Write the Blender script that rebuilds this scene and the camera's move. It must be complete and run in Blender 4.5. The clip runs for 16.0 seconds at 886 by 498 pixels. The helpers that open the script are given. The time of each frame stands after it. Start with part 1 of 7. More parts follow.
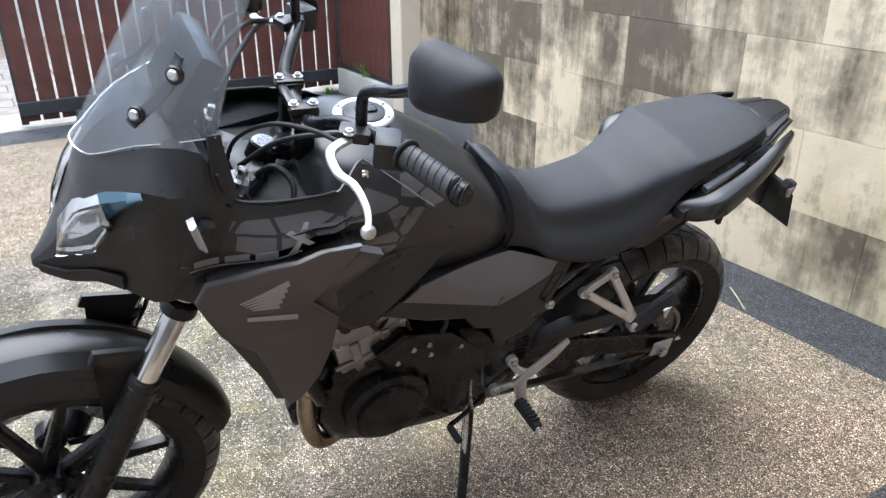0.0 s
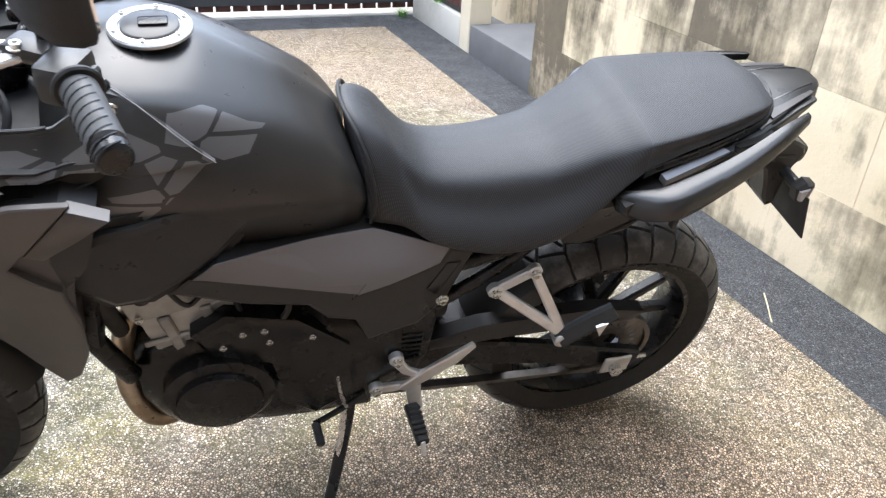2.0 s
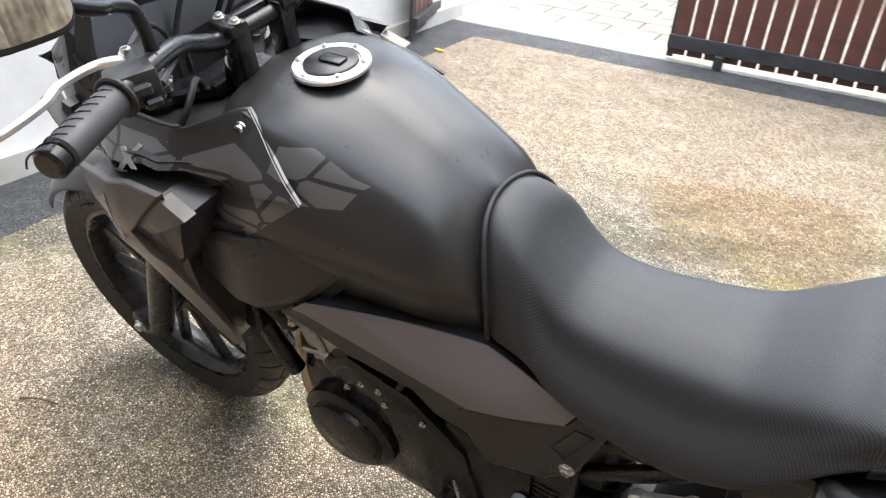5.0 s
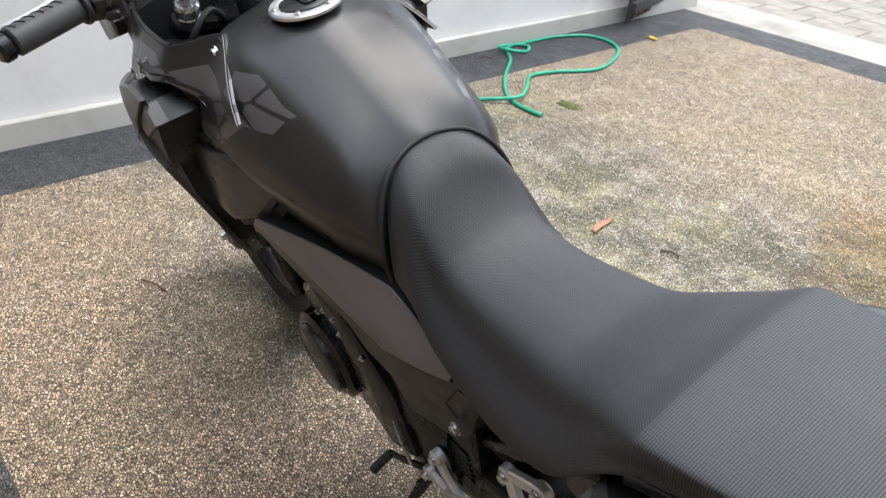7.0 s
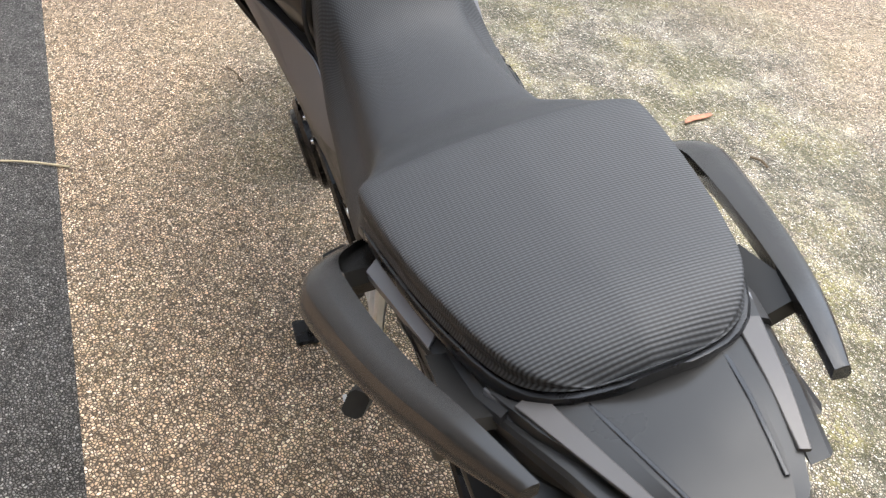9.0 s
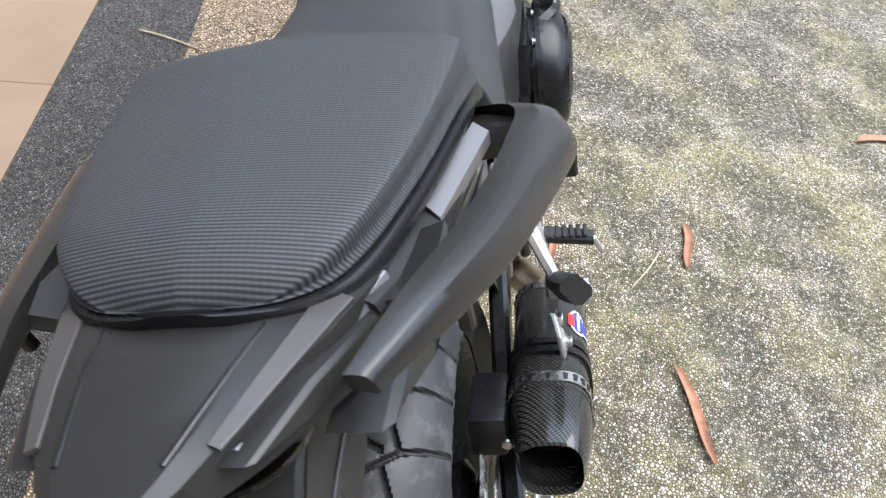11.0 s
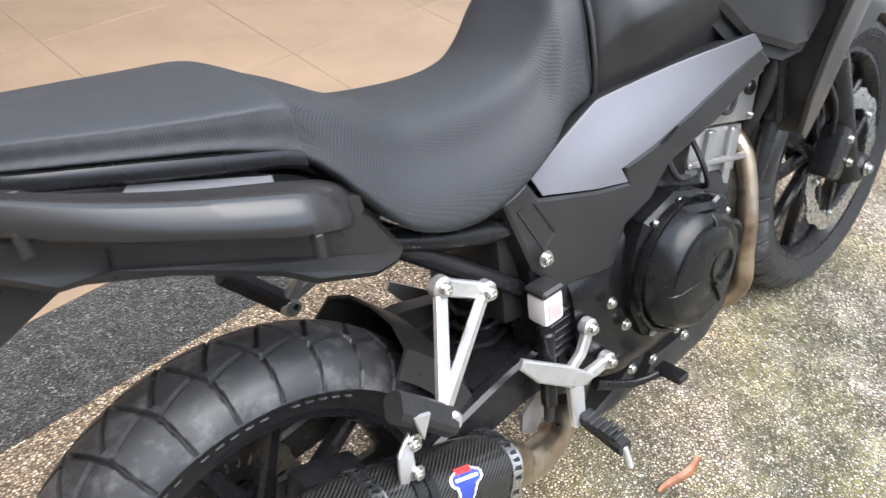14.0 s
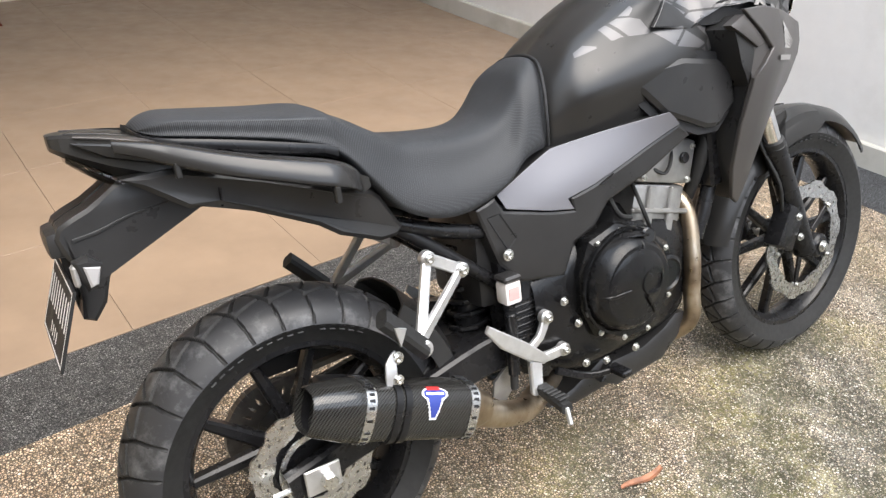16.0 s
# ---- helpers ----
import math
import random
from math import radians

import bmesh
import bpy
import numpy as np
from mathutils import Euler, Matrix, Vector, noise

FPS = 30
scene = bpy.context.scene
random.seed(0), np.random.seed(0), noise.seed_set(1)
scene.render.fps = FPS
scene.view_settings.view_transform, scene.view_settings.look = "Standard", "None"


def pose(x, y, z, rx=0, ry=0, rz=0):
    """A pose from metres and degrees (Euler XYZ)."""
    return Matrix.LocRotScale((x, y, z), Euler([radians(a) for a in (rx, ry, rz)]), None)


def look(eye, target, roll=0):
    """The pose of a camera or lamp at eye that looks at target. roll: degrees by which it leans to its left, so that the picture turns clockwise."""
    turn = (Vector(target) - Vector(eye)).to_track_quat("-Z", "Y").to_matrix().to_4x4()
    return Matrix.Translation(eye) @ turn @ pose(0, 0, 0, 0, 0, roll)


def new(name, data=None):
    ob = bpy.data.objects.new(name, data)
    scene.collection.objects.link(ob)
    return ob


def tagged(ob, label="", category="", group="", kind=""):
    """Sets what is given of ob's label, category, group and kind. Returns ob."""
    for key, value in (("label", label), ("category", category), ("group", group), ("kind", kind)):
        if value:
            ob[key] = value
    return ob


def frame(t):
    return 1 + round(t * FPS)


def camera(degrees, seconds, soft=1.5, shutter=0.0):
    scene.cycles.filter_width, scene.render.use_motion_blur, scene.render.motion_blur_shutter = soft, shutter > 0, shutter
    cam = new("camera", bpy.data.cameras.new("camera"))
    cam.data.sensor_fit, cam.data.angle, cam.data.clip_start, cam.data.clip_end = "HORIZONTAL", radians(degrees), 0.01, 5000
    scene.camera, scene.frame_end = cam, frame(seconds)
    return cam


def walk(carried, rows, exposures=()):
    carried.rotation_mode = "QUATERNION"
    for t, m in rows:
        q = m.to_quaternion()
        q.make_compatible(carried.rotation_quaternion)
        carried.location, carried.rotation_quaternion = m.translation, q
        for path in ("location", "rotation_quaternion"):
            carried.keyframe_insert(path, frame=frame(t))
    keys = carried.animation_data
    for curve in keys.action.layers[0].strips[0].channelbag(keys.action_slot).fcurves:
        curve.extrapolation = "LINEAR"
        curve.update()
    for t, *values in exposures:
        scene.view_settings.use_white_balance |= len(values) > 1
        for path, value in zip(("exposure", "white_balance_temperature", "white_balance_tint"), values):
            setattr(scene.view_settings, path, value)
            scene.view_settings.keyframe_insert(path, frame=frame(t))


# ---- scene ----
# ---------------------------------------------------------------- camera
cam = camera(61.76, 16.0, soft=1.3, shutter=0.3)
ROWS = [
    (0.0, 1.2750, 1.4344, 1.3011, 65.788, 0.141, 153.092),
    (0.5, 1.1970, 1.3932, 1.2747, 63.845, -0.547, 153.980),
    (1.0, 1.0446, 1.3867, 1.2585, 62.495, -2.394, 158.642),
    (1.5, 0.8775, 1.3617, 1.2468, 61.429, -3.101, 162.258),
    (2.0, 0.7561, 1.2887, 1.2314, 60.579, -2.976, 163.888),
    (2.5, 0.6775, 1.1983, 1.2174, 58.782, -2.858, 168.208),
    (3.0, 0.6154, 1.1476, 1.2222, 57.262, -2.115, 177.259),
    (3.5, 0.4863, 1.1295, 1.2453, 57.825, -3.120, -170.651),
    (4.0, 0.4019, 1.1170, 1.2711, 58.138, -3.682, -161.734),
    (4.5, 0.3231, 1.0635, 1.2699, 59.574, -4.101, -154.636),
    (7.0, -0.1130, 0.7602, 1.2733, 57.658, -4.361, -126.501),
    (7.5, -0.1321, 0.6885, 1.2440, 52.576, -5.747, -125.335),
    (8.0, -0.1916, 0.6167, 1.2321, 49.177, -6.409, -119.684),
    (8.5, -0.2900, 0.5450, 1.2209, 47.839, -7.123, -112.488),
    (9.0, -0.3529, 0.4767, 1.2153, 47.044, -7.343, -107.859),
    (11.5, -0.3591, 0.0267, 1.1975, 41.098, -5.058, -80.859),
    (12.0, -0.3255, -0.0419, 1.2031, 42.109, -4.398, -76.305),
    (12.5, -0.2027, -0.0895, 1.1996, 43.126, -5.198, -70.284),
    (13.0, -0.1409, -0.1503, 1.2085, 44.600, -4.779, -62.615),
    (13.5, -0.1188, -0.2846, 1.2153, 46.638, -4.833, -51.417),
    (14.0, -0.1572, -0.4039, 1.2439, 47.675, -3.363, -40.541),
    (14.5, -0.2563, -0.5110, 1.2563, 51.335, -2.719, -36.477),
    (15.0, -0.3401, -0.6240, 1.2787, 54.301, -2.192, -36.112),
    (15.5, -0.3524, -0.7217, 1.3035, 56.072, -2.150, -35.700),
    (16.0, -0.3155, -0.8643, 1.3277, 57.758, -2.271, -32.718),
]
EXPOSURES = [(0.0, 1.55, 5800, 10), (1.5, 1.9, 5900, 10), (2.5, 2.05, 6100, 10), (3.0, 2.18, 6250, 10), (3.5, 2.19, 6300, 10), (4.0, 2.01, 6350, 10), (4.5, 1.92, 6400, 10), (7.0, 1.34, 6350, 10), (8.0, 1.61, 6450, 10), (9.0, 1.64, 6450, 10), (11.5, 1.53, 5900, 10), (13.0, 1.58, 5850, 10), (14.0, 1.75, 6100, 10), (14.8, 1.77, 6450, 10), (16.0, 1.51, 6520, 10)]
walk(cam, [(t, pose(x, y, z, rx, ry, rz)) for t, x, y, z, rx, ry, rz in ROWS], EXPOSURES)

# ---------------------------------------------------------------- light
world = bpy.data.worlds.new("world")
scene.world = world
world.use_nodes = True
wn, wl = world.node_tree.nodes, world.node_tree.links
sky = wn.new("ShaderNodeTexSky")
sky.sky_type, sky.sun_disc = "NISHITA", False
sky.sun_elevation, sky.sun_rotation = radians(69), radians(170)
sky.air_density, sky.dust_density, sky.ozone_density = 1.0, 4.0, 1.0
cloud = wn.new("ShaderNodeMix")
cloud.data_type = "RGBA"
cloud.inputs[0].default_value = 0.65
cloud.inputs[7].default_value = (8.3, 9.2, 10.4, 1)
wl.new(sky.outputs[0], cloud.inputs[6])
wl.new(cloud.outputs[2], wn["Background"].inputs[0])
wn["Background"].inputs[1].default_value = 0.15

sun = new("sun", bpy.data.lights.new("sun", "SUN"))
sun.data.energy, sun.data.angle, sun.data.color = 1.6, radians(58), (1.0, 0.94, 0.86)
sun.matrix_world = look((1.1, -1.9, 6.0), (0.5, 0.3, 0.0))


# ---------------------------------------------------------------- materials
def sock(node, name, value):
    node.inputs[name].default_value = value


def base_mat(name, color, rough=0.5, metal=0.0, spec=0.5):
    m = bpy.data.materials.new(name)
    m.use_nodes = True
    b = m.node_tree.nodes["Principled BSDF"]
    sock(b, "Base Color", (*color, 1))
    sock(b, "Roughness", rough)
    sock(b, "Metallic", metal)
    sock(b, "Specular IOR Level", spec)
    return m, m.node_tree.nodes, m.node_tree.links, b


def coords(n, l, scale=(1, 1, 1), rot=(0, 0, 0)):
    c = n.new("ShaderNodeTexCoord")
    mp = n.new("ShaderNodeMapping")
    mp.inputs["Scale"].default_value = scale
    mp.inputs["Rotation"].default_value = rot
    l.new(c.outputs["Object"], mp.inputs["Vector"])
    return mp.outputs[0]


def noise_tex(n, l, vec, scale, detail=4.0, rough=0.55):
    t = n.new("ShaderNodeTexNoise")
    sock(t, "Scale", scale)
    sock(t, "Detail", detail)
    sock(t, "Roughness", rough)
    l.new(vec, t.inputs["Vector"])
    return t.outputs["Fac"]


def ramp(n, l, fac, stops):
    r = n.new("ShaderNodeValToRGB")
    e = r.color_ramp.elements
    while len(e) < len(stops):
        e.new(0.5)
    for i, (p, c) in enumerate(stops):
        e[i].position = p
        e[i].color = (c, c, c, 1) if not hasattr(c, "__len__") else (*c, 1)
    l.new(fac, r.inputs[0])
    return r.outputs[0]


def mix(n, l, fac, a, b, mode="MIX"):
    m = n.new("ShaderNodeMix")
    m.data_type, m.blend_type = "RGBA", mode
    for i, v in ((0, fac), (6, a), (7, b)):
        if hasattr(v, "is_linked"):
            l.new(v, m.inputs[i])
        elif i == 0:
            m.inputs[0].default_value = v
        else:
            m.inputs[i].default_value = (*v, 1)
    return m.outputs[2]


def bump(n, l, b, height, strength=0.3, dist=0.002, prev=None):
    k = n.new("ShaderNodeBump")
    sock(k, "Strength", strength)
    sock(k, "Distance", dist)
    l.new(height, k.inputs["Height"])
    if prev is not None:
        l.new(prev, k.inputs["Normal"])
    l.new(k.outputs[0], b.inputs["Normal"])
    return k.outputs[0]


def math_node(n, l, op, a, b=0.0):
    k = n.new("ShaderNodeMath")
    k.operation = op
    for i, v in enumerate((a, b)):
        if hasattr(v, "is_linked"):
            l.new(v, k.inputs[i])
        else:
            k.inputs[i].default_value = v
    return k.outputs[0]


def worn(name, color, rough=0.5, metal=0.0, grain=900, grain_bump=0.12, stain=9, amount=0.25, spec=0.5, dist=0.0006, patchy=1.0):
    """A surface with fine grain and larger uneven wear."""
    m, n, l, b = base_mat(name, color, rough, metal, spec)
    v = coords(n, l)
    big = noise_tex(n, l, v, stain, 5.0, 0.6)
    lo = tuple(max(0.0, c * (1 - amount)) for c in color)
    hi = tuple(min(1.0, c * (1 + amount)) for c in color)
    l.new(mix(n, l, ramp(n, l, big, ((0.3, 0.0), (0.7, 1.0))), lo, hi), b.inputs["Base Color"])
    l.new(ramp(n, l, noise_tex(n, l, v, stain * 3, 6.0), ((0.3, max(0.04, rough - 0.08 * patchy)), (0.75, min(1.0, rough + 0.1 * patchy)))), b.inputs["Roughness"])
    if grain_bump:
        bump(n, l, b, noise_tex(n, l, v, grain, 2.0), grain_bump, dist)
    return m


BLACK = worn("black_plastic", (0.021, 0.0205, 0.0205), 0.34, grain=1400, grain_bump=0.25, spec=0.4)
MATT_BLACK = worn("matt_black_plastic", (0.017, 0.017, 0.018), 0.6, grain=1400, grain_bump=0.3, spec=0.35)
BLACK_SATIN = worn("black_satin_metal", (0.010, 0.010, 0.011), 0.28, 0.0, grain=600, grain_bump=0.05, spec=0.32)
ENGINE_BLACK = worn("engine_black_paint", (0.008, 0.008, 0.0085), 0.24, 0.0, grain=500, grain_bump=0.12, spec=0.30)
PAINT_GREY = worn("matt_dark_grey_paint", (0.019, 0.0185, 0.018), 0.30, 0.0, spec=0.36, grain=2500, grain_bump=0.03, stain=4, amount=0.1, patchy=0.4)
SILVER = worn("matt_silver_grey_paint", (0.152, 0.151, 0.166), 0.46, 0.25, grain=2500, grain_bump=0.02, stain=3, amount=0.05, patchy=0.15)
WING = worn("matt_gunmetal_paint", (0.082, 0.076, 0.073), 0.34, 0.4, grain=2500, grain_bump=0.03, stain=4, amount=0.08, patchy=0.3)
ALU = worn("cast_aluminium", (0.62, 0.62, 0.62), 0.42, 0.85, grain=500, grain_bump=0.15, stain=30, amount=0.12)
ALU_ENGINE = worn("engine_aluminium", (0.37, 0.365, 0.355), 0.42, 0.8, grain=420, grain_bump=0.2, stain=22, amount=0.2)
STEEL = worn("brushed_steel", (0.6, 0.6, 0.6), 0.28, 1.0, grain=800, grain_bump=0.08, stain=30, amount=0.1)
BOLT = worn("zinc_bolt", (0.66, 0.66, 0.64), 0.3, 1.0, grain=900, grain_bump=0.05, stain=60)
CHAIN = worn("oily_dark_steel", (0.16, 0.15, 0.14), 0.42, 0.9, grain=800, grain_bump=0.1, stain=30, amount=0.3)
MOSS = worn("green_moss", (0.10, 0.12, 0.035), 0.95, grain=260, grain_bump=1.0, stain=40, amount=0.5, dist=0.003)
LEAF_YELLOW = worn("yellow_leaf", (0.62, 0.36, 0.05), 0.6, grain=300, grain_bump=0.4, stain=30, amount=0.2)
CHROME = worn("polished_metal", (0.75, 0.75, 0.75), 0.14, 1.0, grain=900, grain_bump=0.02)
RUBBER = worn("black_rubber", (0.012, 0.012, 0.012), 0.62, grain=900, grain_bump=0.2, stain=25)
HOSE = worn("green_hose_plastic", (0.02, 0.34, 0.20), 0.42, grain=600, grain_bump=0.1, stain=20, amount=0.15)
INSERT = worn("dark_silver_paint", (0.175, 0.175, 0.188), 0.36, 0.4, grain=2500, grain_bump=0.02, stain=3, amount=0.05, patchy=0.2)
GLOSS_BLACK = worn("black_gloss", (0.012, 0.012, 0.013), 0.18, grain=900, grain_bump=0.02)
DECAL = worn("grey_decal", (0.30, 0.29, 0.28), 0.45, 0.3, grain=900, grain_bump=0.02, amount=0.1)
WHITE = worn("white_print", (0.75, 0.75, 0.75), 0.45, grain=900, grain_bump=0.02, amount=0.06)
BLUE = worn("blue_sticker", (0.03, 0.05, 0.26), 0.3, grain=900, grain_bump=0.02, amount=0.1)
RED = worn("red_print", (0.55, 0.03, 0.03), 0.35, grain=900, grain_bump=0.02, amount=0.1)
LEAF_DRY = worn("dry_leaf", (0.30, 0.135, 0.075), 0.6, grain=300, grain_bump=0.4, stain=30, amount=0.4)
TWIG = worn("dry_twig", (0.10, 0.07, 0.04), 0.8, grain=300, grain_bump=0.4, stain=30)
STRAW = worn("dry_straw", (0.42, 0.36, 0.24), 0.8, grain=300, grain_bump=0.4, stain=30)
GREEN = worn("green_leaf", (0.10, 0.24, 0.03), 0.45, grain=200, grain_bump=0.2, stain=12, amount=0.5)


def tank_paint():
    """Satin dark grey paint with an irregular cell print below the tank's shoulder."""
    m, n, l, b = base_mat("tank_paint", (0.03, 0.031, 0.032), 0.30, 0.35)
    v = coords(n, l)
    flat = coords(n, l, (0.72, 0.10, 1.40), (0.0, 0.35, 0.0))
    edge = n.new("ShaderNodeTexVoronoi")
    edge.feature = "DISTANCE_TO_EDGE"
    sock(edge, "Scale", 22.0)
    cell = n.new("ShaderNodeTexVoronoi")
    sock(cell, "Scale", 22.0)
    for t in (edge, cell):
        l.new(flat, t.inputs["Vector"])
    sep = n.new("ShaderNodeSeparateXYZ")
    l.new(v, sep.inputs[0])
    slope = math_node(n, l, "MULTIPLY", math_node(n, l, "SUBTRACT", sep.outputs[0], 0.6), 0.28)
    fall = math_node(n, l, "MINIMUM", math_node(n, l, "MULTIPLY", math_node(n, l, "MAXIMUM", math_node(n, l, "SUBTRACT", sep.outputs[0], 0.80), 0.0), 0.75), 0.06)
    lo = math_node(n, l, "SUBTRACT", math_node(n, l, "MINIMUM", math_node(n, l, "ADD", slope, 0.888), 0.926), fall)
    hi = math_node(n, l, "MINIMUM", math_node(n, l, "ADD", slope, 0.930), 0.986)
    band = math_node(n, l, "MULTIPLY", math_node(n, l, "GREATER_THAN", sep.outputs[2], lo), math_node(n, l, "LESS_THAN", sep.outputs[2], hi))
    wide = math_node(n, l, "MINIMUM", math_node(n, l, "ADD", math_node(n, l, "MULTIPLY", math_node(n, l, "SUBTRACT", sep.outputs[0], 0.62), 0.25), 0.085), 0.116)
    band = math_node(n, l, "MULTIPLY", band, math_node(n, l, "GREATER_THAN", math_node(n, l, "ABSOLUTE", sep.outputs[1]), wide))
    inside = math_node(n, l, "GREATER_THAN", edge.outputs["Distance"], 0.050)
    csep = n.new("ShaderNodeSeparateColor")
    l.new(cell.outputs["Color"], csep.inputs[0])
    chosen = math_node(n, l, "GREATER_THAN", csep.outputs[0], 0.30)
    mask = math_node(n, l, "MULTIPLY", math_node(n, l, "MULTIPLY", band, inside), chosen)
    cloudy = noise_tex(n, l, v, 8, 4.0)
    dark = mix(n, l, cloudy, (0.028, 0.0275, 0.0275), (0.036, 0.035, 0.034))
    l.new(mix(n, l, mask, dark, (0.115, 0.112, 0.114)), b.inputs["Base Color"])
    l.new(ramp(n, l, noise_tex(n, l, v, 30, 6.0), ((0.3, 0.27), (0.75, 0.36))), b.inputs["Roughness"])
    bump(n, l, b, noise_tex(n, l, v, 2600, 1.0), 0.04, 0.0004)
    return m


def seat_vinyl():
    """Black vinyl: straight cross ribs on the passenger's part, a finer basket weave on the rider's."""
    m, n, l, b = base_mat("seat_vinyl", (0.012, 0.012, 0.013), 0.6, 0.0, 0.30)
    v = coords(n, l)
    sep = n.new("ShaderNodeSeparateXYZ")
    l.new(v, sep.inputs[0])
    def wave(k):
        return math_node(n, l, "ADD", math_node(n, l, "MULTIPLY", math_node(n, l, "SINE", k), 0.5), 0.5)
    def along(a, b):
        return math_node(n, l, "ADD", math_node(n, l, "MULTIPLY", sep.outputs[0], a), math_node(n, l, "MULTIPLY", sep.outputs[1], b))
    ribs = wave(along(2 * math.pi / 0.0026, 0.0))
    flecks = wave(along(0.0, 2 * math.pi / 0.0042))
    weave = math_node(n, l, "MULTIPLY", wave(along(2 * math.pi / 0.0031, 2 * math.pi / 0.0031)), wave(along(2 * math.pi / 0.0031, -2 * math.pi / 0.0031)))
    back = math_node(n, l, "LESS_THAN", sep.outputs[0], 0.137)
    rib = math_node(n, l, "MULTIPLY", ribs, math_node(n, l, "ADD", math_node(n, l, "MULTIPLY", flecks, 0.25), 0.75))
    height = mix(n, l, back, math_node(n, l, "ADD", math_node(n, l, "MULTIPLY", weave, 0.7), 0.15), rib)
    soil = noise_tex(n, l, v, 7, 5.0)
    # shade in the valleys of ribs and weave is put into the colour too
    l.new(mix(n, l, height, (0.013, 0.0136, 0.0146), mix(n, l, soil, (0.056, 0.0585, 0.0635), (0.070, 0.0730, 0.0790))), b.inputs["Base Color"])
    l.new(ramp(n, l, soil, ((0.3, 0.50), (0.7, 0.60))), b.inputs["Roughness"])
    bump(n, l, b, height, 0.45, 0.0006)
    return m


def carbon():
    m, n, l, b = base_mat("carbon_fibre", (0.03, 0.03, 0.03), 0.24)
    v = coords(n, l, (1, 1, 1), (0.0, 0.36, 0.0))
    w = []
    for turn, way, scale in ((0.36, "X", 72.0), (0.36, "DIAGONAL", 105.0)):
        t = n.new("ShaderNodeTexWave")
        t.bands_direction = way
        sock(t, "Scale", scale)
        l.new(coords(n, l, (1, 1, 1), (0.0, turn, 0.0)), t.inputs["Vector"])
        w.append(t.outputs["Fac"])
    twill = math_node(n, l, "ABSOLUTE", math_node(n, l, "SUBTRACT", w[0], w[1]))
    l.new(mix(n, l, twill, (0.002, 0.002, 0.002), (0.05, 0.049, 0.046)), b.inputs["Base Color"])
    l.new(ramp(n, l, noise_tex(n, l, v, 20, 5.0), ((0.3, 0.10), (0.7, 0.20))), b.inputs["Roughness"])
    return m


def pipe_metal():
    m, n, l, b = base_mat("heat_stained_pipe", (0.3, 0.2, 0.13), 0.35, 1.0)
    v = coords(n, l)
    t = noise_tex(n, l, v, 14, 5.0)
    l.new(ramp(n, l, t, ((0.25, (0.20, 0.15, 0.105)), (0.5, (0.42, 0.335, 0.24)), (0.75, (0.62, 0.55, 0.45)))), b.inputs["Base Color"])
    l.new(ramp(n, l, noise_tex(n, l, v, 60, 5.0), ((0.3, 0.25), (0.7, 0.5))), b.inputs["Roughness"])
    return m


def tyre_rubber():
    m, n, l, b = base_mat("tyre_rubber", (0.03, 0.03, 0.031), 0.6)
    v = coords(n, l)
    dust = ramp(n, l, noise_tex(n, l, v, 16, 7.0, 0.7), ((0.50, 0.0), (0.74, 1.0)))
    l.new(mix(n, l, math_node(n, l, "MULTIPLY", dust, 0.42), (0.024, 0.0245, 0.027), (0.30, 0.30, 0.305)), b.inputs["Base Color"])
    l.new(ramp(n, l, noise_tex(n, l, v, 24, 5.0), ((0.3, 0.36), (0.7, 0.62))), b.inputs["Roughness"])
    bump(n, l, b, noise_tex(n, l, v, 500, 3.0), 0.2, 0.0008)
    return m


def glass(name, color=(1, 1, 1), rough=0.02):
    m, n, l, b = base_mat(name, color, rough)
    sock(b, "Transmission Weight", 1.0)
    sock(b, "IOR", 1.45)
    return m


def screen_plastic():
    """Thin clear acrylic: see-through with a light grey film and gloss."""
    m, n, l, b = base_mat("clear_acrylic", (0.62, 0.64, 0.66), 0.08)
    tr = n.new("ShaderNodeBsdfTransparent")
    tr.inputs[0].default_value = (0.80, 0.82, 0.84, 1)
    ms = n.new("ShaderNodeMixShader")
    haze = ramp(n, l, noise_tex(n, l, coords(n, l), 12, 4.0), ((0.3, 0.10), (0.7, 0.17)))
    l.new(haze, ms.inputs[0])
    l.new(tr.outputs[0], ms.inputs[1])
    l.new(b.outputs[0], ms.inputs[2])
    l.new(ms.outputs[0], n["Material Output"].inputs["Surface"])
    return m


STAIN_AT = (0.28, -1.90, 0.0)


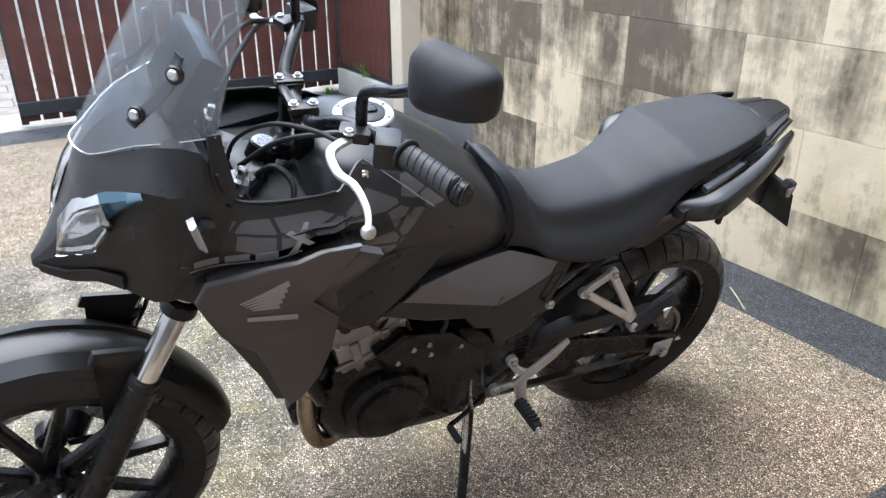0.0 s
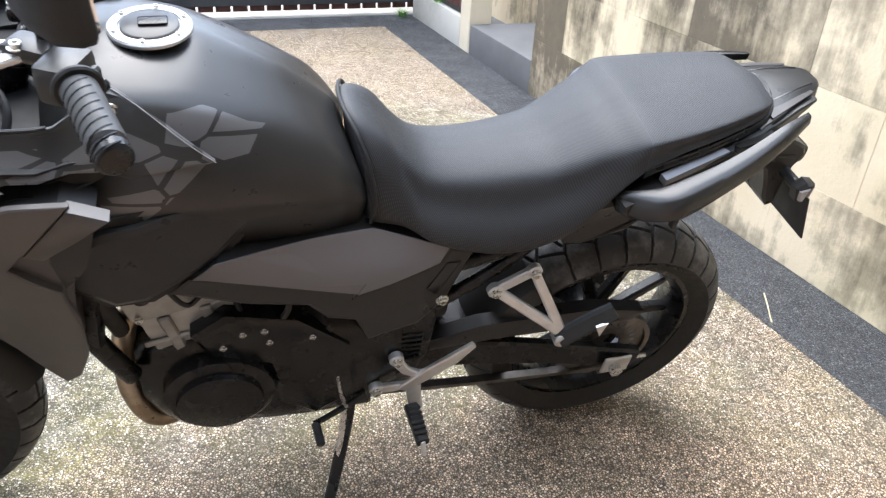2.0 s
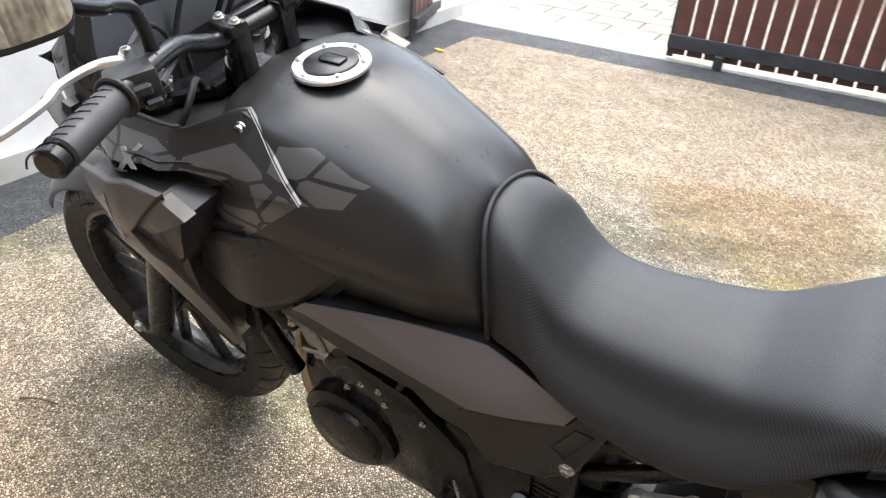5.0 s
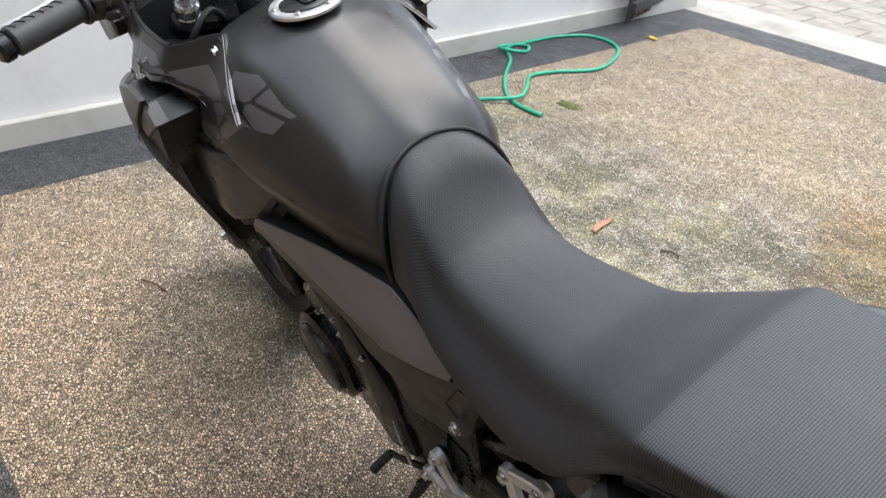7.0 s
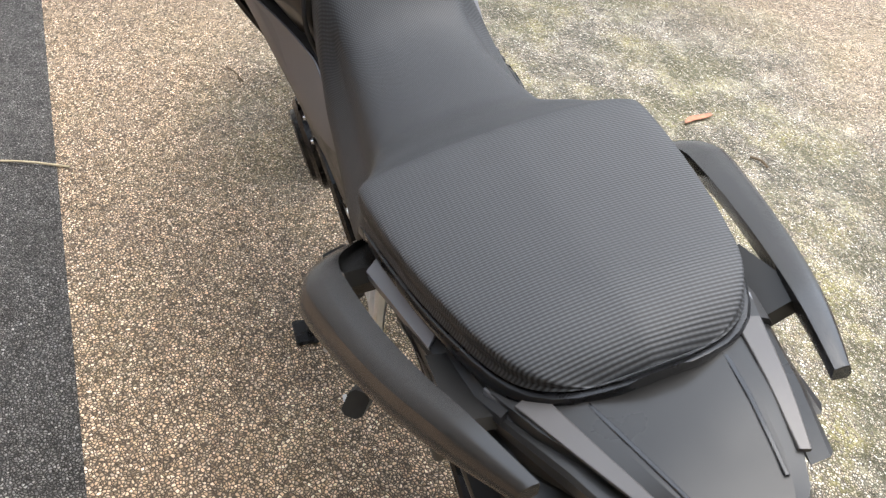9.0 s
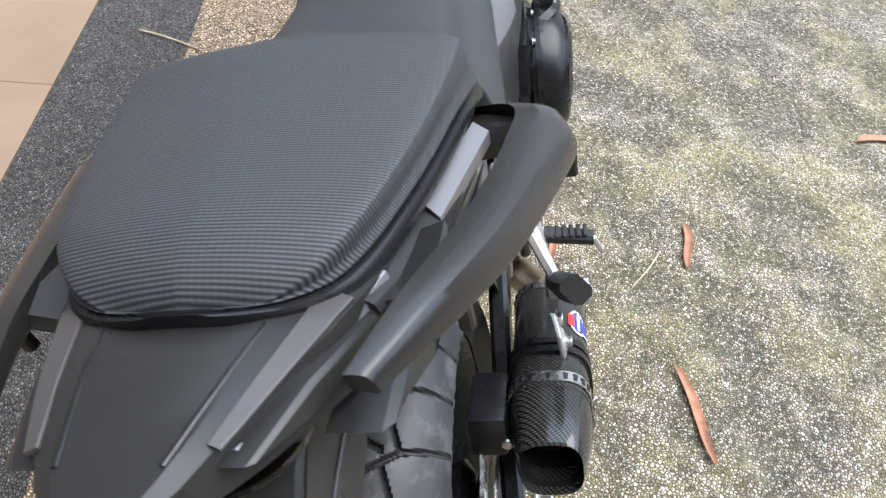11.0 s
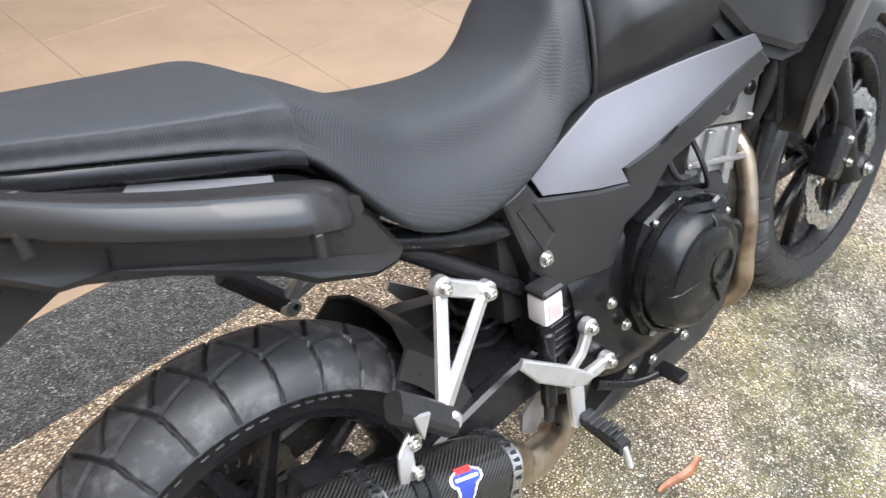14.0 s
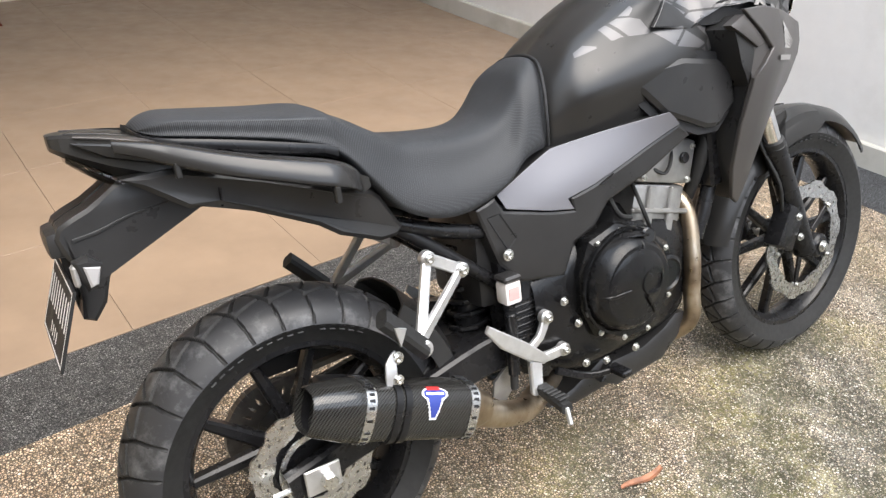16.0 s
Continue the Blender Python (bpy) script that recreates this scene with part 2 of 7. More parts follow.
def pebble(name, tones, moss, scale=260.0, rough=0.75):
    """Washed pebble concrete: rounded grains in a cement bed, with moss and dirt in large patches."""
    m, n, l, b = base_mat(name, tones[0], rough)
    v = coords(n, l)
    vor = n.new("ShaderNodeTexVoronoi")
    sock(vor, "Scale", scale)
    edge = n.new("ShaderNodeTexVoronoi")
    edge.feature = "DISTANCE_TO_EDGE"
    sock(edge, "Scale", scale)
    for t in (vor, edge):
        l.new(v, t.inputs["Vector"])
    csep = n.new("ShaderNodeSeparateColor")
    l.new(vor.outputs["Color"], csep.inputs[0])
    grains = ramp(n, l, csep.outputs[0], tuple((i / (len(tones) - 1) if len(tones) > 1 else 0.0, c) for i, c in enumerate(tones)))
    bed = ramp(n, l, edge.outputs["Distance"], ((0.06, 0.0), (0.22, 1.0)))
    col = mix(n, l, bed, tuple(c * 0.13 for c in tones[0]), grains)
    clump = ramp(n, l, noise_tex(n, l, v, 22, 5.0, 0.7), ((0.30, 0.74), (0.70, 1.60)))
    col = mix(n, l, 1.0, col, clump, "MULTIPLY")
    if moss:
        sep = n.new("ShaderNodeSeparateXYZ")
        l.new(v, sep.inputs[0])
        yard = ramp(n, l, math_node(n, l, "ADD", math_node(n, l, "MULTIPLY", sep.outputs[1], -0.25), math_node(n, l, "MULTIPLY", noise_tex(n, l, v, 1.1, 6.0), 0.5)), ((0.16, 0.12), (0.38, 1.0), (0.62, 1.0), (0.80, 0.30)))
        col = mix(n, l, math_node(n, l, "SUBTRACT", 1.0, yard), col, mix(n, l, 1.0, col, (1.38, 1.17, 1.00), "MULTIPLY"))
        fine = ramp(n, l, noise_tex(n, l, v, 78, 5.0, 0.85), ((0.45, 0.0), (0.53, 1.0)))
        pale = ramp(n, l, noise_tex(n, l, v, 4.6, 10.0, 0.75), ((0.50, 0.0), (0.60, 1.0)))
        col = mix(n, l, math_node(n, l, "MULTIPLY", math_node(n, l, "MULTIPLY", pale, fine), math_node(n, l, "MULTIPLY", yard, 0.85)), col, mix(n, l, 0.45, mix(n, l, 1.0, col, (1.7, 1.7, 1.6), "MULTIPLY"), (0.56, 0.54, 0.45)))
        a = ramp(n, l, noise_tex(n, l, v, 2.6, 11.0, 0.76), ((0.44, 0.0), (0.60, 1.0)))
        col = mix(n, l, math_node(n, l, "MULTIPLY", math_node(n, l, "MULTIPLY", a, fine), math_node(n, l, "MULTIPLY", yard, moss)), col, mix(n, l, 0.62, col, (0.37, 0.335, 0.08)))
        d = ramp(n, l, noise_tex(n, l, v, 4.3, 9.0, 0.72), ((0.42, 0.0), (0.55, 1.0)))
        col = mix(n, l, math_node(n, l, "MULTIPLY", math_node(n, l, "MULTIPLY", d, fine), math_node(n, l, "MULTIPLY", yard, 0.95)), col, mix(n, l, 0.7, mix(n, l, 1.0, col, (0.30, 0.31, 0.22), "MULTIPLY"), (0.04, 0.042, 0.025)))
        # one old yellow-brown stain in the bed
        spot = n.new("ShaderNodeVectorMath")
        spot.operation = "DISTANCE"
        l.new(v, spot.inputs[0])
        spot.inputs[1].default_value = STAIN_AT
        edge_of = math_node(n, l, "ADD", spot.outputs["Value"], math_node(n, l, "MULTIPLY", noise_tex(n, l, v, 3.2, 8.0, 0.7), 0.9))
        stain = math_node(n, l, "MULTIPLY", ramp(n, l, edge_of, ((0.85, 1.0), (1.20, 0.0))), ramp(n, l, noise_tex(n, l, v, 30, 6.0, 0.75), ((0.36, 0.25), (0.60, 1.0))))
        col = mix(n, l, math_node(n, l, "MULTIPLY", stain, 0.85), col, mix(n, l, 1.0, col, (0.66, 0.50, 0.24), "MULTIPLY"))
    l.new(col, b.inputs["Base Color"])
    l.new(ramp(n, l, noise_tex(n, l, v, 5, 5.0), ((0.3, rough - 0.2), (0.7, rough + 0.1))), b.inputs["Roughness"])
    bump(n, l, b, ramp(n, l, edge.outputs["Distance"], ((0.0, 0.0), (0.35, 1.0))), 1.0, 0.004)
    return m


PEBBLE = pebble("washed_pebble", ((0.42, 0.35, 0.265), (0.70, 0.625, 0.51), (0.13, 0.10, 0.075), (0.90, 0.86, 0.77), (0.30, 0.24, 0.17), (0.62, 0.53, 0.42)), 0.9, 165.0)
DARK_PEBBLE = pebble("dark_pebble_border", ((0.085, 0.088, 0.095), (0.16, 0.165, 0.175), (0.055, 0.057, 0.062), (0.24, 0.245, 0.255)), 0.0, 190.0, 0.6)


GREY_PEBBLE = pebble("grey_pebble_border", ((0.118, 0.114, 0.110), (0.215, 0.207, 0.20), (0.075, 0.073, 0.070), (0.345, 0.335, 0.32)), 0.0, 190.0, 0.6)


def stained_wall():
    """Cream paint on blocks with black mould runs and patches that differ from block to block."""
    m, n, l, b = base_mat("mouldy_cream_paint", (0.62, 0.52, 0.38), 0.8)
    c = n.new("ShaderNodeNewGeometry")
    mp = n.new("ShaderNodeMapping")
    l.new(c.outputs["Position"], mp.inputs["Vector"])
    v = mp.outputs[0]
    info = n.new("ShaderNodeObjectInfo")
    runs = n.new("ShaderNodeMapping")
    runs.inputs["Scale"].default_value = (9.0, 9.0, 1.1)
    l.new(c.outputs["Position"], runs.inputs["Vector"])
    patch = noise_tex(n, l, v, 2.6, 8.0, 0.62)
    streak = noise_tex(n, l, runs.outputs[0], 1.4, 6.0, 0.65)
    extra = ramp(n, l, info.outputs["Random"], ((0.0, 0.0), (0.42, 0.03), (0.58, 0.14), (0.82, 0.24), (1.0, 0.32)))
    f = math_node(n, l, "ADD", math_node(n, l, "ADD", math_node(n, l, "MULTIPLY", patch, 1.0), math_node(n, l, "MULTIPLY", streak, 0.50)), math_node(n, l, "SUBTRACT", extra, 0.350))
    f = math_node(n, l, "ADD", f, math_node(n, l, "MULTIPLY", math_node(n, l, "SUBTRACT", noise_tex(n, l, v, 22, 6.0, 0.7), 0.5), 0.18))
    high = n.new("ShaderNodeSeparateXYZ")
    l.new(v, high.inputs[0])
    f = math_node(n, l, "ADD", f, math_node(n, l, "MULTIPLY", math_node(n, l, "SUBTRACT", high.outputs[2], 0.55), 0.17))
    # the wall's free end by the step is the dampest
    damp = math_node(n, l, "MULTIPLY", math_node(n, l, "SUBTRACT", -0.35, high.outputs[1]), 0.07)
    f = math_node(n, l, "ADD", f, math_node(n, l, "MINIMUM", math_node(n, l, "MAXIMUM", damp, -0.05), 0.09))
    mould = ramp(n, l, f, ((0.430, 0.0), (0.520, 0.42), (0.68, 0.93)))
    cream = mix(n, l, noise_tex(n, l, v, 4, 6.0), (0.60, 0.48, 0.31), (0.77, 0.66, 0.48))
    green = ramp(n, l, noise_tex(n, l, v, 2.3, 6.0, 0.6), ((0.5, 0.0), (0.72, 0.7)))
    col = mix(n, l, green, cream, (0.42, 0.37, 0.20))
    col = mix(n, l, mould, col, mix(n, l, noise_tex(n, l, v, 9, 6.0, 0.7), (0.032, 0.027, 0.019), (0.15, 0.118, 0.076)))
    l.new(col, b.inputs["Base Color"])
    k = bump(n, l, b, noise_tex(n, l, v, 90, 5.0), 0.35, 0.003)
    bump(n, l, b, patch, 0.3, 0.01, k)
    return m


def plaster(name, color, stain, amount):
    m, n, l, b = base_mat(name, color, 0.8)
    v = coords(n, l)
    p = ramp(n, l, noise_tex(n, l, v, 1.6, 8.0, 0.66), ((0.45, 0.0), (0.75, 1.0)))
    fine = noise_tex(n, l, v, 14, 6.0)
    col = mix(n, l, fine, tuple(c * 0.93 for c in color), tuple(min(1, c * 1.04) for c in color))
    l.new(mix(n, l, math_node(n, l, "MULTIPLY", p, amount), col, stain), b.inputs["Base Color"])
    bump(n, l, b, noise_tex(n, l, v, 130, 4.0), 0.25, 0.002)
    return m


RAIL = worn("satin_dark_grey_plastic", (0.018, 0.0172, 0.0165), 0.22, spec=0.45, grain=1800, grain_bump=0.10, stain=4, amount=0.15, patchy=0.5)
WALL_STAINED = stained_wall()
WALL_WHITE = plaster("white_wall_paint", (0.74, 0.725, 0.705), (0.50, 0.475, 0.43), 0.6)
# copy of the white wall with the porch's warm bounced light in its colour
WALL_BOUNCE_TINT = plaster("white_wall_bounce_tint", (0.78, 0.68, 0.55), (0.58, 0.50, 0.40), 0.5)
GRIP = worn("grey_grip_rubber", (0.040, 0.040, 0.041), 0.55, grain=900, grain_bump=0.2, stain=25)
PLINTH = plaster("weathered_plinth", (0.52, 0.50, 0.45), (0.22, 0.21, 0.14), 0.8)
STEP_GREY = plaster("grey_wet_concrete", (0.125, 0.125, 0.128), (0.07, 0.07, 0.07), 0.8)
APRON = plaster("pale_concrete", (0.31, 0.29, 0.26), (0.09, 0.09, 0.07), 0.85)
CEIL = plaster("ceiling_paint", (0.70, 0.66, 0.60), (0.55, 0.5, 0.45), 0.4)
EARTH = plaster("asphalt", (0.10, 0.10, 0.10), (0.05, 0.05, 0.05), 0.6)
PORCH_TILE = worn("beige_porcelain_tile", (0.262, 0.188, 0.130), 0.36, grain=300, grain_bump=0.06, stain=3.5, amount=0.14)
GROUT = worn("tile_grout", (0.20, 0.145, 0.10), 0.85, grain=200)
GATE_WOOD = worn("red_brown_painted_slat", (0.10, 0.035, 0.026), 0.5, grain=240, grain_bump=0.2, stain=6, amount=0.35)
GATE_STEEL = worn("dark_grey_gate_steel", (0.05, 0.052, 0.056), 0.5, 0.4, grain=300, grain_bump=0.2, stain=7)
PAVER = worn("pale_paving_stone", (0.21, 0.19, 0.16), 0.8, grain=160, grain_bump=0.4, stain=5, amount=0.3)
DOOR_WOOD = worn("brown_door_wood", (0.16, 0.07, 0.035), 0.45, grain=120, grain_bump=0.2, stain=5)
MAT_RED = worn("red_brown_mat", (0.16, 0.035, 0.02), 0.95, grain=420, grain_bump=0.9, stain=20, dist=0.003)
TANK = tank_paint()
VINYL = seat_vinyl()
CARBON = carbon()
PIPE = pipe_metal()
TYRE = tyre_rubber()
GLASS = glass("clear_lens")
SCREEN = screen_plastic()
MIRROR = base_mat("mirror_silver", (0.85, 0.86, 0.87), 0.02, 1.0)[0]


# ---------------------------------------------------------------- building helpers
def finish(bm, angle=32):
    bmesh.ops.recalc_face_normals(bm, faces=bm.faces)
    lim = radians(angle)
    for e in bm.edges:
        e.smooth = len(e.link_faces) == 2 and e.calc_face_angle(0.0) < lim
    for f in bm.faces:
        f.smooth = True
    return bm


def part(name, bm, material, parent=None, label="", angle=32):
    finish(bm, angle)
    me = bpy.data.meshes.new(name)
    bm.to_mesh(me)
    bm.free()
    me.materials.append(material)
    ob = new(name, me)
    if parent is not None:
        ob.parent = parent
    if label:
        tagged(ob, label)
    return ob


def thing(name, label, category, m=None, group="", kind=""):
    ob = new(name)
    ob.empty_display_size = 0.1
    if m is not None:
        ob.matrix_world = m
    return tagged(ob, label, category, group, kind)


def box_bm(lo, hi, bevel=0.0, bm=None, m=None, seg=1):
    own = bm or bmesh.new()
    c = [(a + b) / 2 for a, b in zip(lo, hi)]
    s = [max(1e-4, b - a) for a, b in zip(lo, hi)]
    mat = (m or Matrix()) @ Matrix.Translation(c) @ Matrix.Diagonal((*s, 1))
    r = bmesh.ops.create_cube(own, size=1, matrix=mat)
    if bevel:
        edges = list({e for v in r["verts"] for e in v.link_edges})
        bmesh.ops.bevel(own, geom=edges, offset=bevel, segments=seg, affect="EDGES", profile=0.6)
    return own


def rings_bm(rings, closed=True, caps=True, bm=None):
    """Skin a row of rings with the same number of points."""
    own = bm or bmesh.new()
    vs = [[own.verts.new(p) for p in r] for r in rings]
    k = len(rings[0])
    for a, b in zip(vs, vs[1:]):
        for i in range(k if closed else k - 1):
            j = (i + 1) % k
            own.faces.new((a[i], a[j], b[j], b[i]))
    if caps and closed:
        own.faces.new(vs[0])
        own.faces.new(vs[-1])
    return own


def spline(points, n, power=0):
    """Catmull-Rom through points (tuples of any length), n steps a span."""
    out, k = [], len(points)
    for i in range(k - 1):
        p = [points[max(0, i - 1)], points[i], points[i + 1], points[min(k - 1, i + 2)]]
        for s in range(n):
            t = s / n
            out.append(tuple(0.5 * (2 * b + (c - a) * t + (2 * a - 5 * b + 4 * c - d) * t * t + (3 * b - a - 3 * c + d) * t ** 3) for a, b, c, d in zip(*p)))
    out.append(tuple(points[-1]))
    return out


def tube_bm(points, r, n=10, smooth=4, bm=None, caps=True):
    """A round tube along points; r is one radius or one for each point."""
    rs = r if hasattr(r, "__len__") else [r] * len(points)
    path = [(*p, q) for p, q in zip(points, rs)]
    if smooth > 1 and len(points) > 2:
        path = spline(path, smooth)
    pts = [Vector(p[:3]) for p in path]
    rings, up = [], None
    for i, p in enumerate(pts):
        d = (pts[min(i + 1, len(pts) - 1)] - pts[max(i - 1, 0)]).normalized()
        if up is None:
            up = d.orthogonal().normalized()
        up = (up - d * up.dot(d)).normalized()
        side = d.cross(up)
        rings.append([p + (up * math.cos(a) + side * math.sin(a)) * path[i][3] for a in [2 * math.pi * q / n for q in range(n)]])
    return rings_bm(rings, True, caps, bm)


def loft_bm(sections, nu=6, nv=5, shear=None, bm=None):
    """A left-right symmetric body: sections of x and a half profile of (y, z) from its lower edge up to the middle."""
    rows = spline([(x, *[c for p in prof for c in p]) for x, prof in sections], nu)
    rings = []
    for row in rows:
        prof = [(row[1 + 2 * i], row[2 + 2 * i]) for i in range((len(row) - 1) // 2)]
        half = spline(prof, nv)
        full = [(y, z) for y, z in half] + [(-y, z) for y, z in half[-2::-1]]
        if half[0][0] < 1e-4:
            full = full[:-1]
        rings.append([(row[0] + (shear(row[0], z) if shear else 0.0), y, z) for y, z in full])
    return rings_bm(rings, True, True, bm)


def panel_bm(outline, y_of, thick=0.012, bevel=0.006, puff=0.003, side=1, fine=0.03, bm=None, grid=0.0):
    """A moulded side panel: an outline in x and z at the distance y_of(x, z) from the middle plane, with a rounded rim."""
    own = bm or bmesh.new()
    pts = []
    k = len(outline)
    for i in range(k):
        a, b = Vector(outline[i]), Vector(outline[(i + 1) % k])
        n = max(1, int((b - a).length / fine))
        pts += [a.lerp(b, s / n) for s in range(n)]
    area = sum(p.x * q.y - q.x * p.y for p, q in zip(pts, pts[1:] + pts[:1]))
    sgn = 1 if area > 0 else -1
    inner = []
    for i, p in enumerate(pts):
        d = (pts[(i + 1) % len(pts)] - pts[i - 1]).normalized()
        inner.append(p + Vector((-d.y, d.x)) * sgn * bevel)
    def ring(ps, dy):
        return [own.verts.new((p.x, side * (y_of(p.x, p.y) + dy), p.y)) for p in ps]
    r0, r1, r2 = ring(pts, -thick), ring(pts, 0.0), ring(inner, puff)
    for a, b in ((r0, r1), (r1, r2)):
        for i in range(len(a)):
            j = (i + 1) % len(a)
            own.faces.new((a[i], a[j], b[j], b[i]))
    bmesh.ops.triangulate(own, faces=[own.faces.new(r0)])
    if not grid:
        bmesh.ops.triangulate(own, faces=[own.faces.new(r2)])
        return own
    # a face cut into small squares, so that it follows the curve of y_of
    flat = bmesh.new()
    flat.faces.new([flat.verts.new((p.x, 0.0, p.y)) for p in inner])
    for axis in (0, 2):
        values = [v.co[axis] for v in flat.verts]
        at = min(values) + grid * 0.5
        while at < max(values):
            co, no = Vector(), Vector()
            co[axis], no[axis] = at, 1.0
            bmesh.ops.bisect_plane(flat, geom=flat.verts[:] + flat.edges[:] + flat.faces[:], plane_co=co, plane_no=no)
            at += grid
    bmesh.ops.triangulate(flat, faces=[f for f in flat.faces if len(f.verts) > 4])
    made = {v: own.verts.new((v.co.x, side * (y_of(v.co.x, v.co.z) + puff), v.co.z)) for v in flat.verts}
    for f in flat.faces:
        own.faces.new([made[v] for v in f.verts])
    flat.free()
    bmesh.ops.remove_doubles(own, verts=own.verts[:], dist=0.00002)
    return own


def lathe_bm(profile, n=48, axis="y", bm=None, closed=False):
    """Turn a profile of (radius, offset along the axis) round an axis through the origin."""
    own = bm or bmesh.new()
    rings = []
    for q in range(n):
        a = 2 * math.pi * q / n
        c, s = math.cos(a), math.sin(a)
        rings.append([own.verts.new((r * c, h, r * s) if axis == "y" else (r * c, r * s, h)) for r, h in profile])
    k = len(profile)
    for q in range(n):
        a, b = rings[q], rings[(q + 1) % n]
        for i in range(k if closed else k - 1):
            j = (i + 1) % k
            own.faces.new((a[i], a[j], b[j], b[i]))
    bmesh.ops.remove_doubles(own, verts=own.verts, dist=1e-6)
    return own


def move(bm, m):
    bm.transform(m)
    return bm


def cyl_bm(a, b, r, n=16, bevel=0.0, r2=None, bm=None):
    """A round bar from a to b."""
    d = Vector(b) - Vector(a)
    own = bmesh.new()
    h = d.length
    e = min(bevel, h / 3, r / 2)
    q = r if r2 is None else r2
    prof = [(0.0, 0.0), (r - e, 0.0), (r, e), (q, h - e), (q - e, h), (0.0, h)] if e else [(0.0, 0.0), (r, 0.0), (q, h), (0.0, h)]
    lathe_bm(prof, n, "z", own)
    own.transform(Matrix.Translation(a) @ d.to_track_quat("Z", "Y").to_matrix().to_4x4())
    if bm is None:
        return own
    me = bpy.data.meshes.new("tmp")
    own.to_mesh(me)
    own.free()
    bm.from_mesh(me)
    bpy.data.meshes.remove(me)
    return bm


BOLT_MESH = {}


def bolt(parent, at, side=1, r=0.006, mat=None, along="y"):
    """A socket-head bolt with a washer, facing outwards."""
    key = (round(r, 4), (mat or BOLT).name)
    if key not in BOLT_MESH:
        bm = lathe_bm([(0.0, 0.0), (1.45 * r, 0.0), (1.45 * r, 0.25 * r), (r, 0.3 * r), (r, 0.9 * r), (0.85 * r, 1.05 * r), (0.55 * r, 1.05 * r), (0.5 * r, 0.5 * r), (0.0, 0.5 * r)], 12)
        finish(bm)
        me = bpy.data.meshes.new("bolt")
        bm.to_mesh(me)
        bm.free()
        me.materials.append(mat or BOLT)
        BOLT_MESH[key] = me
    ob = new("bolt", BOLT_MESH[key])
    ob.parent = parent
    if along == "y":
        ob.matrix_local = Matrix.Translation(at) @ (Matrix() if side > 0 else Matrix.Rotation(math.pi, 4, "Z"))
    else:
        ob.matrix_local = Matrix.Translation(at) @ Matrix.Rotation(math.pi / 2, 4, "X")
    return ob


def strip_bm(points, width, thick, normal, smooth=5, bm=None):
    """A flat bar along points."""
    pts = [Vector(p) for p in (spline([tuple(p) for p in points], smooth) if smooth > 1 and len(points) > 2 else points)]
    nrm = Vector(normal).normalized()
    ws = width if hasattr(width, "__len__") else [width, width]
    rings = []
    for i, p in enumerate(pts):
        d = (pts[min(i + 1, len(pts) - 1)] - pts[max(i - 1, 0)]).normalized()
        s = d.cross(nrm).normalized()
        w = ws[0] + (ws[1] - ws[0]) * i / max(1, len(pts) - 1)
        e = min(w, thick) * 0.22
        rings.append([p + s * a + nrm * b for a, b in ((-w / 2 + e, -thick / 2), (w / 2 - e, -thick / 2), (w / 2, -thick / 2 + e), (w / 2, thick / 2 - e), (w / 2 - e, thick / 2), (-w / 2 + e, thick / 2), (-w / 2, thick / 2 - e), (-w / 2, -thick / 2 + e))])
    return rings_bm(rings, True, True, bm)


# ---------------------------------------------------------------- the yard (u along the house, v away from the street)
LOT = pose(0, 0, 0, 0, 0, 5.157)
U_WALL, U_BED, V_BED, U_BED2, V_BED2 = -1.066, -0.751, -3.927, 2.488, 0.671
U_FRONT, V_GATE, V_TILE, V_BACK = 2.829, -4.267, 0.948, 4.80


def lot_part(name, bm, mat, label="", kind="structure", category="", angle=32):
    ob = part(name, bm, mat, None, "", angle)
    ob.matrix_world = LOT
    return tagged(ob, label, category, "", kind)


ground = part("ground", box_bm((-150, -150, -0.4), (150, 150, -0.03)), EARTH)
tagged(ground, "dark asphalt ground out to the horizon", "ground", "", "structure")
lot_part("pavement_pebble", box_bm((U_BED, V_BED, -0.06), (U_BED2, V_BED2, 0.0)), PEBBLE, "washed pebble driveway bed with moss and stains", category="driveway")
lot_part("pavement_border_porch", box_bm((U_WALL, V_BED2, -0.06), (U_FRONT, V_TILE, 0.001)), GREY_PEBBLE, "dark grey pebble border strip along the porch", category="border")
lot_part("pavement_border_gate", box_bm((U_WALL, V_GATE, -0.06), (U_FRONT, V_BED, 0.001)), DARK_PEBBLE, "dark grey pebble border strip along the gate", category="border")
lot_part("pavement_border_wall", box_bm((U_WALL, V_BED, -0.06), (U_BED, V_BED2, 0.001)), DARK_PEBBLE, "dark grey pebble border strip under the stained wall", category="border")
lot_part("pavement_border_front", box_bm((U_BED2, V_BED, -0.06), (U_FRONT, V_BED2, 0.001)), DARK_PEBBLE, "damp dark grey pebble border under the white wall", category="border")
lot_part("pavement_apron", box_bm((-6.0, -4.78, -0.06), (9.0, V_GATE, 0.006), 0.004), APRON, "pale concrete threshold outside the gate with damp patches", category="pavement")
pavement = lot_part("pavement_street", box_bm((-6.0, -9.0, -0.06), (9.0, -4.78, -0.012)), GROUT, "pale paving stones of the lane outside the gate", category="pavement")
floor = lot_part("floor", box_bm((U_WALL, V_TILE, -0.06), (U_FRONT, V_BACK, -0.006)), GROUT, "beige porcelain tile floor of the porch", category="floor")

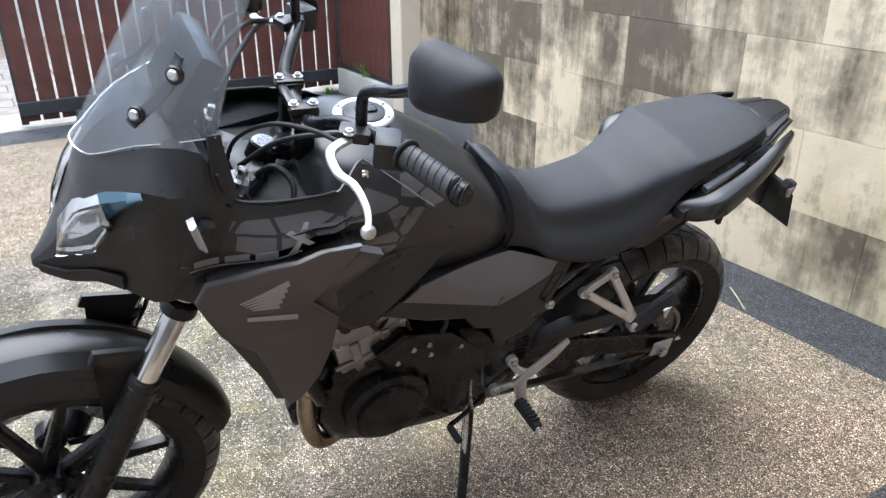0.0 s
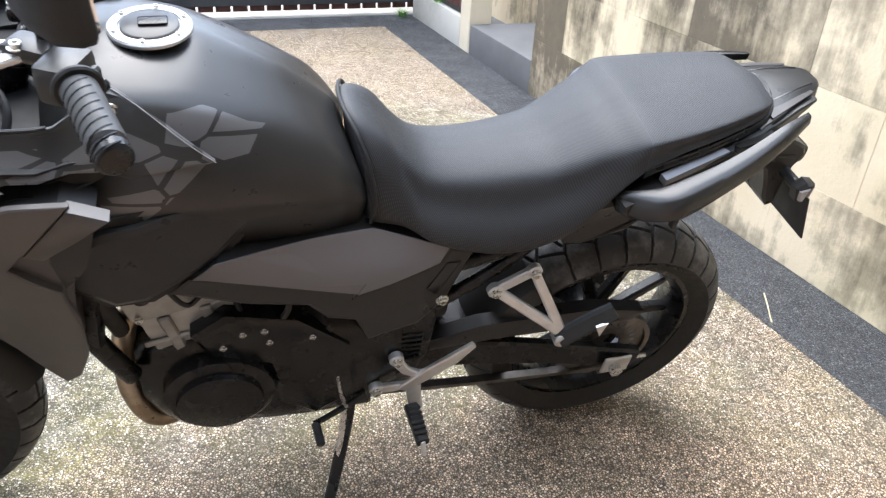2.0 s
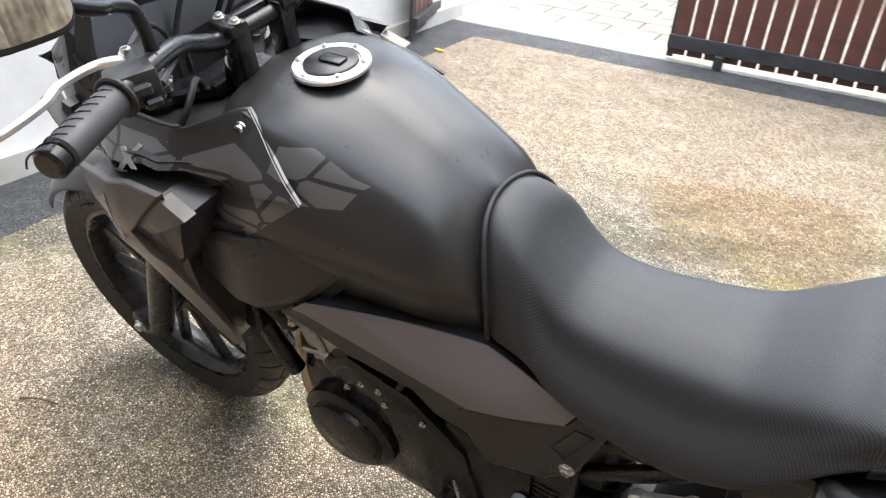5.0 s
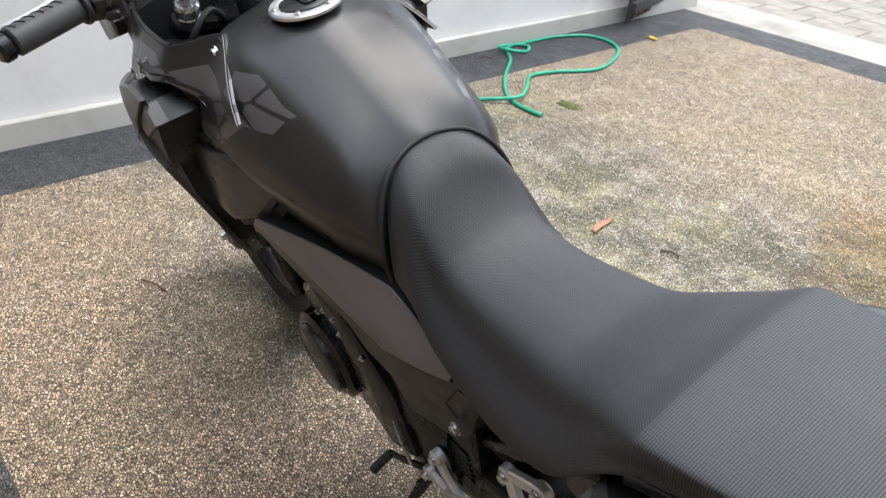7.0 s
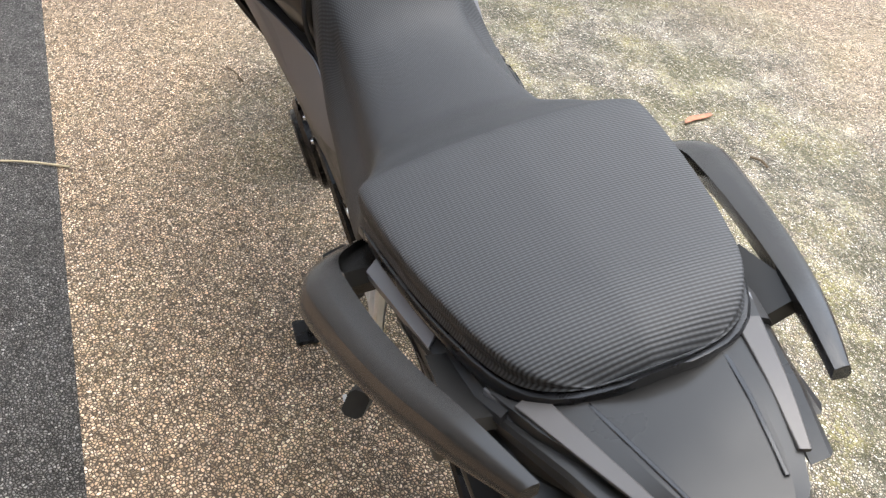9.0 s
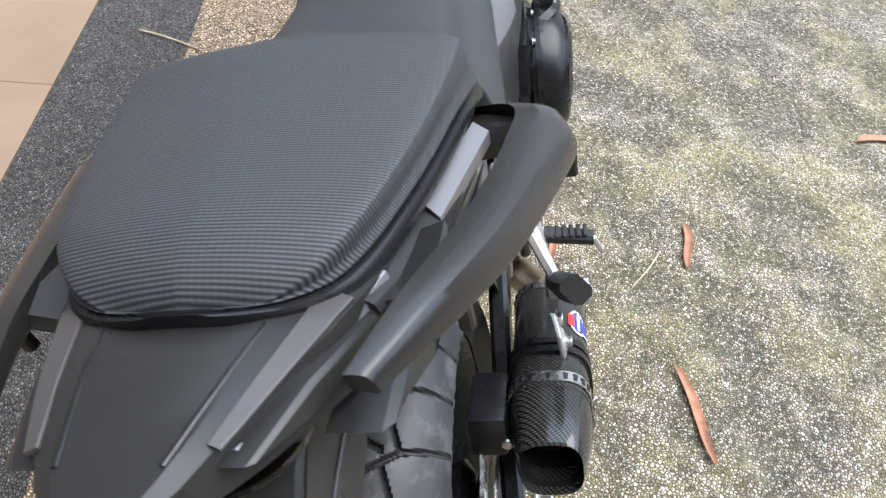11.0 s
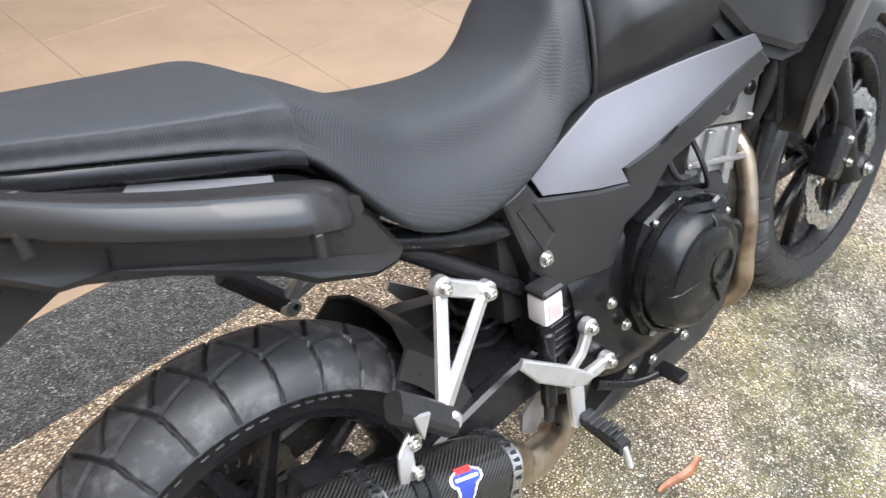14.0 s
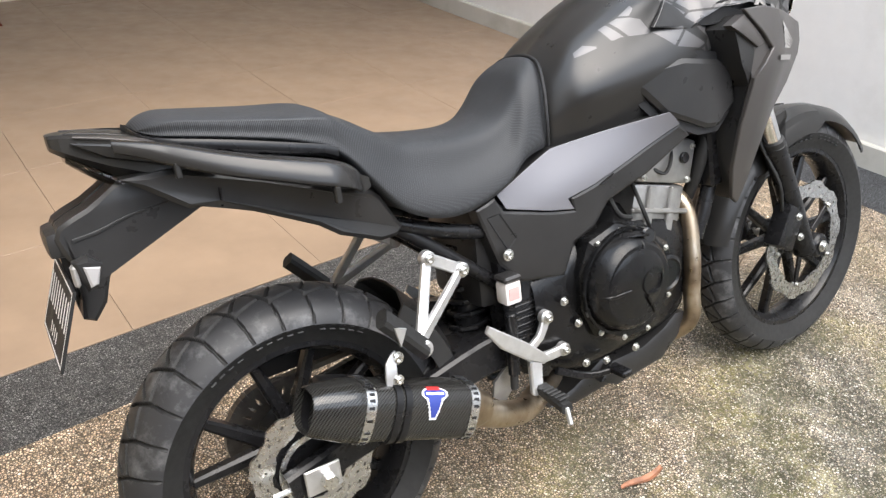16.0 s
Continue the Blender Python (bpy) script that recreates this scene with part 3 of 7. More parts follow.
wall_rear = lot_part("wall_rear", box_bm((U_WALL - 0.2, -2.295, -0.1), (U_WALL - 0.012, V_BACK, 2.6)), WALL_STAINED, "cream block wall covered with black mould stains", category="wall")
lot_part("wall_back", box_bm((U_WALL - 0.2, V_BACK, -0.1), (-0.98, V_BACK + 0.2, 2.8)), WALL_BOUNCE_TINT, "white wall at the back of the porch, warm bounced light painted in", category="wall")
lot_part("wall_back_house", box_bm((-0.05, V_BACK, -0.1), (U_FRONT + 0.3, V_BACK + 0.2, 2.8)), WALL_BOUNCE_TINT, "white house wall at the back of the porch, warm bounced light painted in", category="wall")
lot_part("wall_over_door", box_bm((-0.98, V_BACK, 2.12), (-0.05, V_BACK + 0.2, 2.8)), WALL_BOUNCE_TINT, "white wall above the door, warm bounced light painted in", category="wall")
lot_part("wall_front", box_bm((U_FRONT + 0.035, -4.5, -0.1), (U_FRONT + 0.25, V_BACK, 3.0)), WALL_WHITE, "white painted yard wall with faint dirt", category="wall")
lot_part("trim_plinth", box_bm((U_FRONT, -4.45, -0.1), (U_FRONT + 0.034, V_BACK, 0.105), 0.006), PLINTH, "weathered projecting plinth of the white wall", category="plinth")
# unseen wall, added to keep the low sky out of the bike's reflections
lot_part("wall_sky_block", box_bm((-9.0, -9.3, -0.1), (12.0, -9.0, 3.2)), PLINTH, "unseen plain wall added across the lane to block the low sky", category="wall")
lot_part("ceiling", box_bm((U_WALL - 0.2, 1.7, 2.8), (U_FRONT + 0.3, V_BACK + 0.2, 2.98)), CEIL, "plain painted porch ceiling", category="ceiling")

# door at the back of the porch
door = lot_part("door_1", box_bm((-0.93, V_BACK + 0.05, 0.10), (-0.10, V_BACK + 0.09, 2.08), 0.003), DOOR_WOOD, "brown wooden house door above a low threshold", category="door")
for a, b in (((-0.98, V_BACK + 0.02, 0.10), (-0.93, V_BACK + 0.14, 2.12)), ((-0.10, V_BACK + 0.02, 0.10), (-0.05, V_BACK + 0.14, 2.12)), ((-0.93, V_BACK + 0.02, 2.08), (-0.10, V_BACK + 0.14, 2.12))):
    part("door_frame", box_bm(a, b, 0.004), DOOR_WOOD, door)
for zz in (0.25, 1.15):
    part("door_panel", box_bm((-0.80, V_BACK + 0.04, zz), (-0.23, V_BACK + 0.052, zz + 0.75), 0.006), DOOR_WOOD, door)
lot_part("trim_threshold", box_bm((-0.98, V_BACK, -0.05), (-0.05, V_BACK + 0.2, 0.098), 0.004), WALL_WHITE, "pale painted threshold under the door", category="threshold")
mat_bm = box_bm((-0.62, 4.22, 0.0), (0.30, 4.70, 0.014), 0.004)
lot_part("door_mat", mat_bm, MAT_RED, "flat red-brown door mat on the porch tiles", kind="thing", category="mat")

# recess with a grey step beside the wall's corner
lot_part("wall_recess", box_bm((-1.95, -5.6, -0.1), (-1.75, -2.1, 2.6)), WALL_STAINED, "cream wall at the back of the step recess", category="wall")
lot_part("wall_recess_side", box_bm((-1.75, -2.3, -0.1), (U_WALL - 0.2, -2.1, 2.6)), WALL_STAINED, "cream side wall of the step recess", category="wall")
lot_part("step_grey", box_bm((-1.75, -3.145, -0.05), (U_WALL - 0.004, -2.30, 0.18), 0.012, seg=2), STEP_GREY, "damp grey concrete step in the recess", category="step")
lot_part("pillar_gate", box_bm((-1.22, -3.30, -0.05), (U_WALL, -3.15, 2.3), 0.006), plaster("cream_pillar_paint", (0.66, 0.58, 0.44), (0.24, 0.21, 0.15), 0.5), "cream painted pillar with dirt at its foot", category="pillar")
lot_part("planter_kerb", box_bm((-1.20, -4.22, -0.05), (U_WALL, -3.302, 0.195), 0.01, seg=2), PLINTH, "low weathered concrete kerb under the slatted screen", category="kerb")


def slat_fence(name, label, length, m, z0, z1, pitch=0.1185, gap=0.017, rails=(), category="gate", thick=0.018):
    """A steel frame with upright boards; local x runs along it."""
    t = thing(name, label, category, m)
    k = int(length / pitch)
    bm = box_bm((0, 0, 0), (pitch - gap, thick, z1 - z0), 0.002)
    finish(bm)
    me = bpy.data.meshes.new("slat")
    bm.to_mesh(me)
    bm.free()
    me.materials.append(GATE_WOOD)
    for i in range(k):
        ob = new("slat", me)
        ob.parent = t
        ob.location = (0.05 + i * pitch, -thick, z0)
    for lo, hi in rails:
        part("rail", box_bm((0.0, 0.0, lo), (length, 0.035, hi), 0.003), GATE_STEEL, t)
    for x in (0.0, length - 0.045):
        part("post", box_bm((x, -thick - 0.004, z0 - 0.02), (x + 0.045, -0.0005, z1), 0.003), GATE_STEEL, t)
    return t


gate = slat_fence("sliding_gate", "red-brown slatted yard gate in a dark grey steel frame", 2.42, LOT @ pose(-1.215, V_GATE - 0.06, 0.012), 0.03, 1.85, rails=((0.075, 0.165), (0.95, 1.01), (1.78, 1.85)))
part("roller_box", box_bm((2.03, 0.036, 0.0), (2.09, 0.10, 0.085), 0.004), GATE_STEEL, gate)
slat_fence("side_gate_leaf", "red-brown slatted gate leaf swung open beside the white wall", 0.93, LOT @ pose(2.955, -4.34, 0.012, 0, 0, 104.3), 0.03, 1.85, rails=((0.08, 0.15), (1.78, 1.85)))
slat_fence("slatted_screen", "fixed red-brown slatted screen in a dark steel frame above the kerb", 0.92, LOT @ pose(-1.10, -4.22, 0.195, 0, 0, 90), 0.045, 1.7, pitch=0.1, gap=0.004, rails=((0.003, 0.06), (1.64, 1.7)), category="screen")


# ---------------------------------------------------------------- the motorcycle (x forward, y to its left, z up its middle plane)
LEAN = 15.906
bike = thing("motorcycle", "dark grey and black adventure motorcycle leaning on its side stand", "motorcycle", pose(-0.013, -0.021, 0, -LEAN, 0, 0.405) @ Matrix.Translation((0, 0, 0.010)))
RX, RZ, RR = 0.024, 0.297, 0.303
FX, FZ, FR = 1.460, 0.312, 0.325


def tyre_bm(R, hw, rim_r, count, drop, depth=0.0065):
    """A road-trail tyre: long slanted grooves from both shoulders that meet across the middle, with short links between them."""
    own = bmesh.new()
    per, crown = 30, 104
    nphi = per * count
    prof = []
    for i in range(crown + 1):
        a = radians(-74 + 148 * i / crown)
        prof.append((R - drop * (1 - math.cos(a)) / (1 - math.cos(radians(74))), hw * math.sin(a) / math.sin(radians(74))))
    side = [(rim_r + 0.000, 0.72 * hw), (rim_r + 0.012, 0.80 * hw), (rim_r + 0.03, 0.94 * hw)]
    full = [(r, -y) for r, y in side] + prof + [(r, y) for r, y in side[::-1]]
    step, rings, cuts = 2 * math.pi * R / count, [], []
    def cut(g, half):
        return depth * max(0.0, min(1.0, (half - g) / 0.0010 + 1.0))
    for q in range(nphi):
        ph, u = 2 * math.pi * q / nphi, q / per
        ring, cutd = [], []
        for i, (r, y) in enumerate(full):
            d = 0.0
            if 4 <= i <= crown + 2:
                t = y / hw
                for sd in (1, -1):
                    w = sd * t
                    ph0 = u - (0.5 if sd > 0 else 0.0)
                    off = (ph0 + 0.62 * min(w, 0.5) + 0.15 * max(0.0, w - 0.5) + 0.06) % 1.0
                    if -0.30 < w < 0.985:
                        d = max(d, cut(min(off, 1 - off) * step * 0.90, 0.0021 - 0.0005 * max(0.0, w)))
                    if 0.15 < w < 0.60:
                        d = max(d, cut(abs(w - 0.26 - 0.22 * off) * hw * 1.15, 0.0016))
            cutd.append(d if 3 <= i <= crown + 3 else 1.0)
            ring.append(own.verts.new(((r - d) * math.cos(ph), y, (r - d) * math.sin(ph))))
        rings.append(ring)
        cuts.append(cutd)
    for q in range(nphi):
        a, b = rings[q], rings[(q + 1) % nphi]
        for i in range(len(full) - 1):
            f = own.faces.new((a[i], a[i + 1], b[i + 1], b[i]))
            f.material_index = 1 if max(cuts[q][i], cuts[q][i + 1]) < 0.0005 else 0
    return own


def disc_bm(r0, r1, thick, lobes, wave, holes):
    """A brake disc with a wavy rim and drilled holes."""
    own = bmesh.new()
    n, k = lobes * 20, 10
    grid = []
    for q in range(n):
        a = 2 * math.pi * q / n
        w = math.cos(lobes * a)
        ro = r1 + wave * max(-1.0, min(1.0, 2.2 * w))
        ri = r0 - 0.6 * wave * max(-1.0, min(1.0, 2.2 * w))
        grid.append([own.verts.new(((ri + (ro - ri) * i / k) * math.cos(a), 0, (ri + (ro - ri) * i / k) * math.sin(a))) for i in range(k + 1)])
    for q in range(n):
        for i in range(k):
            hole = (q % 10, i) in holes
            if not hole:
                own.faces.new((grid[q][i], grid[q][i + 1], grid[(q + 1) % n][i + 1], grid[(q + 1) % n][i]))
    loose = [v for v in own.verts if not v.link_faces]
    bmesh.ops.delete(own, geom=loose, context="VERTS")
    bmesh.ops.recalc_face_normals(own, faces=own.faces)
    bmesh.ops.solidify(own, geom=own.faces[:], thickness=thick)
    return own


def wheel(name, x, z, R, hw, rim_r, count, hub_r, hub_w, drop, label):
    at = Matrix.Translation((x, 0, z))
    rim_hw = 0.70 * hw
    rim = lathe_bm([(rim_r + 0.008, -rim_hw), (rim_r + 0.010, -rim_hw + 0.004), (rim_r - 0.004, -rim_hw + 0.010), (rim_r - 0.016, -0.5 * rim_hw), (rim_r - 0.020, 0), (rim_r - 0.016, 0.5 * rim_hw), (rim_r - 0.004, rim_hw - 0.010), (rim_r + 0.010, rim_hw - 0.004), (rim_r + 0.008, rim_hw), (rim_r - 0.010, rim_hw), (rim_r - 0.024, 0.55 * rim_hw), (rim_r - 0.028, 0), (rim_r - 0.024, -0.55 * rim_hw), (rim_r - 0.010, -rim_hw)], 96, closed=True)
    w = part(name, move(rim, at), BLACK_SATIN, bike, label)
    tyre = part("tyre", move(tyre_bm(R, hw, rim_r, count, drop), at), RUBBER, w, "dusty grooved black rubber tyre")
    tyre.data.materials.append(TYRE)
    # thin steel rings added to draw the reflection along the black rim's edges
    for s in (-1, 1):
        part("rim_glint", move(lathe_bm([(rim_r + 0.0085, -0.0008), (rim_r + 0.0105, -0.0008), (rim_r + 0.0105, 0.0008), (rim_r + 0.0085, 0.0008)], 96, closed=True), at @ Matrix.Translation((0, s * (rim_hw + 0.001), 0))), STEEL, w)
    # raised marks on the sidewalls, as plain bars
    for s in (-1, 1):
        for k in range(14):
            a = radians(58 + 4.3 * k + (5 if k > 4 else 0) + (4 if k > 9 else 0))
            rr, yy = rim_r + 0.030, s * 0.955 * hw
            c = Vector((math.cos(a) * rr, yy, math.sin(a) * rr))
            u = Vector((-math.sin(a), 0, math.cos(a)))
            h = Vector((math.cos(a), 0, math.sin(a)))
            for o in (-0.004, 0.004):
                part("sidewall_bar", move(strip_bm([c + h * o - u * 0.005, c + h * o + u * 0.005], (0.0022, 0.0022), 0.004, (0, 1, 0), 1), at), TYRE, tyre)
    part("hub", move(lathe_bm([(0.0, -hub_w), (hub_r * 0.7, -hub_w), (hub_r, -hub_w * 0.8), (hub_r * 0.8, -hub_w * 0.4), (hub_r * 0.8, hub_w * 0.4), (hub_r, hub_w * 0.8), (hub_r * 0.7, hub_w), (0.0, hub_w)], 40), at), BLACK_SATIN, w)
    for i in range(5):
        for s in (-1, 1):
            a0, a1 = radians(72 * i + 17 + 6 * s), radians(72 * i + 17 + 17 * s)
            p0 = Vector((math.cos(a0) * hub_r * 0.8, 0, math.sin(a0) * hub_r * 0.8))
            p1 = Vector((math.cos(a1) * (rim_r - 0.018), 0, math.sin(a1) * (rim_r - 0.018)))
            bm = strip_bm([p0, p0.lerp(p1, 0.5), p1], (0.030, 0.017), 0.026, (0, 1, 0), 3)
            part("spoke", move(bm, at), BLACK_SATIN, w)
    return w


rear_wheel = wheel("rear_wheel", RX, RZ, RR, 0.076, 0.215, 30, 0.058, 0.065, 0.052, "black cast ten-spoke rear wheel")
front_wheel = wheel("front_wheel", FX, FZ, FR, 0.056, 0.244, 34, 0.042, 0.05, 0.040, "black cast ten-spoke front wheel")
HOLES = {(2, 3), (3, 3), (7, 6), (8, 6), (5, 8)}
part("brake_disc", move(disc_bm(0.075, 0.114, 0.005, 9, 0.004, HOLES), Matrix.Translation((RX, -0.088, RZ))), STEEL, rear_wheel, "drilled steel brake disc with a wavy rim")
part("sensor_ring", move(lathe_bm([(0.058, 0), (0.068, 0), (0.068, -0.003), (0.058, -0.003)], 60, closed=True), Matrix.Translation((RX, -0.094, RZ))), STEEL, rear_wheel)
part("disc_carrier", move(lathe_bm([(0.0, 0), (0.078, 0), (0.074, 0.006), (0.03, 0.02), (0.0, 0.02)], 40), Matrix.Translation((RX, -0.086, RZ))), BLACK_SATIN, rear_wheel)
part("brake_disc", move(disc_bm(0.118, 0.158, 0.005, 10, 0.004, HOLES), Matrix.Translation((FX, -0.068, FZ))), STEEL, front_wheel, "drilled steel brake disc with a wavy rim")
for i in range(5):
    a = radians(72 * i + 30)
    bm = strip_bm([(math.cos(a) * 0.04, 0, math.sin(a) * 0.04), (math.cos(a + 0.15) * 0.125, 0, math.sin(a + 0.15) * 0.125)], (0.02, 0.014), 0.006, (0, 1, 0), 1)
    part("disc_arm", move(bm, Matrix.Translation((FX, -0.066, FZ))), BLACK_SATIN, front_wheel)
    bolt(front_wheel, (FX + math.cos(a + 0.15) * 0.122, -0.070, FZ + math.sin(a + 0.15) * 0.122), -1, 0.006)
sprocket = disc_bm(0.04, 0.098, 0.006, 13, 0.002, {(3, 4), (4, 4), (5, 4), (3, 5), (4, 5), (5, 5), (4, 6)})
part("sprocket", move(sprocket, Matrix.Translation((RX, 0.078, RZ))), CHAIN, rear_wheel, "dark steel chain sprocket")
for s in (-1, 1):
    part("axle_nut", cyl_bm((RX, s * 0.1405, RZ), (RX, s * 0.158, RZ), 0.015, 6, 0.002), BOLT, rear_wheel)

# swingarm, chain and hugger
for s in (-1, 1):
    bm = strip_bm([(0.50, s * 0.092, 0.375), (0.38, s * 0.094, 0.370), (0.20, s * 0.100, 0.338), (-0.035, s * 0.116, 0.292)], (0.085, 0.052), 0.026, (0, 1, 0), 4)
    arm = part("swingarm", bm, BLACK_SATIN, bike, "black rectangular swingarm beam")
    bm = box_bm((-0.014, s * 0.1375 - 0.003, 0.276), (0.050, s * 0.1375 + 0.003, 0.324), 0.002, m=Matrix())
    part("axle_plate", bm, ALU, arm, "alloy chain adjuster plate")
    part("adjuster", cyl_bm((-0.065, s * 0.120, 0.291), (-0.02, s * 0.120, 0.293), 0.005, 10), BOLT, arm)
part("swingarm_brace", box_bm((0.33, -0.085, 0.335), (0.47, 0.085, 0.40), 0.012, seg=2), BLACK_SATIN, bike)
chain = bmesh.new()
for z0, z1 in ((0.386, 0.406), (0.218, 0.258)):
    for i in range(44):
        t = i / 43
        c = Vector((RX - 0.01 + t * 0.53, 0.082, z0 + (z1 - z0) * t + (0.006 if z0 < 0.3 else -0.004) * -math.sin(t * math.pi)))
        box_bm((c.x - 0.0065, c.y - 0.009, c.z - 0.0055), (c.x + 0.0055, c.y + 0.009, c.z + 0.0055), 0.0, chain)
for i in range(24):
    a = radians(92 + i * 7.4)
    c = Vector((RX - 0.006 + math.cos(a) * 0.095, 0.082, RZ + math.sin(a) * 0.095))
    box_bm((-0.0065, -0.009, -0.0055), (0.0055, 0.009, 0.0055), 0.0, chain, Matrix.Translation(c) @ Matrix.Rotation(-a - math.pi / 2, 4, "Y"))
tagged(part("drive_chain", chain, CHAIN, bike, "oily steel drive chain"), kind="stuff")
part("chain_guard", panel_bm([(-0.02, 0.43), (0.10, 0.455), (0.34, 0.452), (0.44, 0.425), (0.44, 0.395), (0.30, 0.405), (0.0, 0.405)], lambda x, z: 0.105, 0.03, 0.006, 0.003), BLACK, bike)
hug = bmesh.new()
rings = []
for i in range(31):
    a = radians(8 + 40 * i / 30)
    r = RR + 0.024
    rings.append([(RX + (r + dr) * math.cos(a), y, RZ + (r + dr) * math.sin(a)) for y, dr in ((-0.098, -0.05), (-0.09, -0.012), (-0.05, 0.006), (0, 0.01), (0.05, 0.006), (0.09, -0.012), (0.098, -0.05), (0.093, -0.05), (0.085, -0.015), (0.048, 0.002), (0, 0.006), (-0.048, 0.002), (-0.085, -0.015), (-0.093, -0.05))])
part("rear_hugger", rings_bm(rings, True, True, hug), BLACK, bike, "short black mudguard hugging the rear tyre")
part("shock_absorber", cyl_bm((0.42, 0.0, 0.36), (0.44, 0.0, 0.62), 0.032, 20, 0.004), BLACK_SATIN, bike)
tagged(part("shock_spring", tube_bm([(0.42 + 0.02 * t / 60 + 0.040 * math.cos(t * 0.75), 0.040 * math.sin(t * 0.75), 0.39 + 0.2 * t / 60) for t in range(61)], 0.006, 8, 1), BLACK_SATIN, bike), "black coil spring")

# engine
engine = part("crankcase", loft_bm([
    (0.50, [(0.06, 0.30), (0.115, 0.33), (0.125, 0.42), (0.11, 0.50), (0.05, 0.53)]),
    (0.60, [(0.08, 0.26), (0.13, 0.29), (0.14, 0.42), (0.13, 0.53), (0.06, 0.58)]),
    (0.76, [(0.08, 0.260), (0.135, 0.30), (0.145, 0.42), (0.13, 0.54), (0.06, 0.60)]),
    (0.90, [(0.07, 0.27), (0.12, 0.31), (0.13, 0.42), (0.12, 0.52), (0.06, 0.56)]),
    (0.95, [(0.05, 0.33), (0.10, 0.36), (0.11, 0.43), (0.10, 0.49), (0.05, 0.52)])], 4, 3), ENGINE_BLACK, bike, "black painted engine crankcase")
tilt = Matrix.Translation((0.83, 0, 0.50)) @ Matrix.Rotation(radians(14), 4, "Y")
cyl = part("cylinder_block", box_bm((-0.075, -0.118, 0.0), (0.075, 0.118, 0.115), 0.008, m=tilt, seg=2), ALU_ENGINE, bike, "bare cast aluminium cylinder block")
head = part("cylinder_head", box_bm((-0.082, -0.128, 0.118), (0.082, 0.128, 0.215), 0.014, m=tilt, seg=2), ALU_ENGINE, bike, "bare cast aluminium cylinder head")
part("cam_cover", box_bm((-0.075, -0.118, 0.217), (0.075, 0.118, 0.262), 0.016, m=tilt, seg=2), ENGINE_BLACK, bike)
for s in (-1, 1):
    for dx in (-0.030, 0.036):
        part("rib", box_bm((dx - 0.010, s * 0.120 - 0.008, 0.01), (dx + 0.010, s * 0.120 + 0.004, 0.112), 0.003, m=tilt), ALU_ENGINE, cyl)
    part("flange", box_bm((-0.085, s * 0.122 - 0.008, 0.055), (0.085, s * 0.122 + 0.003, 0.066), 0.003, m=tilt), ALU_ENGINE, cyl)
    a, b = tilt @ Vector((-0.046, s * 0.126, 0.185)), tilt @ Vector((-0.046, s * 0.146, 0.185))
    part("cap", cyl_bm(a, b, 0.014, 20, 0.003), STEEL, head)
    a, b = tilt @ Vector((0.044, s * 0.126, 0.175)), tilt @ Vector((0.044, s * 0.136, 0.175))
    part("plug", cyl_bm(a, b, 0.012, 20, 0.002), GLOSS_BLACK, head)
    for dx, dz in ((-0.066, 0.13), (0.066, 0.13), (-0.066, 0.2), (0.066, 0.2)):
        bolt(head, tilt @ Vector((dx, s * 0.129, dz)), s, 0.005)

# right-hand clutch cover
def blob(c, r, k=20, squash=(1, 1), turn=0.0):
    return [(c[0] + r * squash[0] * math.cos(2 * math.pi * i / k + turn), c[1] + r * squash[1] * math.sin(2 * math.pi * i / k + turn)) for i in range(k)]
clutch_outline = [(0.590, 0.500), (0.618, 0.556), (0.690, 0.576), (0.765, 0.548), (0.835, 0.498), (0.858, 0.440), (0.838, 0.378), (0.766, 0.315), (0.690, 0.318), (0.620, 0.356), (0.590, 0.420)]
cover = part("clutch_cover", panel_bm(clutch_outline, lambda x, z: 0.152, 0.03, 0.012, 0.010, -1), ENGINE_BLACK, engine, "black clutch cover ringed with bolts")
dome = lathe_bm([(0.102, 0.0), (0.101, 0.016), (0.097, 0.034), (0.091, 0.046), (0.082, 0.053), (0.050, 0.056), (0.0, 0.057)], 48)
part("clutch_dome", move(dome, Matrix.Translation((0.690, -0.158, 0.460)) @ Matrix.Rotation(math.pi, 4, "Z")), ENGINE_BLACK, cover)
part("clutch_plate", panel_bm(blob((0.684, 0.460), 0.076, 30), lambda x, z: 0.211 + 0.07 * (z - 0.460), 0.014, 0.012, 0.006, -1, 0.2), ENGINE_BLACK, cover)
for k in range(3):
    a = radians((182, 78, -58)[k])
    part("cover_rib", strip_bm([(0.690 + 0.030 * math.cos(a), -0.2175, 0.460 + 0.030 * math.sin(a)), (0.690 + 0.083 * math.cos(a), -0.2105, 0.460 + 0.083 * math.sin(a)), (0.690 + 0.101 * math.cos(a), -0.176, 0.460 + 0.100 * math.sin(a))], (0.006, 0.010), 0.006, (0, -1, 0), 3), ENGINE_BLACK, cover)
part("cover_ring", move(lathe_bm([(0.105, 0.0), (0.110, 0.0), (0.110, 0.008), (0.105, 0.008)], 48, closed=True), Matrix.Translation((0.690, -0.166, 0.460)) @ Matrix.Rotation(math.pi, 4, "Z")), ENGINE_BLACK, cover)
part("face_ring", move(lathe_bm([(0.024, 0.0), (0.028, 0.0), (0.028, 0.004), (0.024, 0.004)], 36, closed=True), Matrix.Translation((0.722, -0.2155, 0.462)) @ Matrix.Rotation(math.pi, 4, "Z")), ENGINE_BLACK, cover)
part("filler_bracket", strip_bm([(0.672, -0.172, 0.556), (0.700, -0.196, 0.560), (0.728, -0.200, 0.556)], (0.016, 0.012), 0.005, (0, -0.5, 0.9), 3), ENGINE_BLACK, cover)
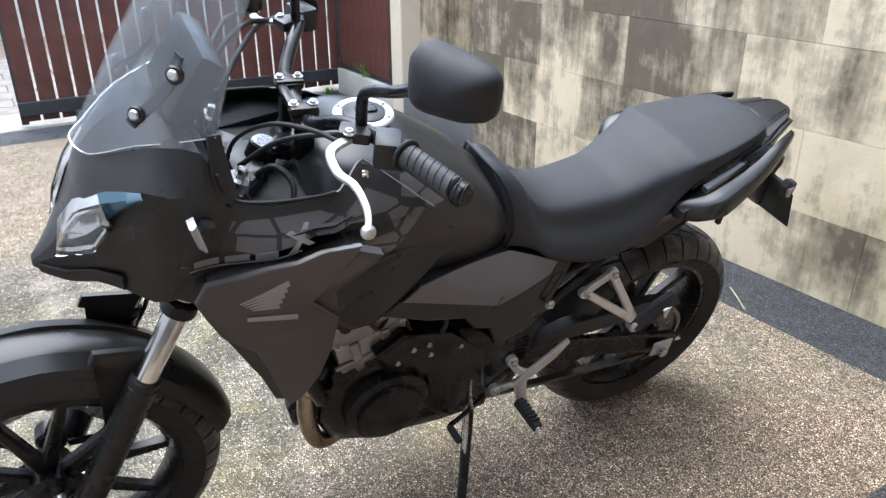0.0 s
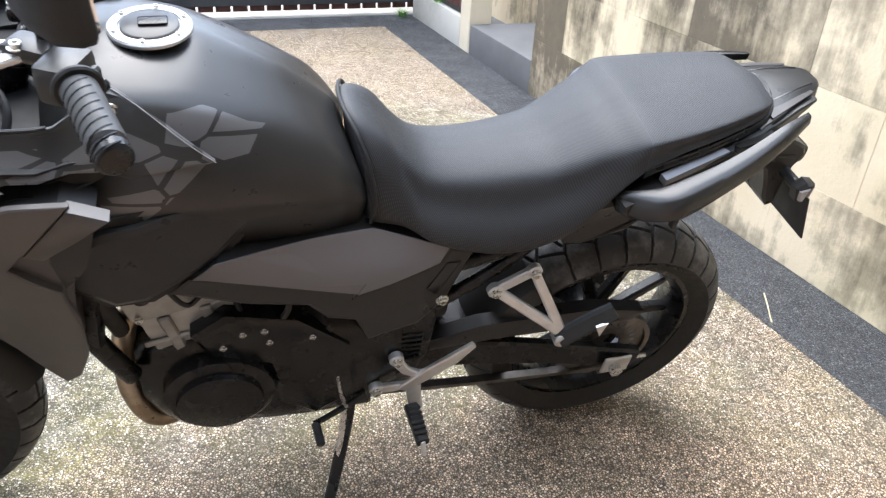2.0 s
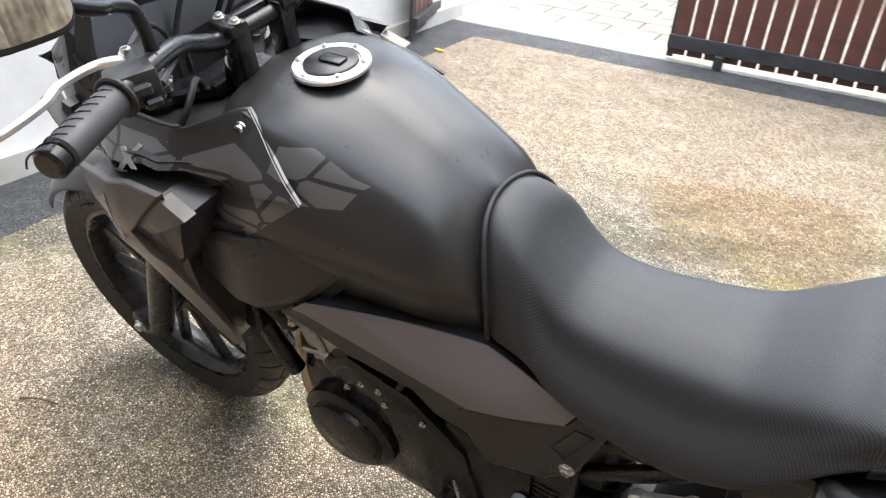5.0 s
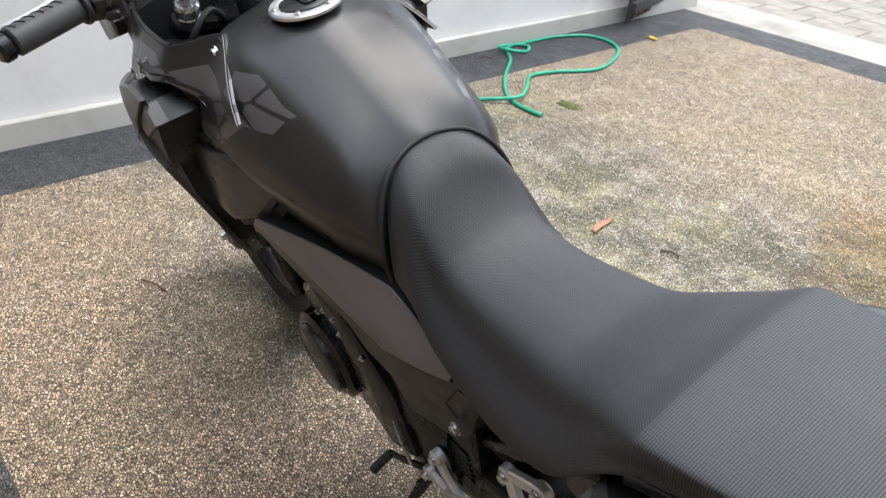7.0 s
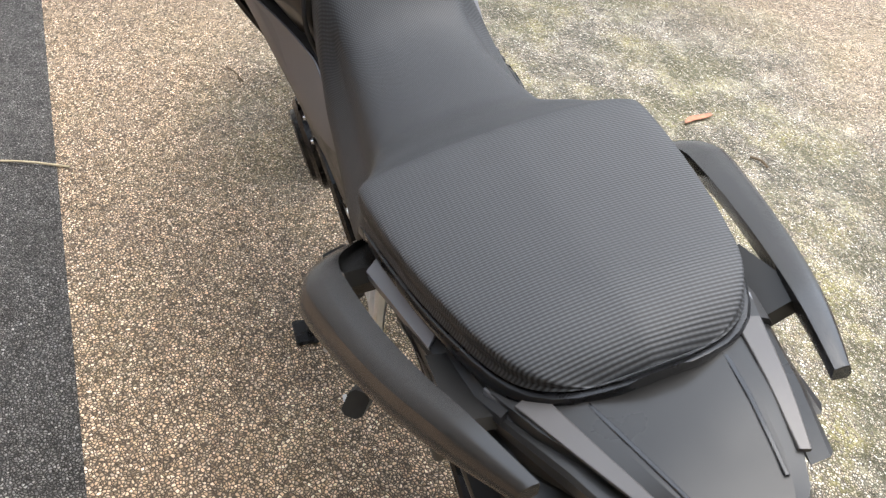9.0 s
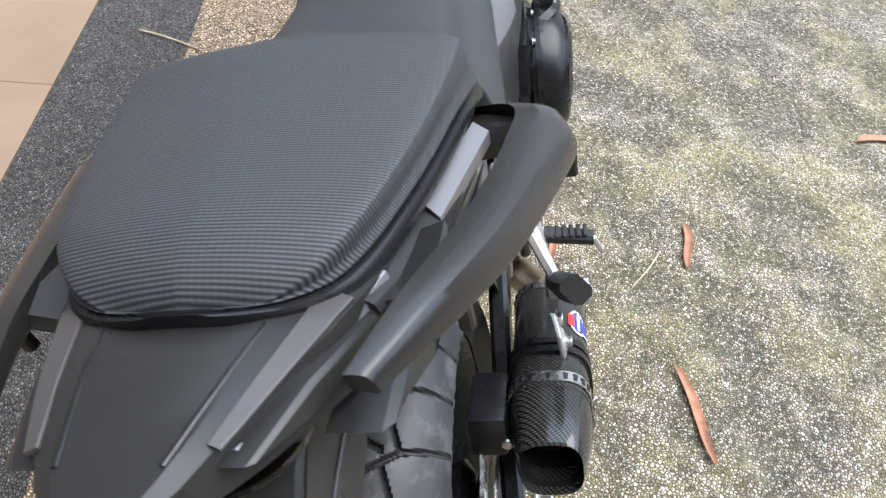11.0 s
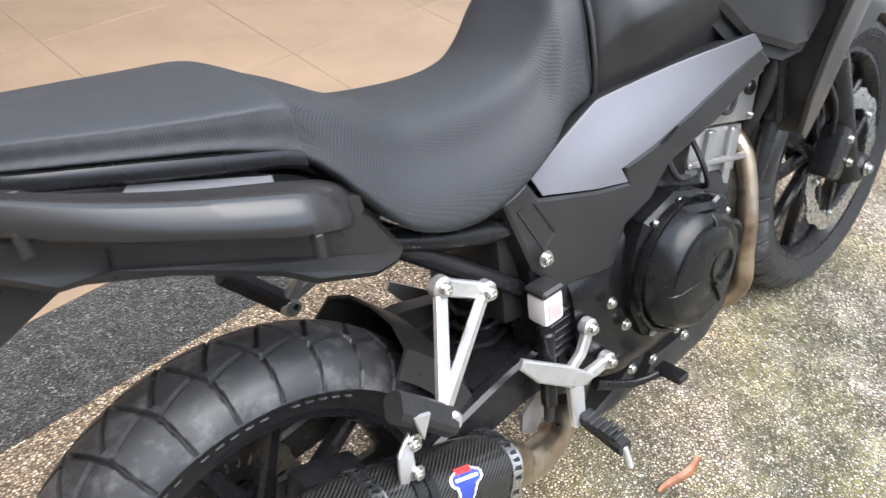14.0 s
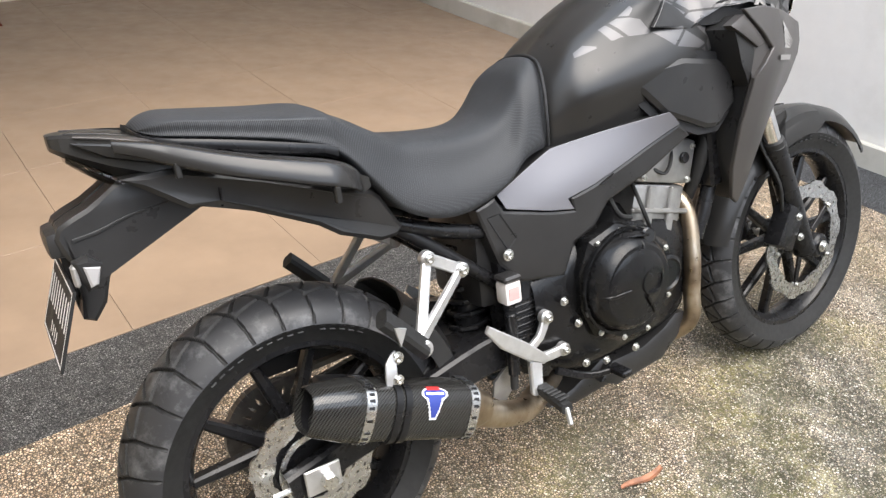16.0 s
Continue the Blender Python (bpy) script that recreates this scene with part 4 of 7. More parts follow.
for k in range(7):
    part("case_rib", box_bm((0.500, -0.1185, 0.47 - k * 0.013), (0.575, -0.1130, 0.476 - k * 0.013), 0.0015), ENGINE_BLACK, engine)
for x, z in ((0.585, 0.395), (0.552, 0.452), (0.60, 0.30), (0.655, 0.285), (0.74, 0.285)):
    bolt(engine, (x, -0.146, z), -1, 0.0065)
small = lathe_bm([(0.042, 0.0), (0.041, 0.012), (0.034, 0.016), (0.030, 0.012), (0.018, 0.012), (0.015, 0.018), (0.0, 0.018)], 36)
part("timing_cover", move(small, Matrix.Translation((0.815, -0.160, 0.437)) @ Matrix.Rotation(math.pi, 4, "Z")), ENGINE_BLACK, cover)
part("oil_filler", cyl_bm((0.735, -0.165, 0.545), (0.728, -0.205, 0.552), 0.017, 12, 0.004), GLOSS_BLACK, cover)
for x, z in ((0.604, 0.500), (0.632, 0.552), (0.690, 0.564), (0.752, 0.542), (0.820, 0.492), (0.846, 0.440), (0.826, 0.384), (0.762, 0.328), (0.694, 0.330), (0.630, 0.362), (0.603, 0.422)):
    bolt(cover, (x, -0.162, z), -1, 0.0046)
# left-hand covers
fly_outline = blob((0.822, 0.425), 0.092, 24)
fly = part("flywheel_cover", panel_bm(fly_outline, lambda x, z: 0.160, 0.04, 0.012, 0.008), ENGINE_BLACK, engine, "round black generator cover")
part("flywheel_plate", move(lathe_bm([(0.072, 0.0), (0.070, 0.010), (0.064, 0.013), (0.0, 0.014)], 44), Matrix.Translation((0.822, 0.166, 0.425))), ENGINE_BLACK, fly)
gear = part("gear_cover", panel_bm([(0.575, 0.36), (0.60, 0.50), (0.69, 0.585), (0.80, 0.615), (0.855, 0.575), (0.83, 0.52), (0.74, 0.48), (0.72, 0.36), (0.66, 0.31)], lambda x, z: 0.145, 0.03, 0.010, 0.006), ENGINE_BLACK, engine, "black engine side cover")
for x, z in ((0.776, 0.572), (0.742, 0.575), (0.735, 0.545), (0.808, 0.545), (0.665, 0.545), (0.845, 0.49)):
    bolt(gear, (x, 0.152, z), 1, 0.0040, STEEL)
part("starter_motor", cyl_bm((0.80, 0.03, 0.60), (0.80, 0.12, 0.60), 0.03, 18, 0.006), ALU_ENGINE, engine)
part("oil_filter", cyl_bm((0.90, 0.0, 0.31), (0.985, 0.0, 0.295), 0.034, 24, 0.006), GLOSS_BLACK, engine)

for s in (-1, 1):
    for pts, rad in (([(0.79, s * 0.10, 0.63), (0.775, s * 0.135, 0.60), (0.785, s * 0.145, 0.56), (0.81, s * 0.13, 0.53)], 0.0045), ([(0.72, s * 0.09, 0.66), (0.70, s * 0.13, 0.62), (0.715, s * 0.14, 0.585), (0.75, s * 0.135, 0.57)], 0.0055), ([(0.90, s * 0.10, 0.70), (0.875, s * 0.132, 0.67), (0.85, s * 0.136, 0.64), (0.82, s * 0.12, 0.66)], 0.004)):
        part("engine_hose", tube_bm(pts, rad, 8, 5), RUBBER, engine)
    part("throttle_body", cyl_bm((0.70, s * 0.055, 0.66), (0.77, s * 0.055, 0.64), 0.03, 18, 0.005), BLACK_SATIN, engine)
# radiator and guards
part("radiator", box_bm((0.985, -0.155, 0.50), (1.02, 0.155, 0.80), 0.006, m=Matrix.Translation((0.05, 0, -0.02)) @ Matrix.Rotation(radians(-6), 4, "Y")), BLACK_SATIN, bike, "black radiator behind the front wheel")
for s in (-1, 1):
    part("radiator_hose", tube_bm([(1.00, s * 0.12, 0.76), (0.985, s * 0.135, 0.72), (0.965, s * 0.13, 0.64), (0.96, s * 0.10, 0.56)], 0.014, 12), RUBBER, bike)
    part("down_tube", tube_bm([(1.07, s * 0.05, 0.86), (1.035, s * 0.118, 0.70), (0.985, s * 0.128, 0.55), (0.955, s * 0.125, 0.47)], 0.017, 12), BLACK_SATIN, bike)

# exhaust
for s in (-1, 1):
    out = 0.070 if s < 0 else 0.018
    part("header_pipe", tube_bm([(0.905, s * 0.055, 0.60), (0.960 - 0.3 * out, s * (0.060 + 0.7 * out), 0.545), (0.985 - 0.75 * out, s * (0.065 + out), 0.44), (0.985 - 0.85 * out, s * (0.070 + out), 0.36), (0.950 - 0.4 * out, s * (0.068 + out), 0.285), (0.88, s * (0.055 + 0.6 * out), 0.256 + 0.012 * s), (0.74, s * 0.035, 0.236 + 0.014 * s), (0.62, -0.02 + s * 0.02, 0.228 + 0.010 * s)], 0.019, 16, 6), PIPE, bike, "heat-stained steel exhaust header")
part("link_pipe", tube_bm([(0.64, -0.02, 0.218), (0.55, -0.055, 0.218), (0.47, -0.10, 0.226), (0.38, -0.145, 0.272), (0.315, -0.164, 0.314)], (0.028, 0.028, 0.026, 0.026, 0.027), 18, 6), PIPE, bike, "bronze-tinted exhaust link pipe")
M0, M1 = Vector((0.290, -0.164, 0.334)), Vector((0.004, -0.164, 0.447))
MD = (M1 - M0).normalized()
MROT = Matrix.Translation(M0) @ MD.to_track_quat("Z", "Y").to_matrix().to_4x4()
LM = (M1 - M0).length


def oval_bm(stops, n=36, sq=3.0, bm=None):
    """Rounded oval rings along the silencer: (distance, half width, half height)."""
    rings = []
    for d, a, b in stops:
        ring = []
        for q in range(n):
            t = 2 * math.pi * q / n
            c, s = math.cos(t), math.sin(t)
            ring.append(MROT @ Vector((a * math.copysign(abs(c) ** (2 / sq), c), b * math.copysign(abs(s) ** (2 / sq), s), d)))
        rings.append(ring)
    return rings_bm(rings, True, False, bm)


muffler = part("silencer", oval_bm([(0.0, 0.0428, 0.0465), (0.004, 0.0465, 0.0502), (LM - 0.075, 0.0465, 0.0502), (LM - 0.07, 0.0465, 0.0502)]), CARBON, bike, "carbon fibre silencer with steel end bands")
part("end_cap", oval_bm([(LM - 0.07, 0.0460, 0.0498), (LM - 0.06, 0.0456, 0.0493), (LM - 0.012, 0.0381, 0.0409), (LM + 0.004, 0.0335, 0.0363), (LM + 0.006, 0.033, 0.0335), (LM - 0.03, 0.028, 0.030)]), CARBON, muffler)
part("outlet", oval_bm([(LM - 0.004, 0.030, 0.032), (LM - 0.06, 0.028, 0.030), (LM - 0.06, 0.001, 0.001)]), GLOSS_BLACK, muffler)
part("inlet_cone", oval_bm([(-0.045, 0.028, 0.028), (-0.02, 0.0335, 0.038), (0.0, 0.0428, 0.0465), (0.003, 0.0428, 0.0465)], sq=2.4), PIPE, muffler, "bronze-tinted cone")
for d in (0.012, LM - 0.088):
    band = part("band", oval_bm([(d - 0.009, 0.0472, 0.0510), (d - 0.009, 0.0482, 0.0519), (d + 0.009, 0.0482, 0.0519), (d + 0.009, 0.0472, 0.0510)]), STEEL, muffler, "brushed steel band with slots")
    for q in range(24):
        t = 2 * math.pi * q / 24
        c, s = math.cos(t), math.sin(t)
        p = MROT @ Vector((0.0484 * math.copysign(abs(c) ** (2 / 3), c), 0.0521 * math.copysign(abs(s) ** (2 / 3), s), d))
        o = MROT @ Vector((0, 0, d))
        nrm = (p - o).normalized()
        part("slot", strip_bm([p - MD * 0.005, p + MD * 0.005], (0.006, 0.004), 0.0012, nrm, 1), GLOSS_BLACK, band)
for d in (0.150, 0.168):
    part("clamp", oval_bm([(d - 0.006, 0.0470, 0.0507), (d - 0.006, 0.0498, 0.0535), (d + 0.006, 0.0498, 0.0535), (d + 0.006, 0.0470, 0.0507)]), BLACK_SATIN, muffler, "black strap clamp")
hp = MROT @ Vector((0, 0, 0.16))
hanger = part("hanger", strip_bm([hp + Vector((0.006, -0.020, 0.045)), hp + Vector((0.010, -0.016, 0.085)), (0.168, -0.172, 0.488)], (0.022, 0.018), 0.006, (0.2, 1, 0.1), 2), ALU, muffler, "alloy silencer hanger")
bolt(hanger, (0.166, -0.176, 0.484), -1, 0.008)
bolt(hanger, (0.158, -0.186, 0.450), -1, 0.007)
# sticker: a plain shield shape on the silencer
ARC = []
for q in range(721):
    t = radians(q * 0.5)
    c, sn = math.cos(t), math.sin(t)
    ARC.append((0.0467 * math.copysign(abs(c) ** (2 / 3), c), 0.0504 * math.copysign(abs(sn) ** (2 / 3), sn)))
SUM = [0.0]
for p, q in zip(ARC, ARC[1:]):
    SUM.append(SUM[-1] + math.hypot(q[0] - p[0], q[1] - p[1]))


def on_muffler(d, arc, lift=0.0008):
    """The point at the distance d along the silencer and arc metres round it."""
    arc %= SUM[-1]
    i = min(719, int(np.searchsorted(SUM, arc, "right")) - 1)
    t = (arc - SUM[i]) / max(1e-9, SUM[i + 1] - SUM[i])
    x, y = (ARC[i][k] + (ARC[i + 1][k] - ARC[i][k]) * t for k in (0, 1))
    g = 1 + lift / 0.0485
    return MROT @ Vector((x * g, y * g, d))


START, best = 0.0, 9.0
for q in range(160):
    p = on_muffler(0.1, SUM[-1] * q / 160)
    v = (p - MROT @ Vector((0, 0, 0.1))).normalized() - Vector((0, -0.74, 0.67))
    if v.length < best:
        best, START = v.length, SUM[-1] * q / 160
up_sign = 1 if (on_muffler(0.1, START + 0.01) - on_muffler(0.1, START)).z > 0 else -1


def sticker(name, shape, mat, lift, label):
    """A flat print bent round the silencer; shape in (along to the front, up) millimetres."""
    bm = bmesh.new()
    grid = {}
    xs = range(-26, 27, 2)
    zs = range(-40, 27, 2)
    for i in xs:
        for j in zs:
            grid[i, j] = bm.verts.new(on_muffler(0.098 - i * 0.001, START + up_sign * j * 0.001, lift))
    for i in xs[:-1]:
        for j in zs[:-1]:
            if shape(i + 1, j + 1):
                bm.faces.new((grid[i, j], grid[i + 2, j], grid[i + 2, j + 2], grid[i, j + 2]))
    bmesh.ops.delete(bm, geom=[v for v in bm.verts if not v.link_faces], context="VERTS")
    return part(name, bm, mat, muffler, label)


def shield(g):
    return lambda x, z: ((x / (26 + g)) ** 2 + ((z - 8) / (13 + g)) ** 2 < 1) or (abs(x + 1) < 17 + g - max(0, -z) * 0.30 and -36 - g < z <= 4)
sticker("sticker_edge", shield(0), WHITE, 0.0008, "white rim of a shield-shaped sticker")
sticker("sticker_field", shield(-3), BLUE, 0.0012, "blue field of a shield-shaped sticker")
sticker("sticker_flash", lambda x, z: 14 < z < 22 and -14 < x < 12, RED, 0.0015, "red and white flash at the sticker's head")
sticker("sticker_bar", lambda x, z: 5 < z < 10 and abs(x) < 18, WHITE, 0.0016, "white bar across the sticker")

# belly guard and frame plates
for s in (-1, 1):
    if s < 0:
        part("belly_guard", panel_bm([(0.885, 0.285), (0.870, 0.255), (0.81, 0.205), (0.60, 0.188), (0.53, 0.205), (0.60, 0.225), (0.68, 0.262), (0.80, 0.258)], lambda x, z: 0.105, 0.05, 0.008, 0.004, s), BLACK, bike, "black ribbed belly guard")
    if s < 0:
        part("belly_box", panel_bm([(0.915, 0.305), (0.905, 0.262), (0.84, 0.215), (0.70, 0.202), (0.655, 0.225), (0.69, 0.262), (0.78, 0.262), (0.85, 0.286), (0.885, 0.308)], lambda x, z: 0.128, 0.03, 0.007, 0.003, s), BLACK, bike)
    plate = part("pivot_plate", panel_bm([(0.43, 0.565), (0.56, 0.56), (0.585, 0.48), (0.575, 0.33), (0.53, 0.28), (0.47, 0.31), (0.44, 0.40)], lambda x, z: 0.108, 0.05, 0.008, 0.004, s), BLACK_SATIN, bike, "black frame plate round the swingarm pivot")
    for k in range(6):
        part("rib", box_bm((0.455 + 0.001, s * 0.112, 0.46 - k * 0.014), (0.535, s * 0.116, 0.467 - k * 0.014), 0.0015), BLACK_SATIN, plate)
    part("pivot_cap", cyl_bm((0.505, s * 0.11, 0.375), (0.505, s * 0.124, 0.375), 0.017, 20, 0.004), ENGINE_BLACK, plate)
    part("subframe_rail", tube_bm([(0.50, s * 0.085, 0.60), (0.36, s * 0.095, 0.635), (0.24, s * 0.085, 0.68), (0.16, s * 0.07, 0.72), (-0.08, s * 0.055, 0.80)], 0.014, 12), BLACK_SATIN, bike)
    part("subframe_strut", tube_bm([(0.45, s * 0.085, 0.50), (0.33, s * 0.092, 0.60), (0.22, s * 0.075, 0.69)], 0.013, 12), BLACK_SATIN, bike)
part("inner_fender", box_bm((-0.02, -0.075, 0.66), (0.46, 0.075, 0.73), 0.02, m=Matrix.Translation((0, 0, 0.10)) @ Matrix.Rotation(radians(15), 4, "Y"), seg=2), BLACK, bike)
part("battery_box", box_bm((0.40, -0.085, 0.46), (0.62, 0.085, 0.74), 0.02, seg=2), BLACK, bike)

# seat
def smooth_step(a, b, x):
    t = max(0.0, min(1.0, (x - a) / (b - a)))
    return t * t * (3 - 2 * t)


def front_curve(x, y):
    """The seat's front edge and the tank's rear edge bow round the rider: the flanks lie further back than the middle."""
    return x - 3.1 * y * y * smooth_step(0.46, 0.58, x) * (1.0 - smooth_step(0.66, 0.80, x))


def seat_section(x, low, half, shoulder, top, round_off):
    """Half profile: lower edge, upright flank, rounded shoulder, nearly flat top."""
    h = top - 0.004 - low
    rise = 0.62 + 0.10 * (1 - round_off)
    return x, [(half - 0.006, low), (half - 0.001, low + 0.10 * h), (half - 0.004 - 0.006 * round_off, low + 0.34 * h), (shoulder + (0.70 - 0.32 * round_off) * (half - shoulder), low + rise * h), (shoulder + 0.002, low + 0.92 * h), (0.55 * shoulder, top), (0.0, top + 0.003)]


SEAT = [(-0.129, 0.893, 0.024, 0.016, 0.900, 0), (-0.122, 0.886, 0.052, 0.040, 0.910, 0), (-0.106, 0.879, 0.076, 0.062, 0.918, 0), (-0.080, 0.874, 0.092, 0.080, 0.921, 0), (-0.040, 0.867, 0.105, 0.092, 0.916, 0), (0.010, 0.857, 0.117, 0.103, 0.909, 0), (0.070, 0.843, 0.127, 0.113, 0.901, 0), (0.125, 0.830, 0.134, 0.118, 0.8955, 0), (0.143, 0.822, 0.136, 0.114, 0.890, 0.2),
        (0.165, 0.802, 0.138, 0.106, 0.877, 0.5), (0.195, 0.762, 0.140, 0.100, 0.862, 0.8), (0.232, 0.717, 0.142, 0.094, 0.840, 1), (0.270, 0.694, 0.142, 0.088, 0.820, 1), (0.312, 0.680, 0.140, 0.084, 0.812, 1), (0.360, 0.676, 0.136, 0.080, 0.806, 1), (0.410, 0.684, 0.131, 0.076, 0.803, 1), (0.450, 0.697, 0.127, 0.074, 0.806, 1), (0.480, 0.711, 0.124, 0.073, 0.815, 1),
        (0.505, 0.722, 0.121, 0.072, 0.832, 1), (0.530, 0.732, 0.118, 0.070, 0.856, 0.8), (0.555, 0.740, 0.115, 0.068, 0.884, 0.6), (0.578, 0.745, 0.112, 0.065, 0.900, 0.5), (0.596, 0.748, 0.109, 0.062, 0.906, 0.4), (0.606, 0.752, 0.102, 0.056, 0.903, 0.4)]
seat_bm = loft_bm([seat_section(row[0], row[1] + 0.016 * (1.0 - smooth_step(0.09, 0.16, row[0])), *row[2:]) for row in SEAT], 4, 5)
for v in seat_bm.verts:
    v.co.x = front_curve(v.co.x, v.co.y)
seat = part("seat", seat_bm, VINYL, bike, "black textured vinyl seat, stepped for rider and passenger", angle=50)

part("seat_base", loft_bm([(x - 0.005, [(half - 0.008, low - 0.004), (half + 0.001, low + 0.002), (half + 0.001, low + 0.013), (half - 0.008, low + 0.017), (0.5 * half, low + 0.018), (0.0, low + 0.018)]) for x, low, half, shoulder, top, r in SEAT[:9]], 2, 2), BLACK_SATIN, seat, "smooth black seat base")
part("seat_front_lip", tube_bm([(front_curve(0.607, y), y, z) for y, z in ((0.107, 0.752), (0.112, 0.80), (0.097, 0.855), (0.068, 0.893), (0.035, 0.906), (0.0, 0.910), (-0.035, 0.906), (-0.068, 0.893), (-0.097, 0.855), (-0.112, 0.80), (-0.107, 0.752))], 0.0034, 10, 4), MATT_BLACK, bike, "black rolled front edge of the seat")

# fuel tank
tank_bm = loft_bm([
    (0.610, [(0.084, 0.742), (0.092, 0.772), (0.094, 0.800), (0.082, 0.832), (0.052, 0.864), (0.0, 0.886)]),
    (0.618, [(0.096, 0.740), (0.104, 0.776), (0.107, 0.808), (0.093, 0.842), (0.058, 0.878), (0.0, 0.906)]),
    (0.660, [(0.108, 0.746), (0.121, 0.794), (0.125, 0.834), (0.106, 0.884), (0.070, 0.916), (0.0, 0.938)]),
    (0.710, [(0.124, 0.752), (0.143, 0.806), (0.150, 0.850), (0.118, 0.916), (0.080, 0.948), (0.0, 0.972)]),
    (0.800, [(0.148, 0.772), (0.170, 0.822), (0.179, 0.876), (0.140, 0.962), (0.100, 0.994), (0.0, 1.018)]),
    (0.890, [(0.155, 0.786), (0.180, 0.838), (0.187, 0.894), (0.141, 0.982), (0.101, 1.010), (0.0, 1.026)]),
    (0.950, [(0.145, 0.805), (0.168, 0.850), (0.172, 0.904), (0.122, 0.976), (0.084, 1.002), (0.0, 1.016)]),
    (0.985, [(0.110, 0.830), (0.130, 0.865), (0.132, 0.906), (0.104, 0.950), (0.06, 0.980), (0.0, 0.990)])], 6, 3)
for v in tank_bm.verts:
    v.co.x = front_curve(v.co.x, v.co.y)
tank = part("fuel_tank", tank_bm, TANK, bike, "satin dark grey fuel tank with a printed cell pattern", angle=38)
CAPM = Matrix.Translation((0.851, 0.002, 1.0245)) @ Matrix.Rotation(radians(1.5), 4, "Y") @ Matrix.Diagonal((0.86, 0.86, 1.0, 1.0))
cap = part("filler_cap", move(lathe_bm([(0.0, 0.0), (0.061, 0.0), (0.061, 0.004), (0.058, 0.0065), (0.046, 0.0065), (0.044, 0.004), (0.0, 0.004)], 56, "z"), CAPM), ALU, bike, "round alloy filler cap ring")
part("cap_flap", move(lathe_bm([(0.0, 0.003), (0.043, 0.003), (0.042, 0.0075), (0.040, 0.0085), (0.0, 0.009)], 48, "z"), CAPM), PAINT_GREY, cap, "grey cap flap")
part("key_cover", move(box_bm((-0.026, -0.011, 0.008), (0.016, 0.011, 0.0125), 0.004, seg=2), CAPM), BLACK_SATIN, cap)
for i in range(6):
    a = radians(60 * i + 20)
    bolt(cap, CAPM @ Vector((0.052 * math.cos(a), 0.052 * math.sin(a), 0.006)), 1, 0.0035, None, "z")


def side_y(x, z):
    """How far the side panels stand out from the middle plane: narrow under the seat's front corner, wider below and ahead."""
    top = 0.110 + 0.95 * (x - 0.50) ** 2 * smooth_step(0.50, 0.62, x) - 0.03 * min(0.0, x - 0.50) * 2
    low = 0.122 + 0.155 * (x - 0.44)
    k = smooth_step(0.0, 1.0, (z - 0.64 - 0.24 * (x - 0.50)) / 0.11)
    return low + (top - low) * k


